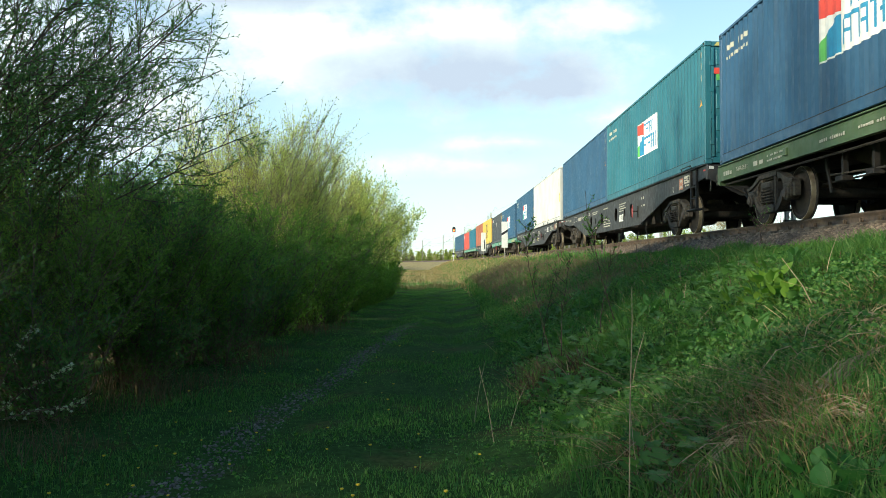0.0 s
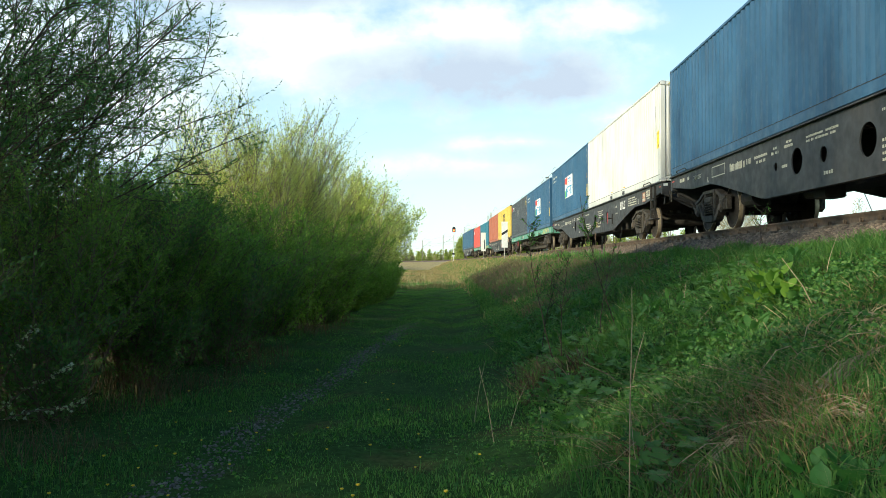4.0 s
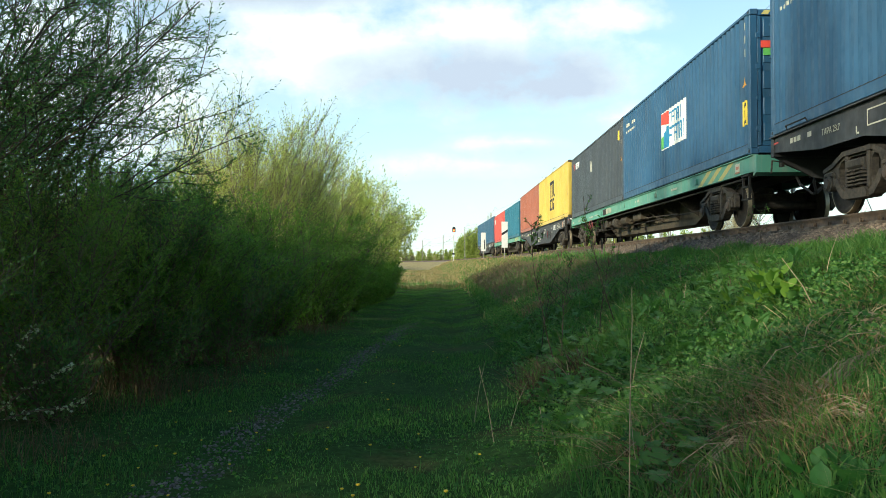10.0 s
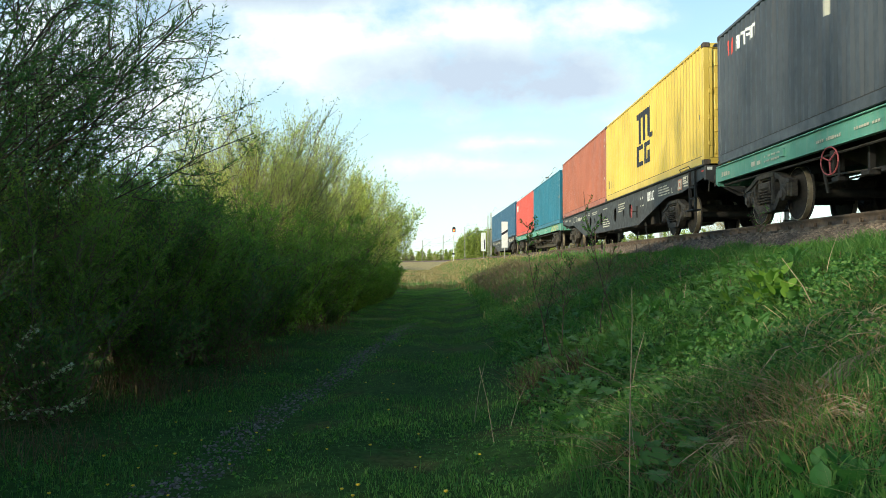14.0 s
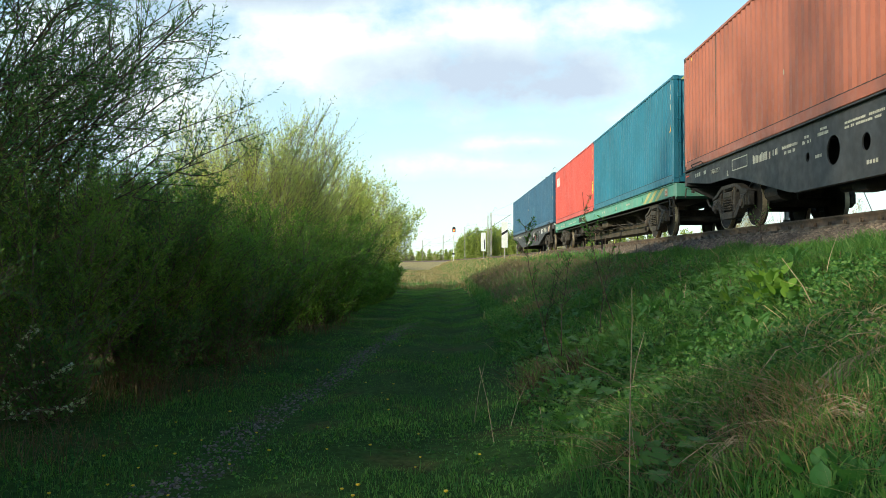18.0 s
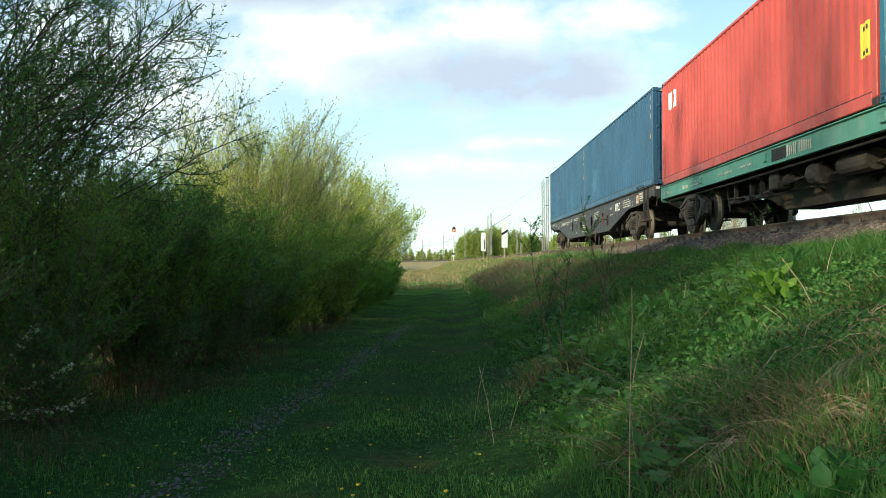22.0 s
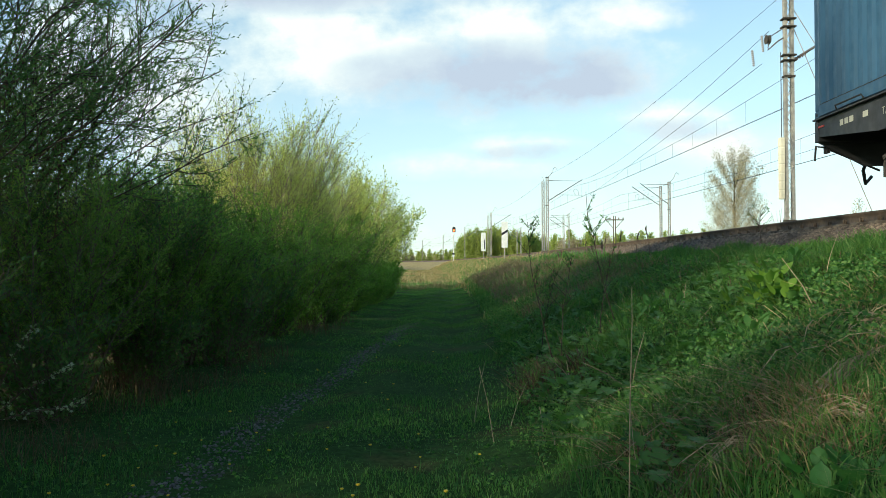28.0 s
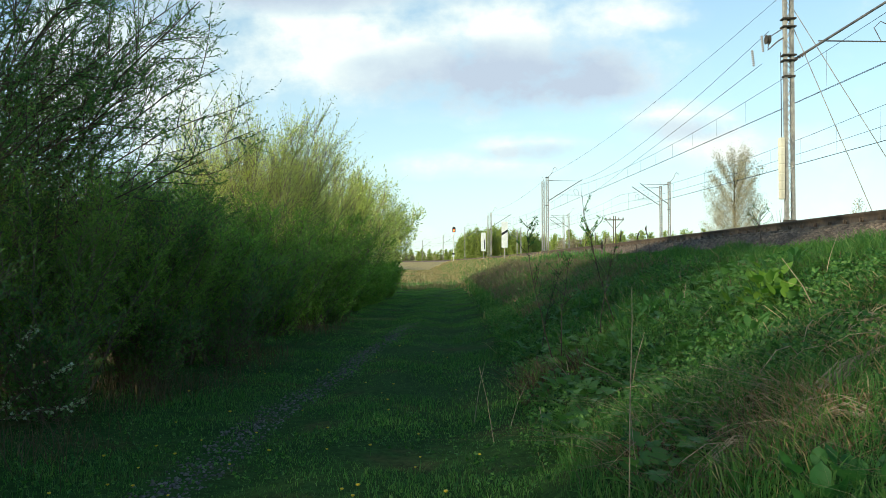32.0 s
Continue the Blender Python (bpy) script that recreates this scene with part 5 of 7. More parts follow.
Z0 = 1.7
far_u = [-31.0, 29.0, 88.7, 146.0, 204.0, 264.0]
for d, ends, zc, zm, sag in ((6.3, mast_u, 6.05, 7.5, 0.78), (11.8, far_u, 5.1, 6.9, 0.7)):
    a = [(u, d + (0.25 if i % 2 else -0.25), Z0 + zc) for i, u in enumerate(ends)]
    b = [(u, d + 0.05, Z0 + zm) for u in ends]
    line_wire("contact_wire", "thin dark overhead contact wire", a, 0.06, 0.010)
    line_wire("contact_wire", "thin dark overhead contact wire", [(u, e + 0.06, z) for u, e, z in a], 0.06, 0.009)
    line_wire("messenger_wire", "thin dark sagging messenger wire", b, sag, 0.011)
    if d > 10:
        line_wire("feeder_wire", "thin dark feeder wire", [(u, e + 0.3, Z0 + 6.0) for u, e, z in a], 0.4, 0.010)
    for u0, u1 in list(zip(ends, ends[1:]))[:3]:
        for k in range(1, 15):
            f = k / 15
            u = u0 + (u1 - u0) * f
            x = (bend(u0) * (1 - f) + bend(u1) * f) + d
            zt, zb = Z0 + zm - sag * 4 * f * (1 - f), Z0 + zc - 0.06 * 4 * f * (1 - f)
            ob = new("dropper", Shape().rod((x, u, zb), (x, u, zt), 0.006, 4).mesh("dropper", WIRE))
            tagged(ob, "thin vertical dropper wire", "wire", "overhead wires")
line_wire("earth_wire", "thin grey earth wire on the mast tops", [(u, MAST_D + 0.7, Z0 + 8.85) for u in mast_u], 0.6, 0.010)
line_wire("tension_wire", "tension wire to the counterweight pulley", [(NEAR_U, MAST_D - 0.62, Z0 + 6.94), (84.6, MAST_D + 4.0, Z0 + 8.2)], 0.63, 0.011)
line_wire("tension_wire", "tension wire to the counterweight pulley", [(NEAR_U, MAST_D - 0.85, Z0 + 5.92), (84.6, MAST_D + 4.2, Z0 + 6.4)], 0.05, 0.011)
for foot_x, top_z in ((13.04, 7.2), (14.75, 7.75)):
    top = on_line(NEAR_U, MAST_D + 0.1, Z0 + top_z).translation
    tagged(new("guy_wire", Shape().rod(top, (foot_x, NEAR_U, Z0), 0.014, 5).mesh("guy_wire", STEEL_GREY)), "slanting steel guy wire of the mast", "wire", "guy wires")


def board_sign(u, d, w, h, low, stripe):
    th = thing("track_sign", "white track sign board with black stripe on a post", "sign", "track signs", on_line(u, d, float(height(u, d))))
    part("post", Shape().rod((0, 0, -0.2), (0, 0, low + h), 0.035, 8), STEEL_GREY, th)
    brd = part("board", Shape().box(-w / 2, w / 2, -0.06, -0.04, low, low + h, 0.004), SIGN_WHITE, th)
    if stripe:
        sh = Shape().add([(-w / 2, -0.068, low + h * 0.46), (w / 2, -0.068, low + h * 0.60), (w / 2, -0.068, low + h * 0.70), (-w / 2, -0.068, low + h * 0.56)], [(0, 1, 2, 3)])
        part("stripe", sh, LOGO_BLACK, brd, "black diagonal stripe")
    else:
        sh = Shape().box(0.05, 0.16, -0.07, -0.064, low + 0.2, low + h * 0.62)
        part("stripe", sh, GREY, brd, "dark vertical bar")
    return th


board_sign(63.5, -2.75, 0.47, 1.98, 1.05, True)
board_sign(88.0, -2.75, 0.50, 1.95, 1.1, False)


def telegraph_pole():
    th = thing("telegraph_pole", "weathered wooden telegraph pole with a crossarm", "pole", at=pose(14.0, 80.0, 1.2))
    for x in (-0.12, 0.12):
        part("leg", Shape().rod((x * 1.4, 0, -0.3), (x * 0.7, 0, 4.7), 0.055, 8, 0.045), BARK, th)
        part("brace", Shape().rod((x * 0.8, -0.06, 3.5), (x * 6.6, -0.06, 4.28), 0.03, 6), BARK, th)
    part("crossarm", Shape().box(-0.9, 0.9, -0.05, 0.05, 4.27, 4.37, 0.015), BARK, th)
    for x in (-0.82, -0.42, 0.42, 0.82):
        part("insulator", Shape().turned([(4.37, 0.03), (4.45, 0.06), (4.52, 0.05), (4.56, 0.02)], "z", (x, 0, 0), 8), PORCELAIN, th)


telegraph_pole()


def light_signal():
    u = 150.0
    th = thing("railway_signal", "railway light signal on a white mast showing red", "signal", at=on_line(u, -2.9, float(height(u, -2.9))))
    part("mast", Shape().rod((0, 0, -0.2), (0, 0, 5.1), 0.07, 10), SIGN_WHITE, th)
    for k in range(2):
        part("plate", Shape().box(-0.22, 0.22, -0.09, -0.07, 1.05 + k * 0.35, 1.35 + k * 0.35), LOGO_BLACK if k else SIGN_WHITE, th)
    hd = part("head", Shape().turned([(-0.12, 0.001), (-0.12, 0.30), (0.1, 0.30), (0.12, 0.001)], "y", (0.1, 0, 6.1), 16).box(-0.2, 0.4, -0.1, 0.1, 5.45, 6.15, 0.05), SEAL, th, "black oval signal head")
    part("lamp", Shape().turned([(-0.16, 0.001), (-0.14, 0.16), (-0.12, 0.17)], "y", (0.1, 0, 5.75), 14), SIGNAL_RED, hd, "glowing red lamp")
    part("hood", Shape().box(-0.08, 0.28, -0.32, -0.1, 5.92, 5.95), SEAL, hd)
    part("bracket", Shape().rod((0, 0, 4.1), (0.3, 0, 5.45), 0.03, 6), SIGN_WHITE, th)


light_signal()


# ---- plants ----
SWAY = []


def leaves(rng, pts, dirs, size, slim, droop=0.0, spread=0.9):
    """Leaf kites at pts, pointing roughly along dirs: vertices and quads."""
    n = len(pts)
    d = dirs + rng.normal(0, spread, (n, 3))
    d[:, 2] -= droop
    d /= np.linalg.norm(d, axis=1)[:, None] + 1e-9
    q = rng.normal(0, 1, (n, 3))
    w = np.cross(d, q)
    w /= np.linalg.norm(w, axis=1)[:, None] + 1e-9
    nrm = np.cross(d, w)
    L = (size * (0.55 + 0.9 * rng.random(n)))[:, None]
    if slim > 0.6:
        # three lobes from one stalk
        out = []
        for side, k in ((0.0, 1.0), (0.9, 0.78), (-0.9, 0.78)):
            e = d + w * side
            e = e / np.linalg.norm(e, axis=1)[:, None] * L * k
            g = np.cross(nrm, e) * slim * 0.36
            out.append(np.stack([pts, pts + e * 0.5 + g, pts + e - nrm * L * 0.12, pts + e * 0.5 - g], 1))
        v = np.stack(out, 1).reshape(-1, 3)
        return v, np.arange(12 * n).reshape(3 * n, 4)
    v = np.stack([pts, pts + d * L * 0.45 + w * L * slim / 2 + nrm * L * 0.05, pts + d * L - nrm * L * 0.10, pts + d * L * 0.45 - w * L * slim / 2 + nrm * L * 0.05], 1)
    return v.reshape(-1, 3), np.arange(4 * n).reshape(n, 4)


def willow(name, label, at, tall, spread, stems, twigs, per, size, slim, mat, seed, lean=0.0, low=0.12, bark=TWIG, thick=0.03, up=0.9, splay=1.0, crown_pow=0.8):
    """A many-stemmed willow: bowed stems from one stool, side twigs, slim leaves along them."""
    rng = np.random.default_rng(seed)
    th = thing(name, label, "tree" if name.endswith("tree") else "bush", "willows along the path", at)
    sh = Shape()
    tw_p, tw_d, tw_l = [], [], []
    for s in range(stems):
        a, k = rng.random() * 6.283, rng.random() ** 0.6
        hgt = tall * (0.62 + 0.38 * rng.random()) * (1 - 0.28 * k * splay)
        foot = np.array([math.cos(a), math.sin(a), 0]) * spread * 0.35 * rng.random()
        tip = foot + np.array([math.cos(a) * spread * k, math.sin(a) * spread * k, hgt]) + np.array([lean * hgt / 5, 0.0, 0.0])
        mid = foot + (tip - foot) * 0.5 + np.array([-math.cos(a), -math.sin(a), 0.3]) * spread * 0.12 * k + rng.normal(0, 0.12, 3)
        f = np.linspace(0, 1, 7)[:, None]
        line = (1 - f) ** 2 * foot + 2 * f * (1 - f) * mid + f ** 2 * tip
        line[1:-1] += rng.normal(0, 0.03, (5, 3))
        sh.tube([tuple(p) for p in line], thick * (0.5 + 0.8 * rng.random()) * tall / 5, 5, 0.004)
        m = max(3, twigs // stems)
        for g in low + (1 - low) * rng.random(m) ** crown_pow:
            g = min(g, 0.999)
            i = int(g * 6)
            p = line[i] + (line[i + 1] - line[i]) * (g * 6 - i)
            d = (line[i + 1] - line[i])
            d = d / np.linalg.norm(d)
            b = rng.random() * 6.283
            side = np.array([math.cos(b), math.sin(b), 0.0])
            dd = d * up + side * (1.0 - 0.55 * g) + np.array([0, 0, 0.15])
            tw_p.append(p)
            tw_d.append(dd / np.linalg.norm(dd))
            tw_l.append((0.35 + 0.75 * rng.random()) * (0.75 + 0.5 * (1 - g)) * tall / 5)
    part("trunk", sh, bark, th)
    P, D, L = np.array(tw_p), np.array(tw_d), np.array(tw_l)
    # the twigs, three-sided slivers
    nT = len(P)
    e = rng.normal(0, 1, (nT, 3))
    side = np.cross(D, e)
    side /= np.linalg.norm(side, axis=1)[:, None]
    curve = rng.normal(0, 0.12, (nT, 3))
    T = P + D * L[:, None] + curve * L[:, None]
    r = (0.0038 if bark is PALE_BARK else 0.006) * tall / 5
    tv = np.stack([P + side * r, P - side * r, T - side * 0.0015, T + side * 0.0015], 1).reshape(-1, 3)
    tw = bulk("brushwood", tv, np.arange(4 * nT).reshape(nT, 4), bark, th)
    tagged(tw, kind="stuff")
    f = 0.12 + 0.9 * rng.random((nT, per))
    pts = (P[:, None, :] + D[:, None, :] * (L[:, None] * f)[..., None] + curve[:, None, :] * (L[:, None] * f ** 2)[..., None]).reshape(-1, 3)
    pts += rng.normal(0, 0.012 * tall / 5, pts.shape)
    v, fc = leaves(rng, pts, np.repeat(D, per, 0), size, slim)
    cr = bulk("crown", v, fc, mat, th)
    tagged(cr, kind="stuff")
    return th


def perch(line, g):
    """The point and heading at the share g of a line of points."""
    k = len(line) - 1
    i = min(int(g * k), k - 1)
    step = line[i + 1] - line[i]
    return line[i] + step * (g * k - i), step / np.linalg.norm(step)


def spreading_willow(label, at, tall, reach, limbs, seed, toward, mat, size, per=20):
    """A willow of arching limbs that fork into branches and twigs, slim leaves close along all the twigs."""
    rng = np.random.default_rng(seed)
    th = thing("willow_tree", label, "tree", "willows along the path", at)
    wood = Shape()
    P, D, L = [], [], []
    for s in range(limbs):
        a = toward + rng.normal(0, 0.9)
        k = 0.35 + 0.65 * rng.random()
        flat_way = np.array([math.cos(a), math.sin(a), 0.0])
        hgt = tall * (0.63 + 0.37 * rng.random()) * (1.12 - 0.42 * k)
        foot = np.array([rng.normal(0, 0.25), rng.normal(0, 0.25), -0.1])
        tip = foot + flat_way * reach * k + np.array([0, 0, hgt])
        mid = foot + flat_way * reach * k * 0.30 + np.array([0, 0, hgt * 0.70]) + rng.normal(0, 0.15, 3)
        f = np.linspace(0, 1, 9)[:, None]
        limb = (1 - f) ** 2 * foot + 2 * f * (1 - f) * mid + f ** 2 * tip
        limb[1:-1] += rng.normal(0, 0.035, (7, 3))
        wood.tube([tuple(p) for p in limb], 0.024 * (0.7 + 0.6 * rng.random()), 6, 0.005)
        for b in range(14):
            g = 0.26 + 0.73 * (b + rng.random()) / 14
            p, d = perch(limb, g)
            side = rng.normal(0, 1, 3)
            side -= d * side.dot(d)
            side /= np.linalg.norm(side)
            way = d * 0.75 + side * 0.75 + np.array([0, 0, 0.12])
            long = (0.45 + 0.65 * rng.random()) * (1.25 - 0.6 * g)
            e = np.linspace(0, 1, 5)[:, None]
            branch = p + e * way * long + e ** 2 * np.array([0, 0, rng.normal(0.05, 0.12)]) + e * (1 - e) * rng.normal(0, 0.12, 3)
            wood.tube([tuple(q) for q in branch], 0.0065, 4, 0.0022)
            for j in range(8):
                h = 0.15 + 0.85 * (j + rng.random()) / 8
                q, dd = perch(branch, min(h, 0.999))
                side = rng.normal(0, 1, 3)
                side -= dd * side.dot(dd)
                side /= np.linalg.norm(side)
                w = dd * 0.8 + side * (0.75 if j < 7 else 0.1) + np.array([0, 0, 0.1])
                P.append(q)
                D.append(w / np.linalg.norm(w))
                L.append(0.14 + 0.26 * rng.random())
    part("trunk", wood, BARK, th)
    P, D, L = np.array(P), np.array(D), np.array(L)
    n = len(P)
    side = np.cross(D, rng.normal(0, 1, (n, 3)))
    side /= np.linalg.norm(side, axis=1)[:, None]
    bow = rng.normal(0, 0.15, (n, 3)) + np.array([0, 0, 0.06])
    T = P + (D + bow) * L[:, None]
    tagged(bulk("brushwood", np.stack([P + side * 0.0028, P - side * 0.0028, T - side * 0.001, T + side * 0.001], 1).reshape(-1, 3), np.arange(4 * n).reshape(n, 4), BARK, th), kind="stuff")
    f = (np.arange(per) + rng.random((n, per))) / per
    pts = (P[:, None] + D[:, None] * (L[:, None] * f)[..., None] + bow[:, None] * (L[:, None] * f ** 2)[..., None]).reshape(-1, 3)
    v, fc = leaves(rng, pts, np.repeat(D, per, 0), size, 0.29, 0.0, 0.55)
    tagged(bulk("crown", v, fc, mat, th), kind="stuff")
    return th


def sway(ob, m, amp, phase, period=3.1):
    """A slow rocking in the breeze about the foot."""
    rows = []
    for k in range(33):
        t = float(k)
        a = amp * (math.sin(6.283 * t / period + phase) + 0.5 * math.sin(6.283 * t / (period * 0.37) + phase * 2))
        rows.append((t, m @ pose(0, 0, 0, a * 0.6, a, 0)))
    SWAY.append((ob, rows))


def place(x, y, turn=0.0, sink=0.05):
    return pose(x, y, float(ground_at(x, y)) - sink, 0, 0, turn)


def build_willows():
    """Two ranks of willows: the tall near pair, then the hedge along the path; unseen ones add shade."""
    dark, mid, pale = "dark shaded willow bush with small leaves", "dense green willow bush with small leaves", "tall pale willow bush in young leaf"
    specs = [
        # x, y, tall, spread, stems, twigs, leaves a twig, leaf, slim, material, seed
        (-4.05, 7.9, 2.7, 1.1, 34, 2300, 19, 0.033, 0.38, LEAF_MID, 13),
        (-3.95, 9.6, 2.4, 1.0, 34, 2200, 17, 0.035, 0.38, LEAF_MID, 25),
        (-4.05, 11.4, 2.8, 1.2, 36, 2600, 17, 0.039, 0.40, LEAF_MID, 14),
        (-4.15, 13.5, 2.8, 1.3, 38, 2700, 17, 0.042, 0.38, LEAF_MID, 15),
        (-5.0, 9.4, 3.0, 1.5, 40, 3200, 19, 0.037, 0.40, LEAF_DARK, 31),
        (-5.2, 12.0, 3.3, 1.4, 36, 2500, 18, 0.041, 0.40, LEAF_DARK, 32),
        (-5.7, 14.6, 3.7, 1.5, 36, 2300, 14, 0.050, 0.40, LEAF_MID, 33),
        (-4.95, 18.6, 5.7, 1.9, 46, 3900, 16, 0.052, 0.27, LEAF_LIGHT, 16),
        (-3.85, 15.7, 2.9, 1.2, 36, 2400, 9, 0.058, 0.38, LEAF_MID, 17),
        (-5.1, 22.0, 5.5, 1.9, 38, 3000, 14, 0.060, 0.27, LEAF_LIGHT, 18),
        (-3.75, 18.9, 3.0, 1.3, 36, 2400, 9, 0.063, 0.38, LEAF_MID, 19),
        (-3.75, 22.2, 3.2, 1.3, 36, 2200, 9, 0.068, 0.36, LEAF_MID, 26),
        (-5.2, 25.0, 5.4, 1.9, 50, 3000, 12, 0.068, 0.28, LEAF_LIGHT, 20),
        (-5.0, 29.3, 5.5, 2.0, 48, 2300, 10, 0.095, 0.28, LEAF_LIGHT, 21),
        (-4.9, 34.2, 5.5, 2.1, 44, 2100, 10, 0.105, 0.28, LEAF_LIGHT, 22),
        (-4.9, 39.8, 5.6, 2.2, 42, 1900, 10, 0.116, 0.30, LEAF_LIGHT, 23),
        (-5.2, 46.0, 5.6, 2.4, 42, 1700, 10, 0.137, 0.30, LEAF_LIGHT, 24),
    ]
    # low growth at the foot of the hedge, out to the edge of the path
    rng = random.Random(4)
    for k in range(15):
        y = 7.4 + 2.1 * k
        specs.append((-3.6 + rng.uniform(-0.15, 0.15), y, rng.uniform(1.3, 2.1), rng.uniform(0.65, 0.85), 30, 1100 if k < 5 else 800, 4 if k < 5 else 13, 0.040 + 0.001 * y, 0.42, LEAF_DARK if k < 4 else LEAF_MID, 100 + k))
    # back rank, mostly hidden, added to keep sun off the hedge foot
    for k in range(2):
        specs.append((-6.4, 14.0 + 3.5 * k, 2.7, 1.6, 24, 800, 9, 0.09, 0.40, LEAF_MID, 150 + k))
    for k in range(8):
        specs.append((-6.9 + rng.uniform(-0.3, 0.3), 21.0 + 3.6 * k, rng.uniform(3.6, 4.3), 1.9, 26, 900, 9, 0.11, 0.40, LEAF_MID, 160 + k))
    # bushes outside the view on the left, added to shade the near path
    for k in range(2):
        specs.append((-4.6 - 0.1 * k, 5.4 - 2.3 * k, 2.4 - 0.8 * k, 1.1, 36, 1300, 6, 0.042, 0.42, LEAF_DARK, 130 + k))
    specs.append((-5.8, 3.4, 2.5, 1.2, 34, 1900, 12, 0.042, 0.40, LEAF_DARK, 141))
    specs.append((-5.6, 5.6, 2.7, 1.3, 34, 1900, 13, 0.042, 0.40, LEAF_DARK, 140))
    for x, y, tall, spread, stems, twigs, per, size, slim, mat, seed in specs:
        m = place(x, y, seed * 47.0)
        young = mat is LEAF_LIGHT
        th = willow("willow_bush", dark if mat is LEAF_DARK else pale if young else mid, m, tall, spread, stems, twigs, per, size, slim, mat, seed,
                    bark=PALE_BARK if young else TWIG, thick=0.010 if young else 0.018, low=0.22 if young else 0.26 if seed < 40 else 0.04, crown_pow=0.8 if young else 0.9, up=0.95 if young else 0.6)
        sway(th, m, 0.28 if tall > 4.5 else 0.18, seed * 1.3, 2.6 + 0.1 * (seed % 7))
    # the near trees lean their limbs over the path
    for x, y, tall, reach, limbs, seed, toward in ((-5.8, 7.9, 5.2, 3.8, 25, 11, 0.0), (-6.4, 9.8, 6.4, 3.7, 24, 12, 0.0), (-5.2, 6.1, 4.2, 1.7, 9, 27, 0.4)):
        m = place(x, y)
        th = spreading_willow("tall dark willow with arching branches of small leaves", m, tall, reach, limbs, seed, toward, LEAF_DARK, 0.043, 14)
        sway(th, m, 0.28, seed * 1.3, 2.6 + 0.1 * (seed % 7))
    # willows out of view, added for the dappled shade on slope and train
    for i, (x, y, tall, low) in enumerate(((-8.6, 7.4, 12.6, 0.40), (-7.9, 4.2, 13.4, 0.52), (-7.6, -2.4, 7.1, 0.22), (-7.8, -5.0, 6.2, 0.22), (-7.4, 0.2, 7.4, 0.20), (-9.2, 11.0, 12.2, 0.60), (-8.4, 2.4, 6.6, 0.25))):
        m = place(x, y, i * 80.0)
        high = tall > 9
        willow("willow_tree", "tall sparse willow out of view, added to shade slope and train", m, tall, 2.6, 26, 2700 if y > 10 else 2200 if y > 6 else 1250 if high else 1600, 9, 0.088 if high else 0.063, 0.33, LEAF_DARK, 60 + i, bark=BARK, thick=0.02, low=low)


build_willows()


def blades(name, label, category, mat, n, u0, u1, d0, d1, tall, wide, seed, falloff=1.7, lean=0.35, clump=0.0, keep=None):
    rng = np.random.default_rng(seed)
    u = u0 + (u1 - u0) * rng.random(n) ** falloff
    d = d0 + (d1 - d0) * rng.random(n)
    if keep is not None:
        k = keep(u, d) > rng.random(n)
        u, d = u[k], d[k]
        n = len(u)
    x, z = bend(u) + d, height(u, d)
    grow = 0.7 + 0.45 * hum(u * 1.3, d * 1.3, 1.6)
    h = tall * (0.45 + 0.9 * rng.random(n)) * np.clip(grow, 0.25, 1.4)
    a = rng.random(n) * 6.283
    w = wide * (0.6 + 0.8 * rng.random(n)) * (1 + u / 22)
    lx, ly = rng.normal(0, lean, n), rng.normal(0, lean, n)
    p = np.stack([x, u, z - 0.02], -1)
    s = np.stack([np.cos(a) * w / 2, np.sin(a) * w / 2, np.zeros(n)], -1)
    mid = p + np.stack([lx * h * 0.3, ly * h * 0.3, h * 0.6], -1)
    tip = p + np.stack([lx * h, ly * h, h * (1.0 - 0.25 * np.minimum(1, np.hypot(lx, ly)))], -1)
    v = np.stack([p - s, p + s, mid + s * 0.8, tip, mid - s * 0.8], 1).reshape(-1, 3)
    i = (np.arange(n) * 5)[:, None]
    tri2 = np.concatenate([i + np.array([[0, 1, 2]]), i + np.array([[0, 2, 4]]), i + np.array([[4, 2, 3]])])
    ob = bulk(name, v, tri2, mat)
    return tagged(ob, label, category, kind="stuff")


def off_rut(u, d):
    rut = np.exp(-((d - rut_line(u)) / 0.20) ** 2) * np.clip((20 - u) / 6, 0, 1)
    return np.clip(1 - 0.85 * rut, 0.1, 1) * np.clip(0.8 + 0.6 * hum(u, d, 1.3), 0.25, 1)


blades("grass", "short green meadow grass on the path", "grass", GRASS, 210000, 3.5, 60, -10.8, -6.0, 0.072, 0.0048, 1, 1.9, keep=off_rut)
blades("grass", "long green grass on the embankment slope", "grass", GRASS, 115000, 2.6, 60, -6.3, -2.85, 0.175, 0.0058, 2, 1.8, 0.5)
blades("dry_grass", "pale dead grass among the green on the slope", "grass", DRY_GRASS, 15000, 2.6, 60, -6.4, -2.8, 0.24, 0.005, 3, 1.6, 1.3, keep=lambda u, d: np.clip(0.25 + 0.9 * hum(u + 9, d * 1.4, 0.9), 0.03, 1))
blades("dry_grass", "tall pale dead grass on the far crest", "grass", DRY_GRASS, 26000, 34, 170, -6.5, -2.0, 0.38, 0.009, 4, 1.2, 0.4, keep=lambda u, d: np.clip((u - 34) / 25, 0, 1))
blades("grass", "green grass among the dead stems on the far crest", "grass", GRASS, 26000, 26, 150, -6.3, -2.2, 0.30, 0.010, 5, 1.3)
blades("dry_grass", "pale dead grass over the far end of the path", "grass", DRY_GRASS, 34000, 46, 150, -13, -6.0, 0.35, 0.012, 7, 1.2, 0.7, keep=lambda u, d: np.clip(0.45 + 0.8 * hum(u * 0.25, d * 0.6, 1.0), 0.05, 1))
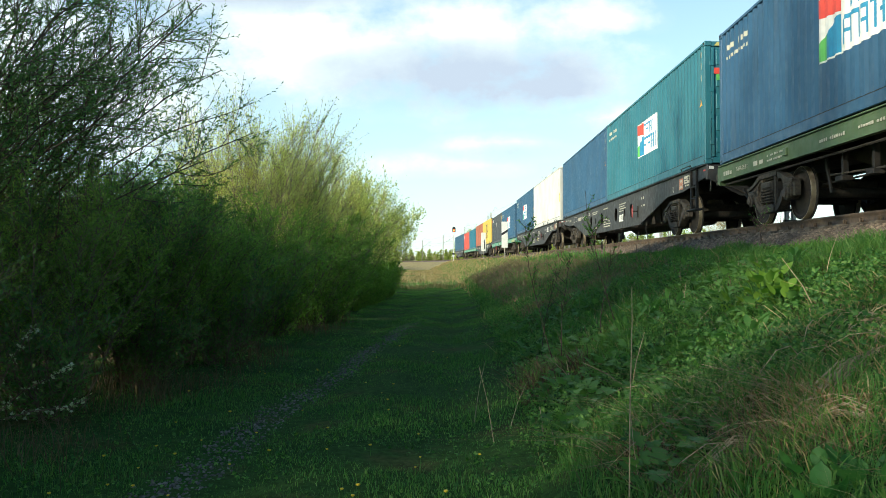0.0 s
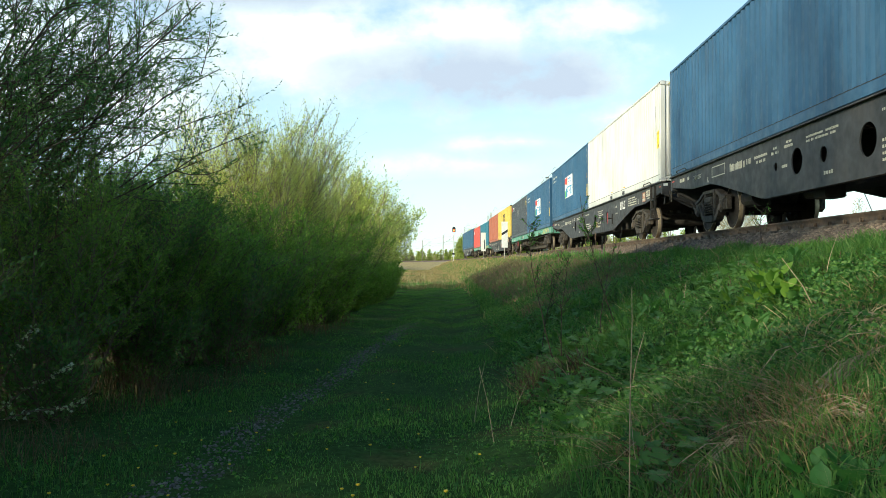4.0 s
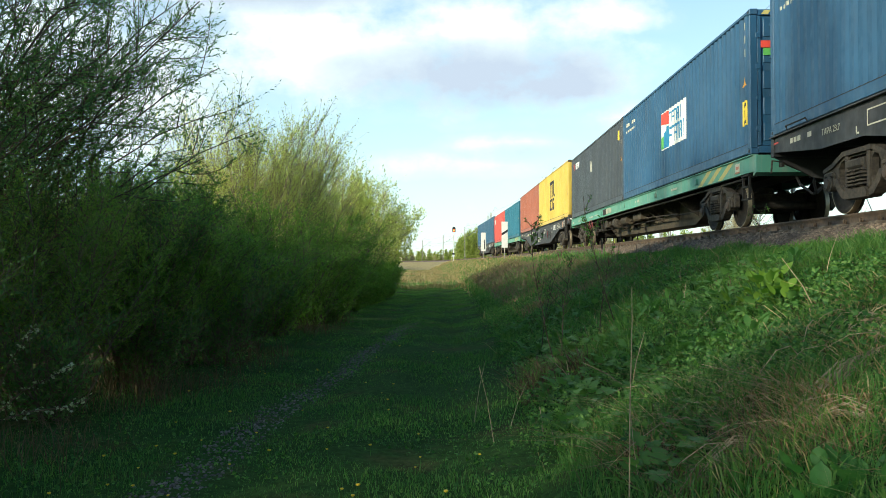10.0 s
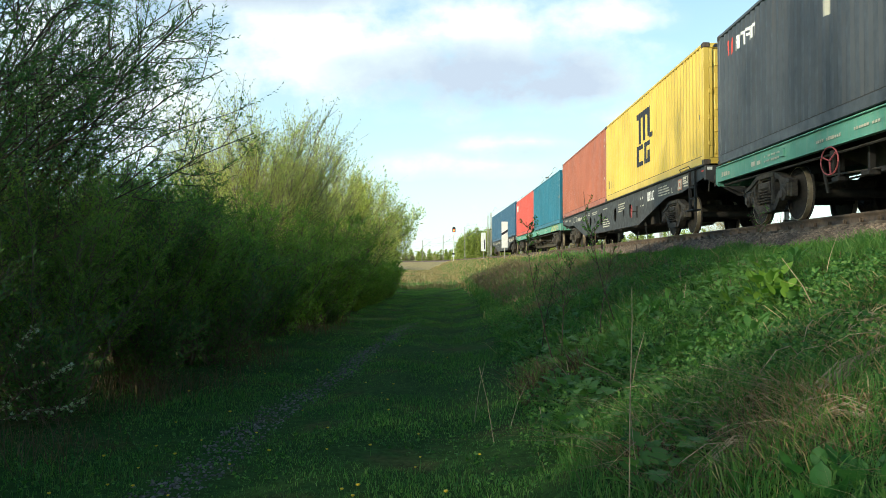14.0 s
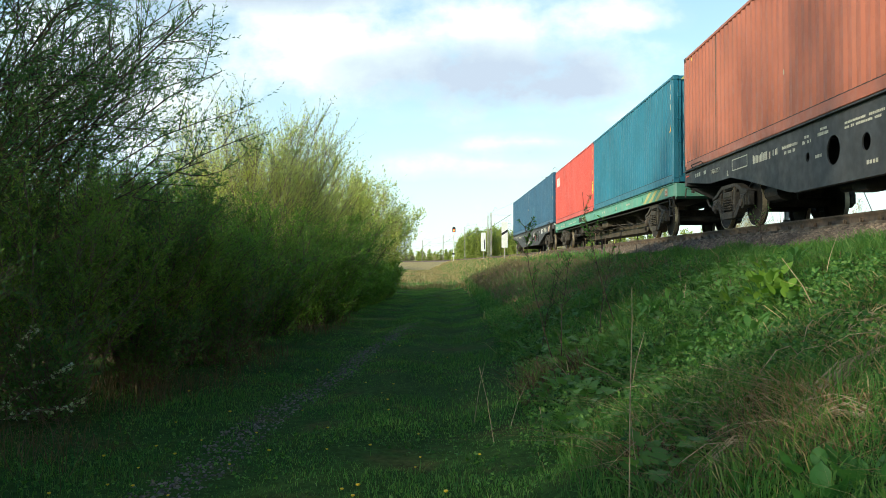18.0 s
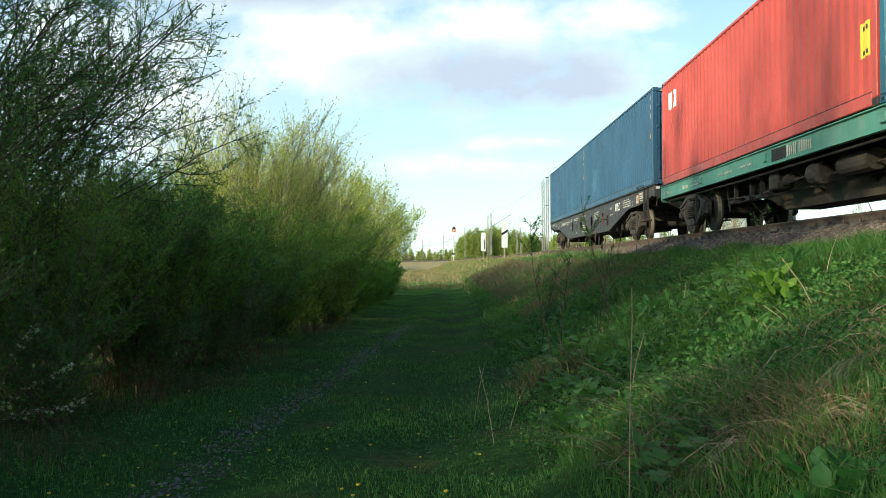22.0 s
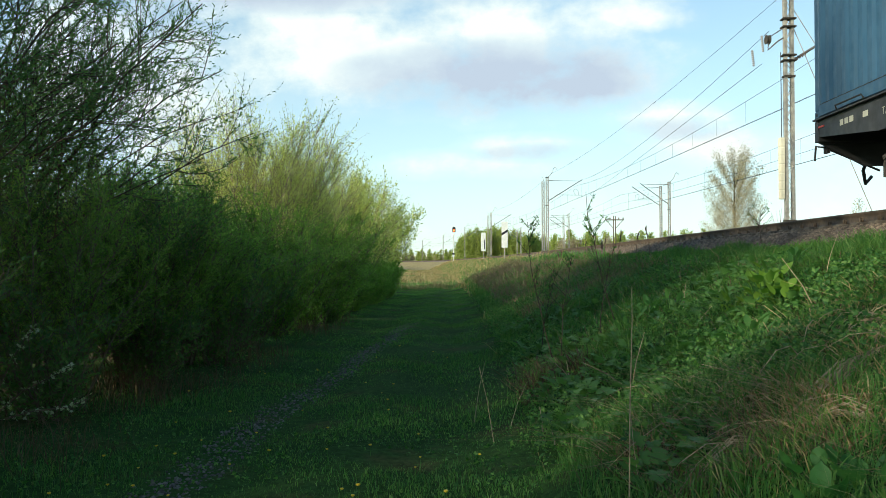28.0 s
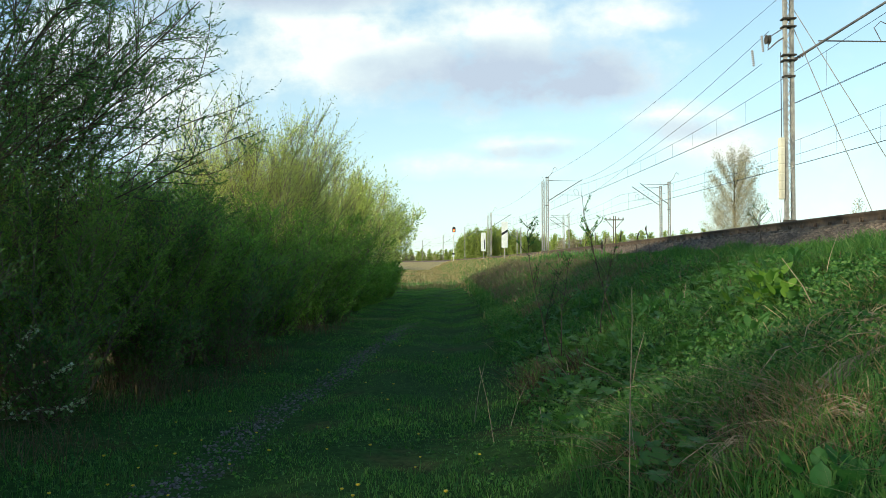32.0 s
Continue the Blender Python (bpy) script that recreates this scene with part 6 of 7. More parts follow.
blades("grass", "sunlit grass on the path beyond the willows", "grass", GRASS, 9000, 45, 160, -14, -5.5, 0.22, 0.012, 6, 1.2)


def crown_tree(name, label, at, tall, wide, n, size, mat, seed, group, trunk=0.10, low=0.15, slimness=1.0, fuzz=0.14, full=0.7, rise=1.15):
    """A tree seen from far: a tapered trunk, limbs, and a crown of leaf clumps along them."""
    rng = np.random.default_rng(seed)
    th = thing(name, label, "tree", group, at)
    sh = Shape()
    sh.tube([(0, 0, -0.3), (0.05 * tall * rng.normal() * 0.2, 0, tall * 0.5), (0, 0, tall * 0.97)], trunk * tall / 10, 6, 0.01)
    P, D = [], []
    for k in range(64):
        g = low + (1.0 - low) * (k + rng.random()) / 64
        a = k * 2.4 + rng.normal(0, 0.3)
        ext = wide * max(0.08, math.sin(math.pi * min(0.985, g ** rise)) ** full) * (0.6 + 0.45 * rng.random())
        p0 = np.array([0, 0, tall * max(0.06, g - 0.16 * slimness - 0.06 * rng.random())])
        p1 = np.array([math.cos(a) * ext, math.sin(a) * ext, tall * g])
        sh.tube([tuple(p0), tuple(p0 * 0.4 + p1 * 0.6 + np.array([0, 0, -0.06 * ext])), tuple(p1)], 0.02 * tall / 10, 4, 0.004)
        m = n // 64
        f = rng.random((m, 1)) ** 0.6
        P.append(p0 + (p1 - p0) * f + rng.normal(0, fuzz * wide, (m, 3)) * (0.4 + 0.7 * f))
        D.append(np.tile((p1 - p0) / np.linalg.norm(p1 - p0), (m, 1)))
    part("trunk", sh, BARK, th)
    v, fc = leaves(rng, np.concatenate(P), np.concatenate(D), size, 0.55)
    tagged(bulk("crown", v, fc, mat, th), kind="stuff")
    return th


def far_trees():
    z = float(height(100, 30))
    rng = random.Random(5)
    crown_tree("birch_tree", "tall budding tree with a sparse oval crown", pose(34.3, 108, 0.3), 16.0, 4.0, 90000, 0.10, FAR_BARE, 31, "trees beyond the line", 0.14, 0.06, 1.5, 0.085, 0.30, 1.35)
    for x, y, t, w in ((30.5, 112, 3.0, 2.2), (39.5, 112, 5.5, 2.0), (43, 118, 4.2, 1.8), (44.0, 95, 8.6, 2.0), (22.6, 61, 5.2, 1.6), (25.2, 62, 4.6, 1.5), (28.5, 120, 2.2, 1.8)):
        crown_tree("young_tree", "small budding tree in the field beyond the line", pose(x, y, 0.2), t, w, 900 if y > 80 else 350, 0.17 if y > 80 else 0.06, FAR_BARE, int(x * 7), "trees beyond the line", 0.08, 0.1, 2.0, 0.06)
    protos = [crown_tree("forest_tree", "light green spring tree at the edge of a wood", pose(2 + 3 * k, 262, 0), 10 + 1.5 * k, 2.6, 4200, 0.42, FAR_LEAF, 70 + k, "far wood", 0.12, 0.08, 1.4) for k in range(3)]
    for i in range(46):
        x = -3.5 + 28 * i / 45 + rng.uniform(-0.8, 0.8)
        copy_thing(protos[i % 3], pose(x, 258 + rng.uniform(0, 14), -0.07 * max(0, x - 6) - rng.random() * 2.0 - max(0, -x) * 0.8, 0, 0, rng.uniform(0, 360)) @ Matrix.Diagonal((1, 1, 1, 1)))
    low = [crown_tree("forest_tree", "tree of a distant wood", pose(60, 420, 0), 13 + 2.2 * k, 3.4, 1100, 0.9, FAR_LEAF if k else FAR_BARE, 80 + k, "distant wood", 0.14, 0.05, 1.2) for k in range(3)]
    for i in range(60):
        x = 42 + 95 * i / 59 + rng.uniform(-1, 1)
        copy_thing(low[i % 3], pose(x, 400 + rng.uniform(0, 50), 0.5 - rng.random() * 2, 0, 0, rng.uniform(0, 360)))
    for i in range(34):
        copy_thing(low[i % 3], pose(-75 + 62 * i / 33, 760 + rng.uniform(0, 80), -2 - rng.random() * 3, 0, 0, rng.uniform(0, 360)))


far_trees()


# ---- drifting clouds: a distant backdrop ----
def cloud_material():
    m = bpy.data.materials.new("drifting_cloud")
    m.use_nodes = True
    nt = m.node_tree
    nt.nodes.clear()
    tc = nt.nodes.new("ShaderNodeTexCoord")
    sep = nt.nodes.new("ShaderNodeSeparateXYZ")
    nt.links.new(tc.outputs["Object"], sep.inputs[0])

    def calc(op, a, b=0.0, c=None):
        n = nt.nodes.new("ShaderNodeMath")
        n.operation = op
        for s, v in zip(n.inputs, (a, b, c)):
            if v is None:
                continue
            if isinstance(v, (int, float)):
                s.default_value = v
            else:
                nt.links.new(v, s)
        return n.outputs[0]
    # tangents of the bearing and of the height, as seen from the path
    px = calc("DIVIDE", sep.outputs[0], sep.outputs[1])
    pz = calc("DIVIDE", sep.outputs[2], sep.outputs[1])
    cmb = nt.nodes.new("ShaderNodeCombineXYZ")
    nt.links.new(px, cmb.inputs[0])
    nt.links.new(calc("MULTIPLY", pz, 1.35), cmb.inputs[1])

    def fuzz(scale, detail, rough):
        n = node(nt, "ShaderNodeTexNoise", Scale=scale, Detail=detail, Roughness=rough)
        nt.links.new(cmb.outputs[0], n.inputs["Vector"])
        return n.outputs[0]
    soft, fine = fuzz(8.0, 9.0, 0.58), fuzz(11.0, 8.0, 0.6)

    def puff(cx, cz, rx, rz, gain):
        a = calc("DIVIDE", calc("SUBTRACT", px, cx), rx)
        b = calc("DIVIDE", calc("SUBTRACT", pz, cz), rz)
        r2 = calc("ADD", calc("MULTIPLY", a, a), calc("MULTIPLY", b, b))
        return calc("MULTIPLY", calc("MAXIMUM", calc("SUBTRACT", 1.0, r2), -1.5), gain)

    def heap(items):
        out = None
        for it in items:
            p = puff(*it)
            out = p if out is None else calc("MAXIMUM", out, p)
        return out
    white = heap(CLOUD_WHITE)
    grey = heap(CLOUD_GREY)
    dens = calc("ADD", white, calc("MULTIPLY", calc("SUBTRACT", soft, 0.5), 4.2))
    alpha = ramp(nt, calc("ADD", calc("MULTIPLY", dens, 0.5), 0.35), [(0.05, (0, 0, 0)), (0.80, (1, 1, 1))])
    # a thin high veil, thicker towards the horizon
    veil = ramp(nt, calc("MULTIPLY", pz, 2.0), [(0.0, (0.80, 0.80, 0.80)), (0.22, (0.50, 0.50, 0.50)), (0.7, (0.24, 0.24, 0.24))])
    body = alpha
    alpha = calc("MAXIMUM", alpha, veil)
    gd = calc("ADD", grey, calc("MULTIPLY", calc("SUBTRACT", fine, 0.5), 2.2))
    shade = ramp(nt, calc("ADD", calc("MULTIPLY", gd, 0.5), 0.4), [(0.05, (1.08, 1.07, 1.05)), (0.45, (0.82, 0.88, 0.97)), (0.95, (0.62, 0.67, 0.83))])
    shade = blend(nt, "MIX", body, (0.78, 0.93, 1.0), shade)
    em = nt.nodes.new("ShaderNodeEmission")
    nt.links.new(shade, em.inputs[0])
    em.inputs[1].default_value = 0.74
    tr = nt.nodes.new("ShaderNodeBsdfTransparent")
    mx = nt.nodes.new("ShaderNodeMixShader")
    nt.links.new(alpha, mx.inputs[0])
    nt.links.new(tr.outputs[0], mx.inputs[1])
    nt.links.new(em.outputs[0], mx.inputs[2])
    out = nt.nodes.new("ShaderNodeOutputMaterial")
    nt.links.new(mx.outputs[0], out.inputs[0])
    return m


# bearing, height, half width, half height, weight
CLOUD_WHITE = [(-0.195, 0.26, 0.15, 0.075, 1.0), (0.016, 0.275, 0.16, 0.055, 1.1), (0.035, 0.225, 0.22, 0.055, 1.1), (-0.22, 0.335, 0.24, 0.045, 1.2), (-0.08, 0.25, 0.12, 0.06, 1.0),
               (0.065, 0.137, 0.09, 0.018, 0.8), (0.215, 0.17, 0.08, 0.028, 0.85), (0.31, 0.14, 0.11, 0.025, 0.7), (0.18, 0.30, 0.10, 0.02, 0.5), (-0.45, 0.22, 0.16, 0.10, 0.9), (-0.03, 0.12, 0.12, 0.016, 0.6)]
CLOUD_GREY = [(0.045, 0.220, 0.20, 0.048, 1.4), (-0.22, 0.34, 0.24, 0.036, 1.4), (-0.05, 0.235, 0.10, 0.02, 0.7), (0.075, 0.131, 0.07, 0.010, 0.6), (0.22, 0.158, 0.06, 0.012, 0.5)]


def clouds():
    sh = Shape()
    R, na, nz = 4200.0, 40, 14
    pts, fs = [], []
    for i in range(na + 1):
        a = radians(-55 + 110 * i / na)
        for j in range(nz + 1):
            e = radians(0.5 + 34 * j / nz)
            pts.append((R * math.sin(a) * math.cos(e), R * math.cos(a) * math.cos(e), R * math.sin(e)))
    for i in range(na):
        for j in range(nz):
            k = i * (nz + 1) + j
            fs.append((k, k + nz + 1, k + nz + 2, k + 1))
    sh.add(pts, fs)
    ob = new("backdrop", sh.mesh("backdrop", cloud_material()))
    tagged(ob, "white and grey evening clouds drifting over a pale sky", "clouds", kind="structure")
    # they drift slowly to the right
    SWAY.append((ob, [(t, pose(0, 0, EYE, 0, 0, 1.2 - 2.35 * t / 32.0)) for t in (0.0, 8.0, 16.0, 24.0, 32.0)]))


clouds()


# ---- herbs, stalks, saplings and flowers on the slope and the path ----
def leaf_mesh(name, mat, long, wide, lobes=0.0, cup=0.12, nseg=6):
    """A broad leaf lying along +y from its stalk, midrib folded, edge wavy."""
    pts, fs = [], []
    for i in range(nseg + 1):
        f = i / nseg
        w = wide * math.sin(math.pi * min(1, f * 0.94 + 0.06)) ** 0.8 * (1 + lobes * math.sin(f * 19))
        z = cup * long * (f - 1.25 * f * f)
        pts += [(-w / 2, f * long, z + 0.10 * w), (-w / 4, f * long + 0.01, z + 0.03 * w), (0, f * long + 0.02 * long, z), (w / 4, f * long + 0.01, z + 0.03 * w), (w / 2, f * long, z + 0.10 * w)]
    for i in range(nseg):
        for k in range(4):
            a = i * 5 + k
            fs.append((a, a + 1, a + 6, a + 5))
    me = Shape().add(pts, fs).mesh(name, mat, True)
    return me


def rosette(name, label, category, group, x, y, leaf, count, tall, rng, tilt=(15, 60), scale=(0.7, 1.15), stalk=None):
    """A plant of broad leaves on stalks round one root; each leaf is a part."""
    th = thing(name, label, category, group, place(x, y, rng.uniform(0, 360), 0.02))
    stems = Shape()
    for i in range(count):
        a = i * 137.5 + rng.uniform(-20, 20)
        h = tall * rng.uniform(0.15, 1.0)
        r = 0.03 + 0.12 * rng.random()
        px, py = r * math.cos(radians(a + 90)), r * math.sin(radians(a + 90))
        k = rng.uniform(*scale)
        ob = part("leaf", leaf, None, th, at=pose(px, py, h, rng.uniform(*tilt), rng.uniform(-18, 18), a))
        ob.scale = (k, k, k)
        stems.tube([(0, 0, 0), (px * 0.6, py * 0.6, h * 0.6), (px, py, h)], 0.006, 4, 0.004)
    tagged(part("stalk", stems, HERB, th), kind="stuff")
    return th


def herbs():
    rng = random.Random(21)
    dock = leaf_mesh("dock_leaf", HERB, 0.15, 0.06, 0.10)
    hog = leaf_mesh("hogweed_leaf", DOCK, 0.14, 0.10, 0.25)
    bur = leaf_mesh("burdock_leaf", BURDOCK, 0.13, 0.10, 0.05)
    herb = leaf_mesh("herb_leaf", HERB, 0.12, 0.085, 0.45, 0.25, 9)
    g = "broad-leaved plants on the slope"
    for x, y, n, t in ((2.62, 7.5, 26, 0.32), (2.82, 7.8, 20, 0.36), (2.48, 7.8, 16, 0.22), (2.75, 7.3, 16, 0.2)):
        rosette("hogweed", "sunlit light green broad-leaved hogweed clump", "plant", g, x, y, hog, n, t, rng, (20, 70))
    for x, y in ((1.95, 9.3), (2.1, 9.7), (1.75, 9.2), (2.3, 9.5), (2.2, 6.6), (3.4, 8.8)):
        rosette("dock_plant", "green upright dock plant with long leaves", "plant", g, x, y, dock, 12, 0.26, rng, (30, 75))
    for x, y, n in ((1.35, 3.25, 9), (1.55, 3.35, 9), (1.62, 3.12, 8), (1.44, 3.5, 6)):
        rosette("burdock", "fresh green burdock with large round leaves", "plant", g, x, y, bur, n + 2, 0.12, rng, (35, 78), (0.5, 0.85))
    for i in range(480):
        y = 4.2 + 11 * rng.random() ** 1.2
        d = rng.uniform(-6.2, -3.2)
        if hum(y * 0.9, d * 0.9, 1.3) < -0.25:
            continue
        rosette("herb_plant", "low green leafy herb on the slope", "plant", "low herbs on the slope", bend(y) + d, y, herb, rng.randint(8, 12), 0.15, rng, (-25, 45), (0.6, 1.2))
    # the rest of the leafy cover
    r = np.random.default_rng(8)
    n = 62000
    u = 2.8 + 30 * r.random(n) ** 1.7
    d = -6.4 + 3.2 * r.random(n)
    keep = hum(u * 1.1, d * 1.3, 1.2) + 0.25 * r.normal(0, 1, n) > 0.02
    u, d = u[keep], d[keep]
    p = np.stack([bend(u) + d, u, height(u, d) + 0.02 + 0.15 * r.random(len(u))], -1)
    flat_dir = r.normal(0, 1, (len(u), 3)) * np.array([1, 1, 0.25])
    v, fc = leaves(r, p, flat_dir, 0.040, 0.66, 0.0, 0.5)
    tagged(bulk("ground_herbs", v, fc, HERB), "low leafy herbs covering the embankment slope", "herbs", kind="stuff")
    n = 9000
    u = 4.0 + 26 * r.random(n) ** 1.6
    d = -10.6 + 4.3 * r.random(n)
    keep = hum(u, d, 1.6) > 0.1
    u, d = u[keep], d[keep]
    p = np.stack([bend(u) + d, u, height(u, d) + 0.01 + 0.05 * r.random(len(u))], -1)
    v, fc = leaves(r, p, r.normal(0, 1, (len(u), 3)) * np.array([1, 1, 0.2]), 0.03, 0.62, 0.0, 0.25)
    tagged(bulk("path_herbs", v, fc, HERB), "small clover and plantain leaves on the path", "herbs", kind="stuff")


BURDOCK = leafy("burdock_leaf_green", (0.05, 0.15, 0.04), (0.07, 0.185, 0.048), (0.10, 0.21, 0.07), 0.35)


def stalk(x, y, pts, r, name="dry_stalk", label="pale dry upright plant stalk", mat=None, group="dry stalks on the slope"):
    z = float(ground_at(x, y))
    sh = Shape().tube([(x + a, y + b, z + c) for a, b, c in pts], r, 5, r * 0.4)
    return tagged(new(name, sh.mesh(name, mat or STRAW)), label, "stalk", group)


STRAW = rough_metal("pale_straw", (0.34, 0.26, 0.16), (0.50, 0.41, 0.27), 0.8, 0.0, 40.0)


def stalks():
    rng = random.Random(33)
    stalk(0.80, 4.2, [(0, 0, -0.05), (0.006, 0, 0.45), (0.02, 0, 0.9), (0.02, 0, 1.08)], 0.0042, label="tall thin pale dry stalk standing upright")
    stalk(0.88, 4.35, [(0, 0, 0), (-0.03, 0, 0.25), (-0.05, 0, 0.5)], 0.0025)
    # leaning stalks at the upper slope
    for x, y, dx, dz, k in ((2.75, 6.6, -0.28, 0.48, 0.006), (2.1, 7.9, 0.2, 0.27, 0.006), (0.35, 7.1, 0.15, 0.4, 0.004), (0.05, 7.6, 0.1, 0.55, 0.004), (3.2, 7.6, 0.15, 0.5, 0.004),
                            (1.3, 6.9, -0.35, 0.2, 0.006), (1.25, 6.5, 0.12, 0.5, 0.004), (2.4, 9.4, 0.05, 0.4, 0.004), (1.0, 7.7, -0.3, 0.3, 0.005), (0.2, 6.6, -0.12, 0.62, 0.004)):
        stalk(x, y, [(0, 0, 0), (dx * 0.45, 0.02, dz * 0.55), (dx, 0.03, dz)], k)
    # fallen straw arching over the dead patch
    for i in range(40):
        x, y = rng.uniform(1.35, 2.75), rng.uniform(4.2, 6.1)
        a, L, h = rng.uniform(-0.9, 0.9) + (3.14 if rng.random() < 0.4 else 0), rng.uniform(0.25, 0.7), rng.uniform(0.04, 0.20)
        pts = [(L * f * math.cos(a), L * f * math.sin(a), h * math.sin(3.14 * f ** 0.8) + 0.02 + 0.36 * L * f * math.cos(a)) for f in (0, 0.25, 0.5, 0.75, 1.0)]
        stalk(x, y, pts, rng.uniform(0.0022, 0.0045), "fallen_straw", "pale fallen dry stem lying on the slope", group="fallen straw")
    # bent bundles of straw and one long stem across the dead patch
    for x0, y0, x1, y1, n, w in ((2.24, 4.84, 1.64, 4.29, 18, 0.5), (2.34, 4.90, 1.70, 4.34, 10, 0.7), (1.90, 4.03, 1.66, 4.22, 9, 0.4), (2.80, 5.72, 2.46, 5.60, 14, 0.8), (1.32, 5.22, 1.06, 5.43, 12, 0.7), (1.40, 4.28, 1.02, 4.02, 10, 0.7), (1.98, 5.14, 1.64, 5.20, 6, 0.5)):
        for k in range(n):
            a, b = rng.uniform(-0.07, 0.07) * w, rng.uniform(-0.10, 0.10) * w
            p, q = (x0 + a, y0 + b), (x1 + a + rng.uniform(-0.12, 0.12) * w, y1 + b + rng.uniform(-0.12, 0.12) * w)
            z0, z1 = float(ground_at(*p)), float(ground_at(*q))
            h = rng.uniform(0.05, 0.14)
            pts = [(0, 0, h * 0.5), ((q[0] - p[0]) * 0.35, (q[1] - p[1]) * 0.35, h + (z1 - z0) * 0.35), ((q[0] - p[0]) * 0.7, (q[1] - p[1]) * 0.7, h * 0.8 + (z1 - z0) * 0.7), (q[0] - p[0], q[1] - p[1], 0.02 + z1 - z0)]
            stalk(p[0], p[1], pts, rng.uniform(0.0022, 0.0042), "fallen_straw", "pale bent dry stem in a straw bundle", group="fallen straw")
    stalk(1.90, 4.52, [(0, 0, 0.06), (-0.16, 0.58, 0.04), (-0.33, 1.16, 0.05)], 0.0045, "fallen_straw", "long pale dry stem lying level over the slope", group="fallen straw")
    blades("dead_litter", "matted brown dead stems on the slope", "litter", DEAD, 2000, 3.6, 6.4, -5.7, -4.0, 0.22, 0.005, 41, 1.0, 2.2, keep=lambda u, d: np.clip(0.45 + 0.9 * hum(u * 1.4, d * 1.4, 1.0), 0.05, 1))
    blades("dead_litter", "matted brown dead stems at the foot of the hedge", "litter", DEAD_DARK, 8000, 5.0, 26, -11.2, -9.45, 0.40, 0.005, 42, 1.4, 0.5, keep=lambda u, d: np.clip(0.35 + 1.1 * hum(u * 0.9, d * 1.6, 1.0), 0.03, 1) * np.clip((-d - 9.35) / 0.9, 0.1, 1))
    blades("dead_thatch", "brown matted dead stems lying low on the slope", "litter", THATCH, 3200, 3.6, 5.2, -6.05, -4.9, 0.20, 0.006, 45, 1.0, 2.4, keep=lambda u, d: np.clip(0.55 + 0.9 * hum(u * 1.7, d * 1.7, 1.0), 0.05, 1))
    blades("dead_thatch", "pale straw clump fallen over the upper slope", "litter", DEAD, 1500, 4.8, 6.6, -4.6, -3.3, 0.34, 0.005, 46, 1.0, 1.9, keep=lambda u, d: np.clip(0.3 + 1.1 * hum(u * 1.1 + 3, d * 1.3, 1.0), 0.02, 1))
    blades("dead_thatch", "thin grey-brown dead stems standing among the herbs", "litter", STEMS, 22000, 10, 52, -5.9, -3.3, 0.46, 0.0045, 47, 1.0, 0.8, keep=lambda u, d: np.clip((u - 8) / 26 + 0.6 * hum(u * 0.5, d, 0.8), 0.03, 1))
    blades("dead_thatch", "brown dead stems lying between the herbs", "litter", DEAD_DARK, 9000, 4.2, 16, -6.2, -3.2, 0.24, 0.006, 48, 1.3, 1.8, keep=lambda u, d: np.clip(0.35 + 1.0 * hum(u * 1.3 + 5, d * 1.5, 1.1), 0.02, 1))
    blades("dead_thatch", "reddish brown dead stems on the far slope", "litter", THATCH, 9000, 15, 34, -5.8, -3.2, 0.30, 0.006, 49, 1.0, 1.2, keep=lambda u, d: np.clip(0.5 + 0.9 * hum(u * 0.5 + 2, d, 1.0), 0.05, 1))
    blades("dead_twigs", "dark dead twigs in a bare hollow of the slope", "litter", DEAD_DARK, 900, 7.7, 9.2, -6.35, -5.65, 0.30, 0.007, 50, 1.0, 1.3)
    blades("dead_twigs", "dark dead twigs in a bare hollow of the slope", "litter", DEAD_DARK, 700, 3.7, 5.0, -6.0, -5.2, 0.22, 0.005, 51, 1.0, 1.5, keep=lambda u, d: np.clip(0.4 + hum(u * 2, d * 2, 1.2), 0.05, 1))
    for x, y, tall in ((0.58, 6.55, 0.22), (0.62, 6.0, 0.12), (0.95, 7.9, 0.25)):
        stalk(x, y, [(0, 0, 0), (-0.01, 0, tall * 0.6), (-0.025, 0, tall)], 0.007, label="short pale broken stalk among the herbs")
    # tall dead stalks with seed heads on the crest
    for k in range(11):
        u = 17.5 + 1.15 * k + rng.uniform(-0.4, 0.4)
        x, tall, lean = float(bend(u)) - rng.uniform(2.9, 3.5), rng.uniform(0.5, 0.95), rng.uniform(-0.22, 0.22)
        plant = thing("dead_stalk", "brown dead stalk with a dry seed head on the crest", "stalk", "dead stalks on the crest", place(x, u))
        part("stem", Shape().tube([(0, 0, 0), (lean * 0.4, 0, tall * 0.55), (lean, 0.02, tall)], 0.007, 5, 0.004), DEAD_STEM, plant)
        head = Shape()
        for j in range(7):
            f = 0.72 + 0.04 * j
            head.turned([(-0.04, 0.002), (-0.01, 0.009), (0.03, 0.007), (0.05, 0.001)], "z", (lean * f + rng.uniform(-0.02, 0.02), rng.uniform(-0.02, 0.02), tall * f + 0.02), 6)
        tagged(part("seed_head", head, DEAD_STEM, plant), kind="stuff")
    blades("grass", "fresh taller grass tufts on the slope", "grass", GRASS_TALL, 20000, 2.6, 14, -6.3, -3.2, 0.27, 0.008, 43, 1.3, 0.4, keep=lambda u, d: np.clip(hum(u * 1.2, d * 1.2, 1.7) * 1.6, 0, 1))
    blades("grass", "sunlit grass along the shoulder of the ballast", "grass", GRASS_TALL, 52000, 6, 45, -3.9, -2.60, 0.175, 0.006, 44, 1.7, 0.35)


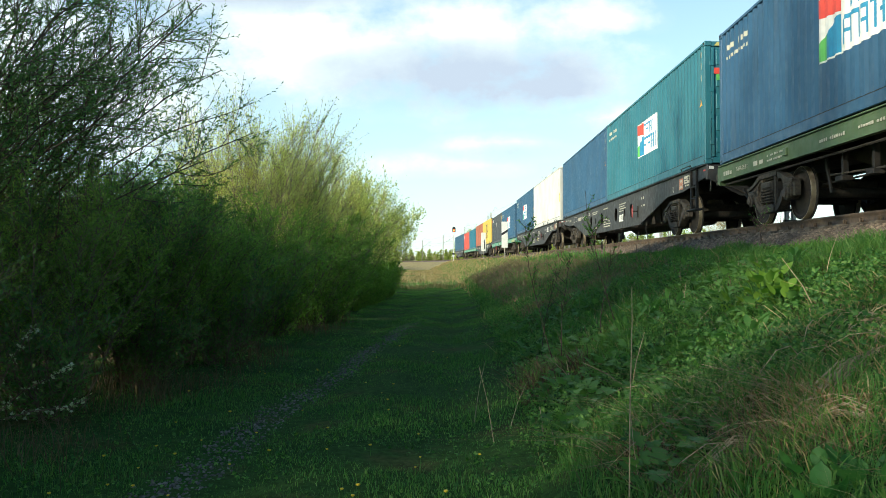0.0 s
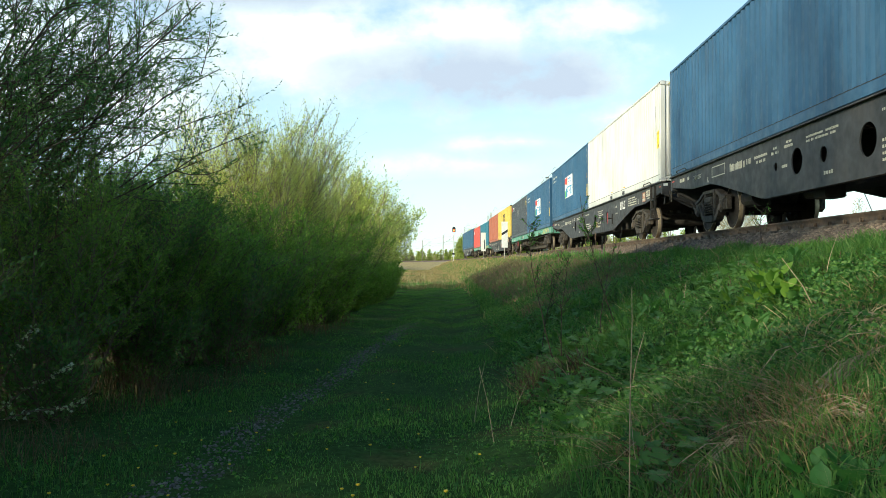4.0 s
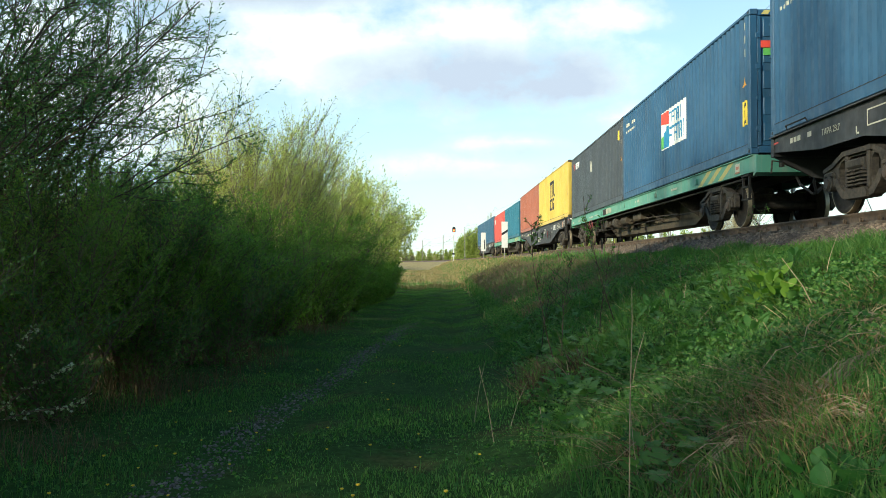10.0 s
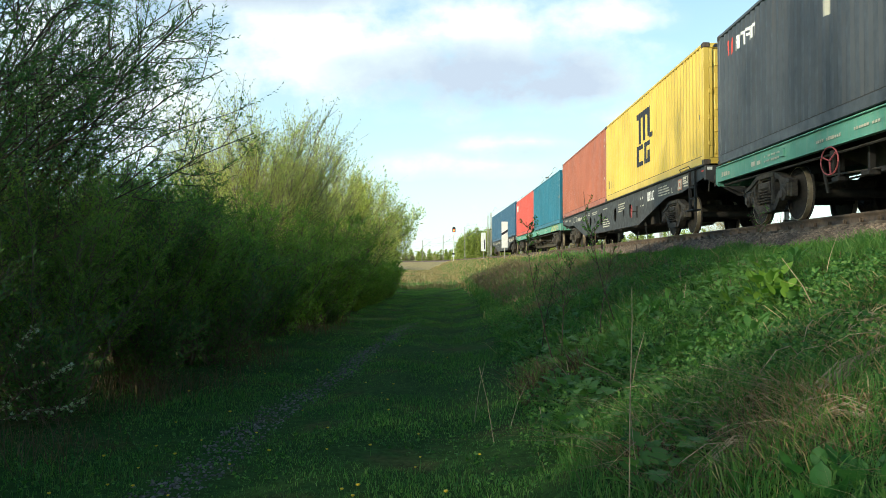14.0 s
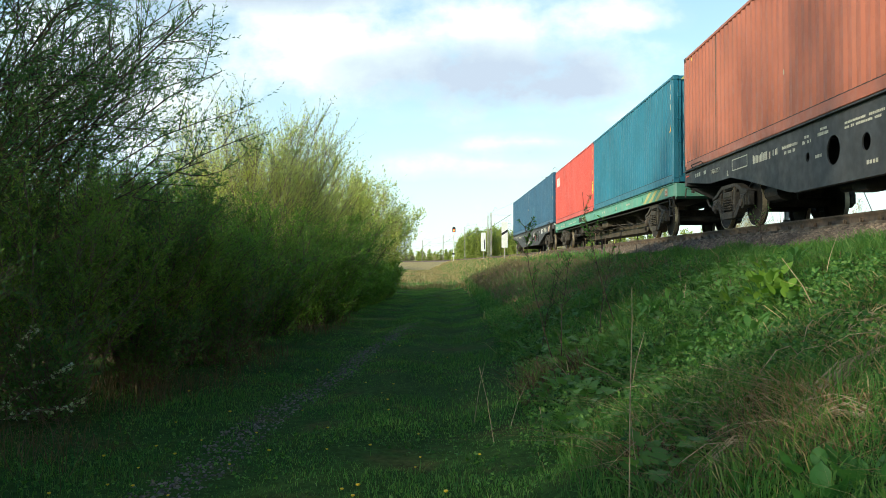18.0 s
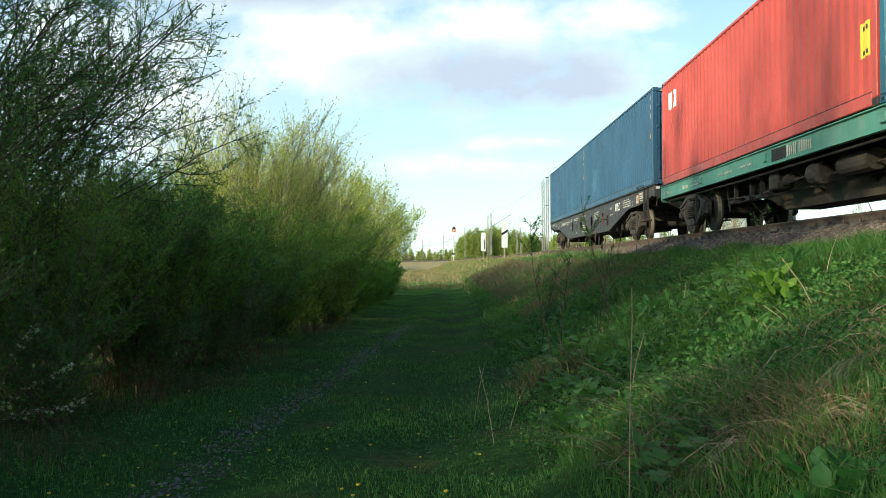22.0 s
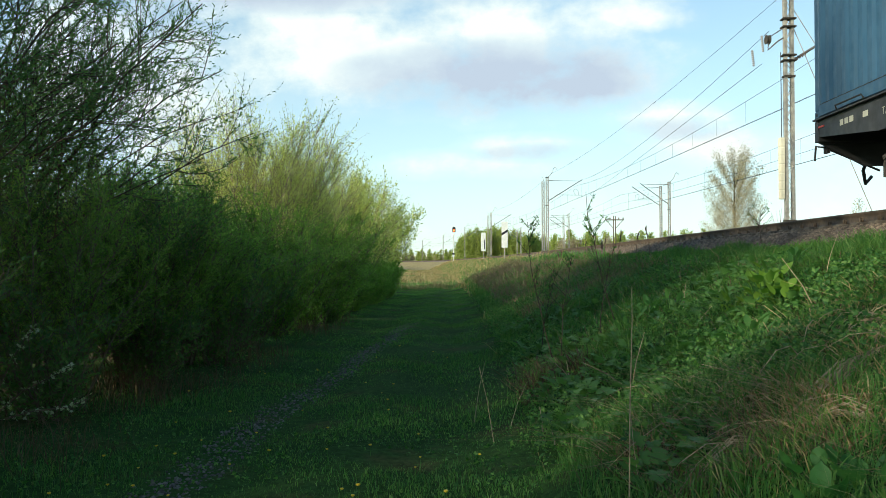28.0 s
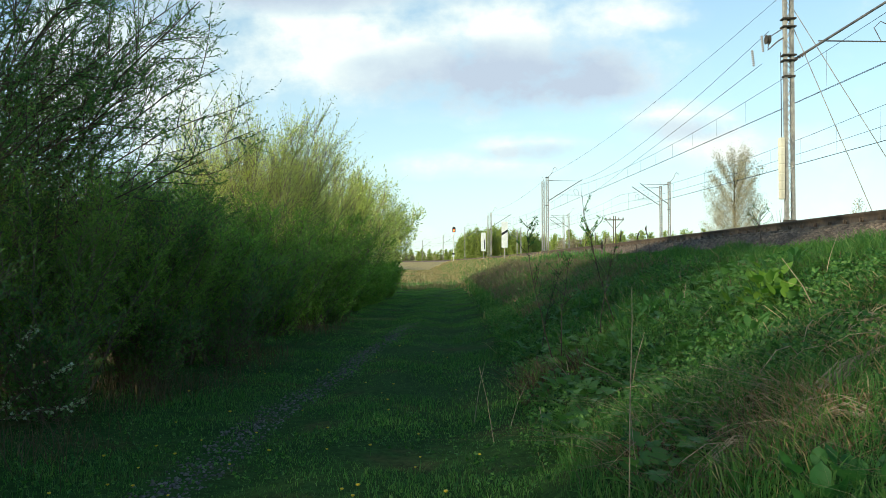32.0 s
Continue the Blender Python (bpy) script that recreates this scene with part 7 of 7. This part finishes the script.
DEAD_STEM = rough_metal("brown_dead_stem", (0.10, 0.065, 0.045), (0.19, 0.13, 0.09), 0.9, 0.0, 30.0)
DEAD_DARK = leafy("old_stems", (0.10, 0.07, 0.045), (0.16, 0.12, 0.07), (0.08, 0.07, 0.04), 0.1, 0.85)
STEMS = leafy("grey_dead_stems", (0.20, 0.15, 0.10), (0.27, 0.21, 0.14), (0.15, 0.11, 0.075), 0.1, 0.85)
THATCH = leafy("brown_thatch", (0.22, 0.14, 0.075), (0.32, 0.22, 0.12), (0.42, 0.31, 0.18), 0.1, 0.85)
GRASS_TALL = leafy("fresh_grass", (0.055, 0.135, 0.03), (0.085, 0.18, 0.042), (0.145, 0.225, 0.07), 0.4)


def sapling(x, y, top, seed, label, leafy_from=0.45, n=160, size=0.036):
    """A young tree: a thin bent stem, a few side twigs and leaves towards the tip."""
    r = np.random.default_rng(seed)
    m = place(x, y)
    th = thing("sapling", label, "sapling", "saplings on the slope", m)
    tip = np.array(top)
    f = np.linspace(0, 1, 8)[:, None]
    line = f * tip + np.sin(f * 3.14) * np.array([-0.05, 0, 0.0]) + r.normal(0, 0.012, (8, 3)) * f
    sh = Shape().tube([tuple(q) for q in line], 0.0065, 5, 0.0025)
    part("stem", sh, TWIG_RED, th)
    P, D = [], []
    for k in range(14):
        g = leafy_from + (1 - leafy_from) * r.random()
        i = min(6, int(g * 7))
        p = line[i] + (line[i + 1] - line[i]) * (g * 7 - i)
        a = r.random() * 6.283
        d = np.array([math.cos(a), math.sin(a), 0.7 + r.random()])
        d = d / np.linalg.norm(d) * (0.12 + 0.22 * (1 - g) + 0.08 * r.random())
        part("twig", Shape().tube([tuple(p), tuple(p + d * 0.6), tuple(p + d + np.array([0, 0, 0.02]))], 0.004, 4, 0.0015), TWIG_RED, th)
        q = r.random((n // 14, 1))
        P.append(p + d * q + r.normal(0, 0.008, (n // 14, 3)))
        D.append(np.tile(d / np.linalg.norm(d), (n // 14, 1)))
    v, fc = leaves(r, np.concatenate(P), np.concatenate(D), size, 0.34, 0.1, 0.5)
    tagged(bulk("foliage", v, fc, HERB, th), kind="stuff")
    sway(th, m, 0.9, seed * 1.0, 2.3)


TWIG_RED = rough_metal("young_bark", (0.05, 0.03, 0.02), (0.10, 0.06, 0.04), 0.7, 0.0, 30.0)


def saplings():
    sapling(0.96, 9.0, (-0.32, 0.0, 1.68), 5, "young weed with a leafy tip leaning over the slope", 0.5, 300, 0.036)
    sapling(1.02, 9.1, (0.12, 0.1, 1.25), 6, "thin young sapling with sparse leaves")
    sapling(1.75, 9.6, (-0.42, 0.1, 1.72), 7, "young weed with a leafy tip leaning over the slope", 0.5, 240, 0.036)
    sapling(1.55, 9.9, (0.2, 0.1, 1.2), 8, "thin young sapling with sparse leaves", 0.4, 120)
    sapling(0.9, 10.4, (0.25, 0.0, 1.15), 9, "thin young sapling with sparse leaves", 0.3, 150)
    sapling(4.35, 12.3, (-0.05, 0.0, 0.62), 10, "short dry weed standing on the shoulder", 0.5, 120, 0.03)


def dandelions():
    rng = random.Random(14)
    head = Shape().turned([(-0.008, 0.006), (0.0, 0.018), (0.008, 0.017), (0.011, 0.004)], "z", (0, 0, 0), 9).mesh("flower_head", PETAL)
    stem = Shape().tube([(0, 0, -0.12), (0.004, 0, -0.05), (0, 0, 0)], 0.0025, 4).mesh("stem", HERB)
    for i in range(44):
        y = 4.8 + 9 * rng.random() ** 1.5
        d = rng.uniform(-9.9, -6.6)
        x = bend(y) + d
        th = thing("dandelion", "small yellow dandelion flower in the grass", "flower", "dandelions on the path", pose(x, y, float(ground_at(x, y)) + rng.uniform(0.06, 0.12)))
        ob = part("flower_head", head, None, th)
        ob.scale = (rng.uniform(0.45, 0.85),) * 3
        part("stem", stem, None, th)


def blossom_twig():
    """The flowering thorn twig that reaches out of the dark hedge."""
    r = np.random.default_rng(3)
    m = place(-4.1, 6.9)
    th = thing("thorn_branch", "low thorn branch with small white blossoms and leaves", "branch", "", m)
    P, D = [], []
    for k, (dx, dz) in enumerate(((1.0, 0.16), (0.85, 0.42), (0.55, 0.75))):
        pts = [(0, 0, 0.1), (dx * 0.4, 0.05, dz * 0.7 + 0.1), (dx * 0.8, -0.1, dz + 0.12), (dx, -0.15, dz + 0.2)]
        part("branch", Shape().tube(pts, 0.008, 5, 0.003), TWIG, th)
        for q in r.random(60):
            i = min(2, int(q * 3))
            a, b = np.array(pts[i]), np.array(pts[i + 1])
            P.append(a + (b - a) * (q * 3 - i) + r.normal(0, 0.015, 3))
            D.append((b - a) / np.linalg.norm(b - a))
    v, fc = leaves(r, np.array(P), np.array(D), 0.028, 0.8, 0.0, 1.2)
    tagged(bulk("blossom", v, fc, BLOSSOM, th), "small white blossoms", kind="stuff")


BLOSSOM = leafy("white_blossom", (0.42, 0.45, 0.36), (0.55, 0.56, 0.48), (0.25, 0.35, 0.16), 0.3)
herbs()
stalks()
saplings()
dandelions()
blossom_twig()


motions()
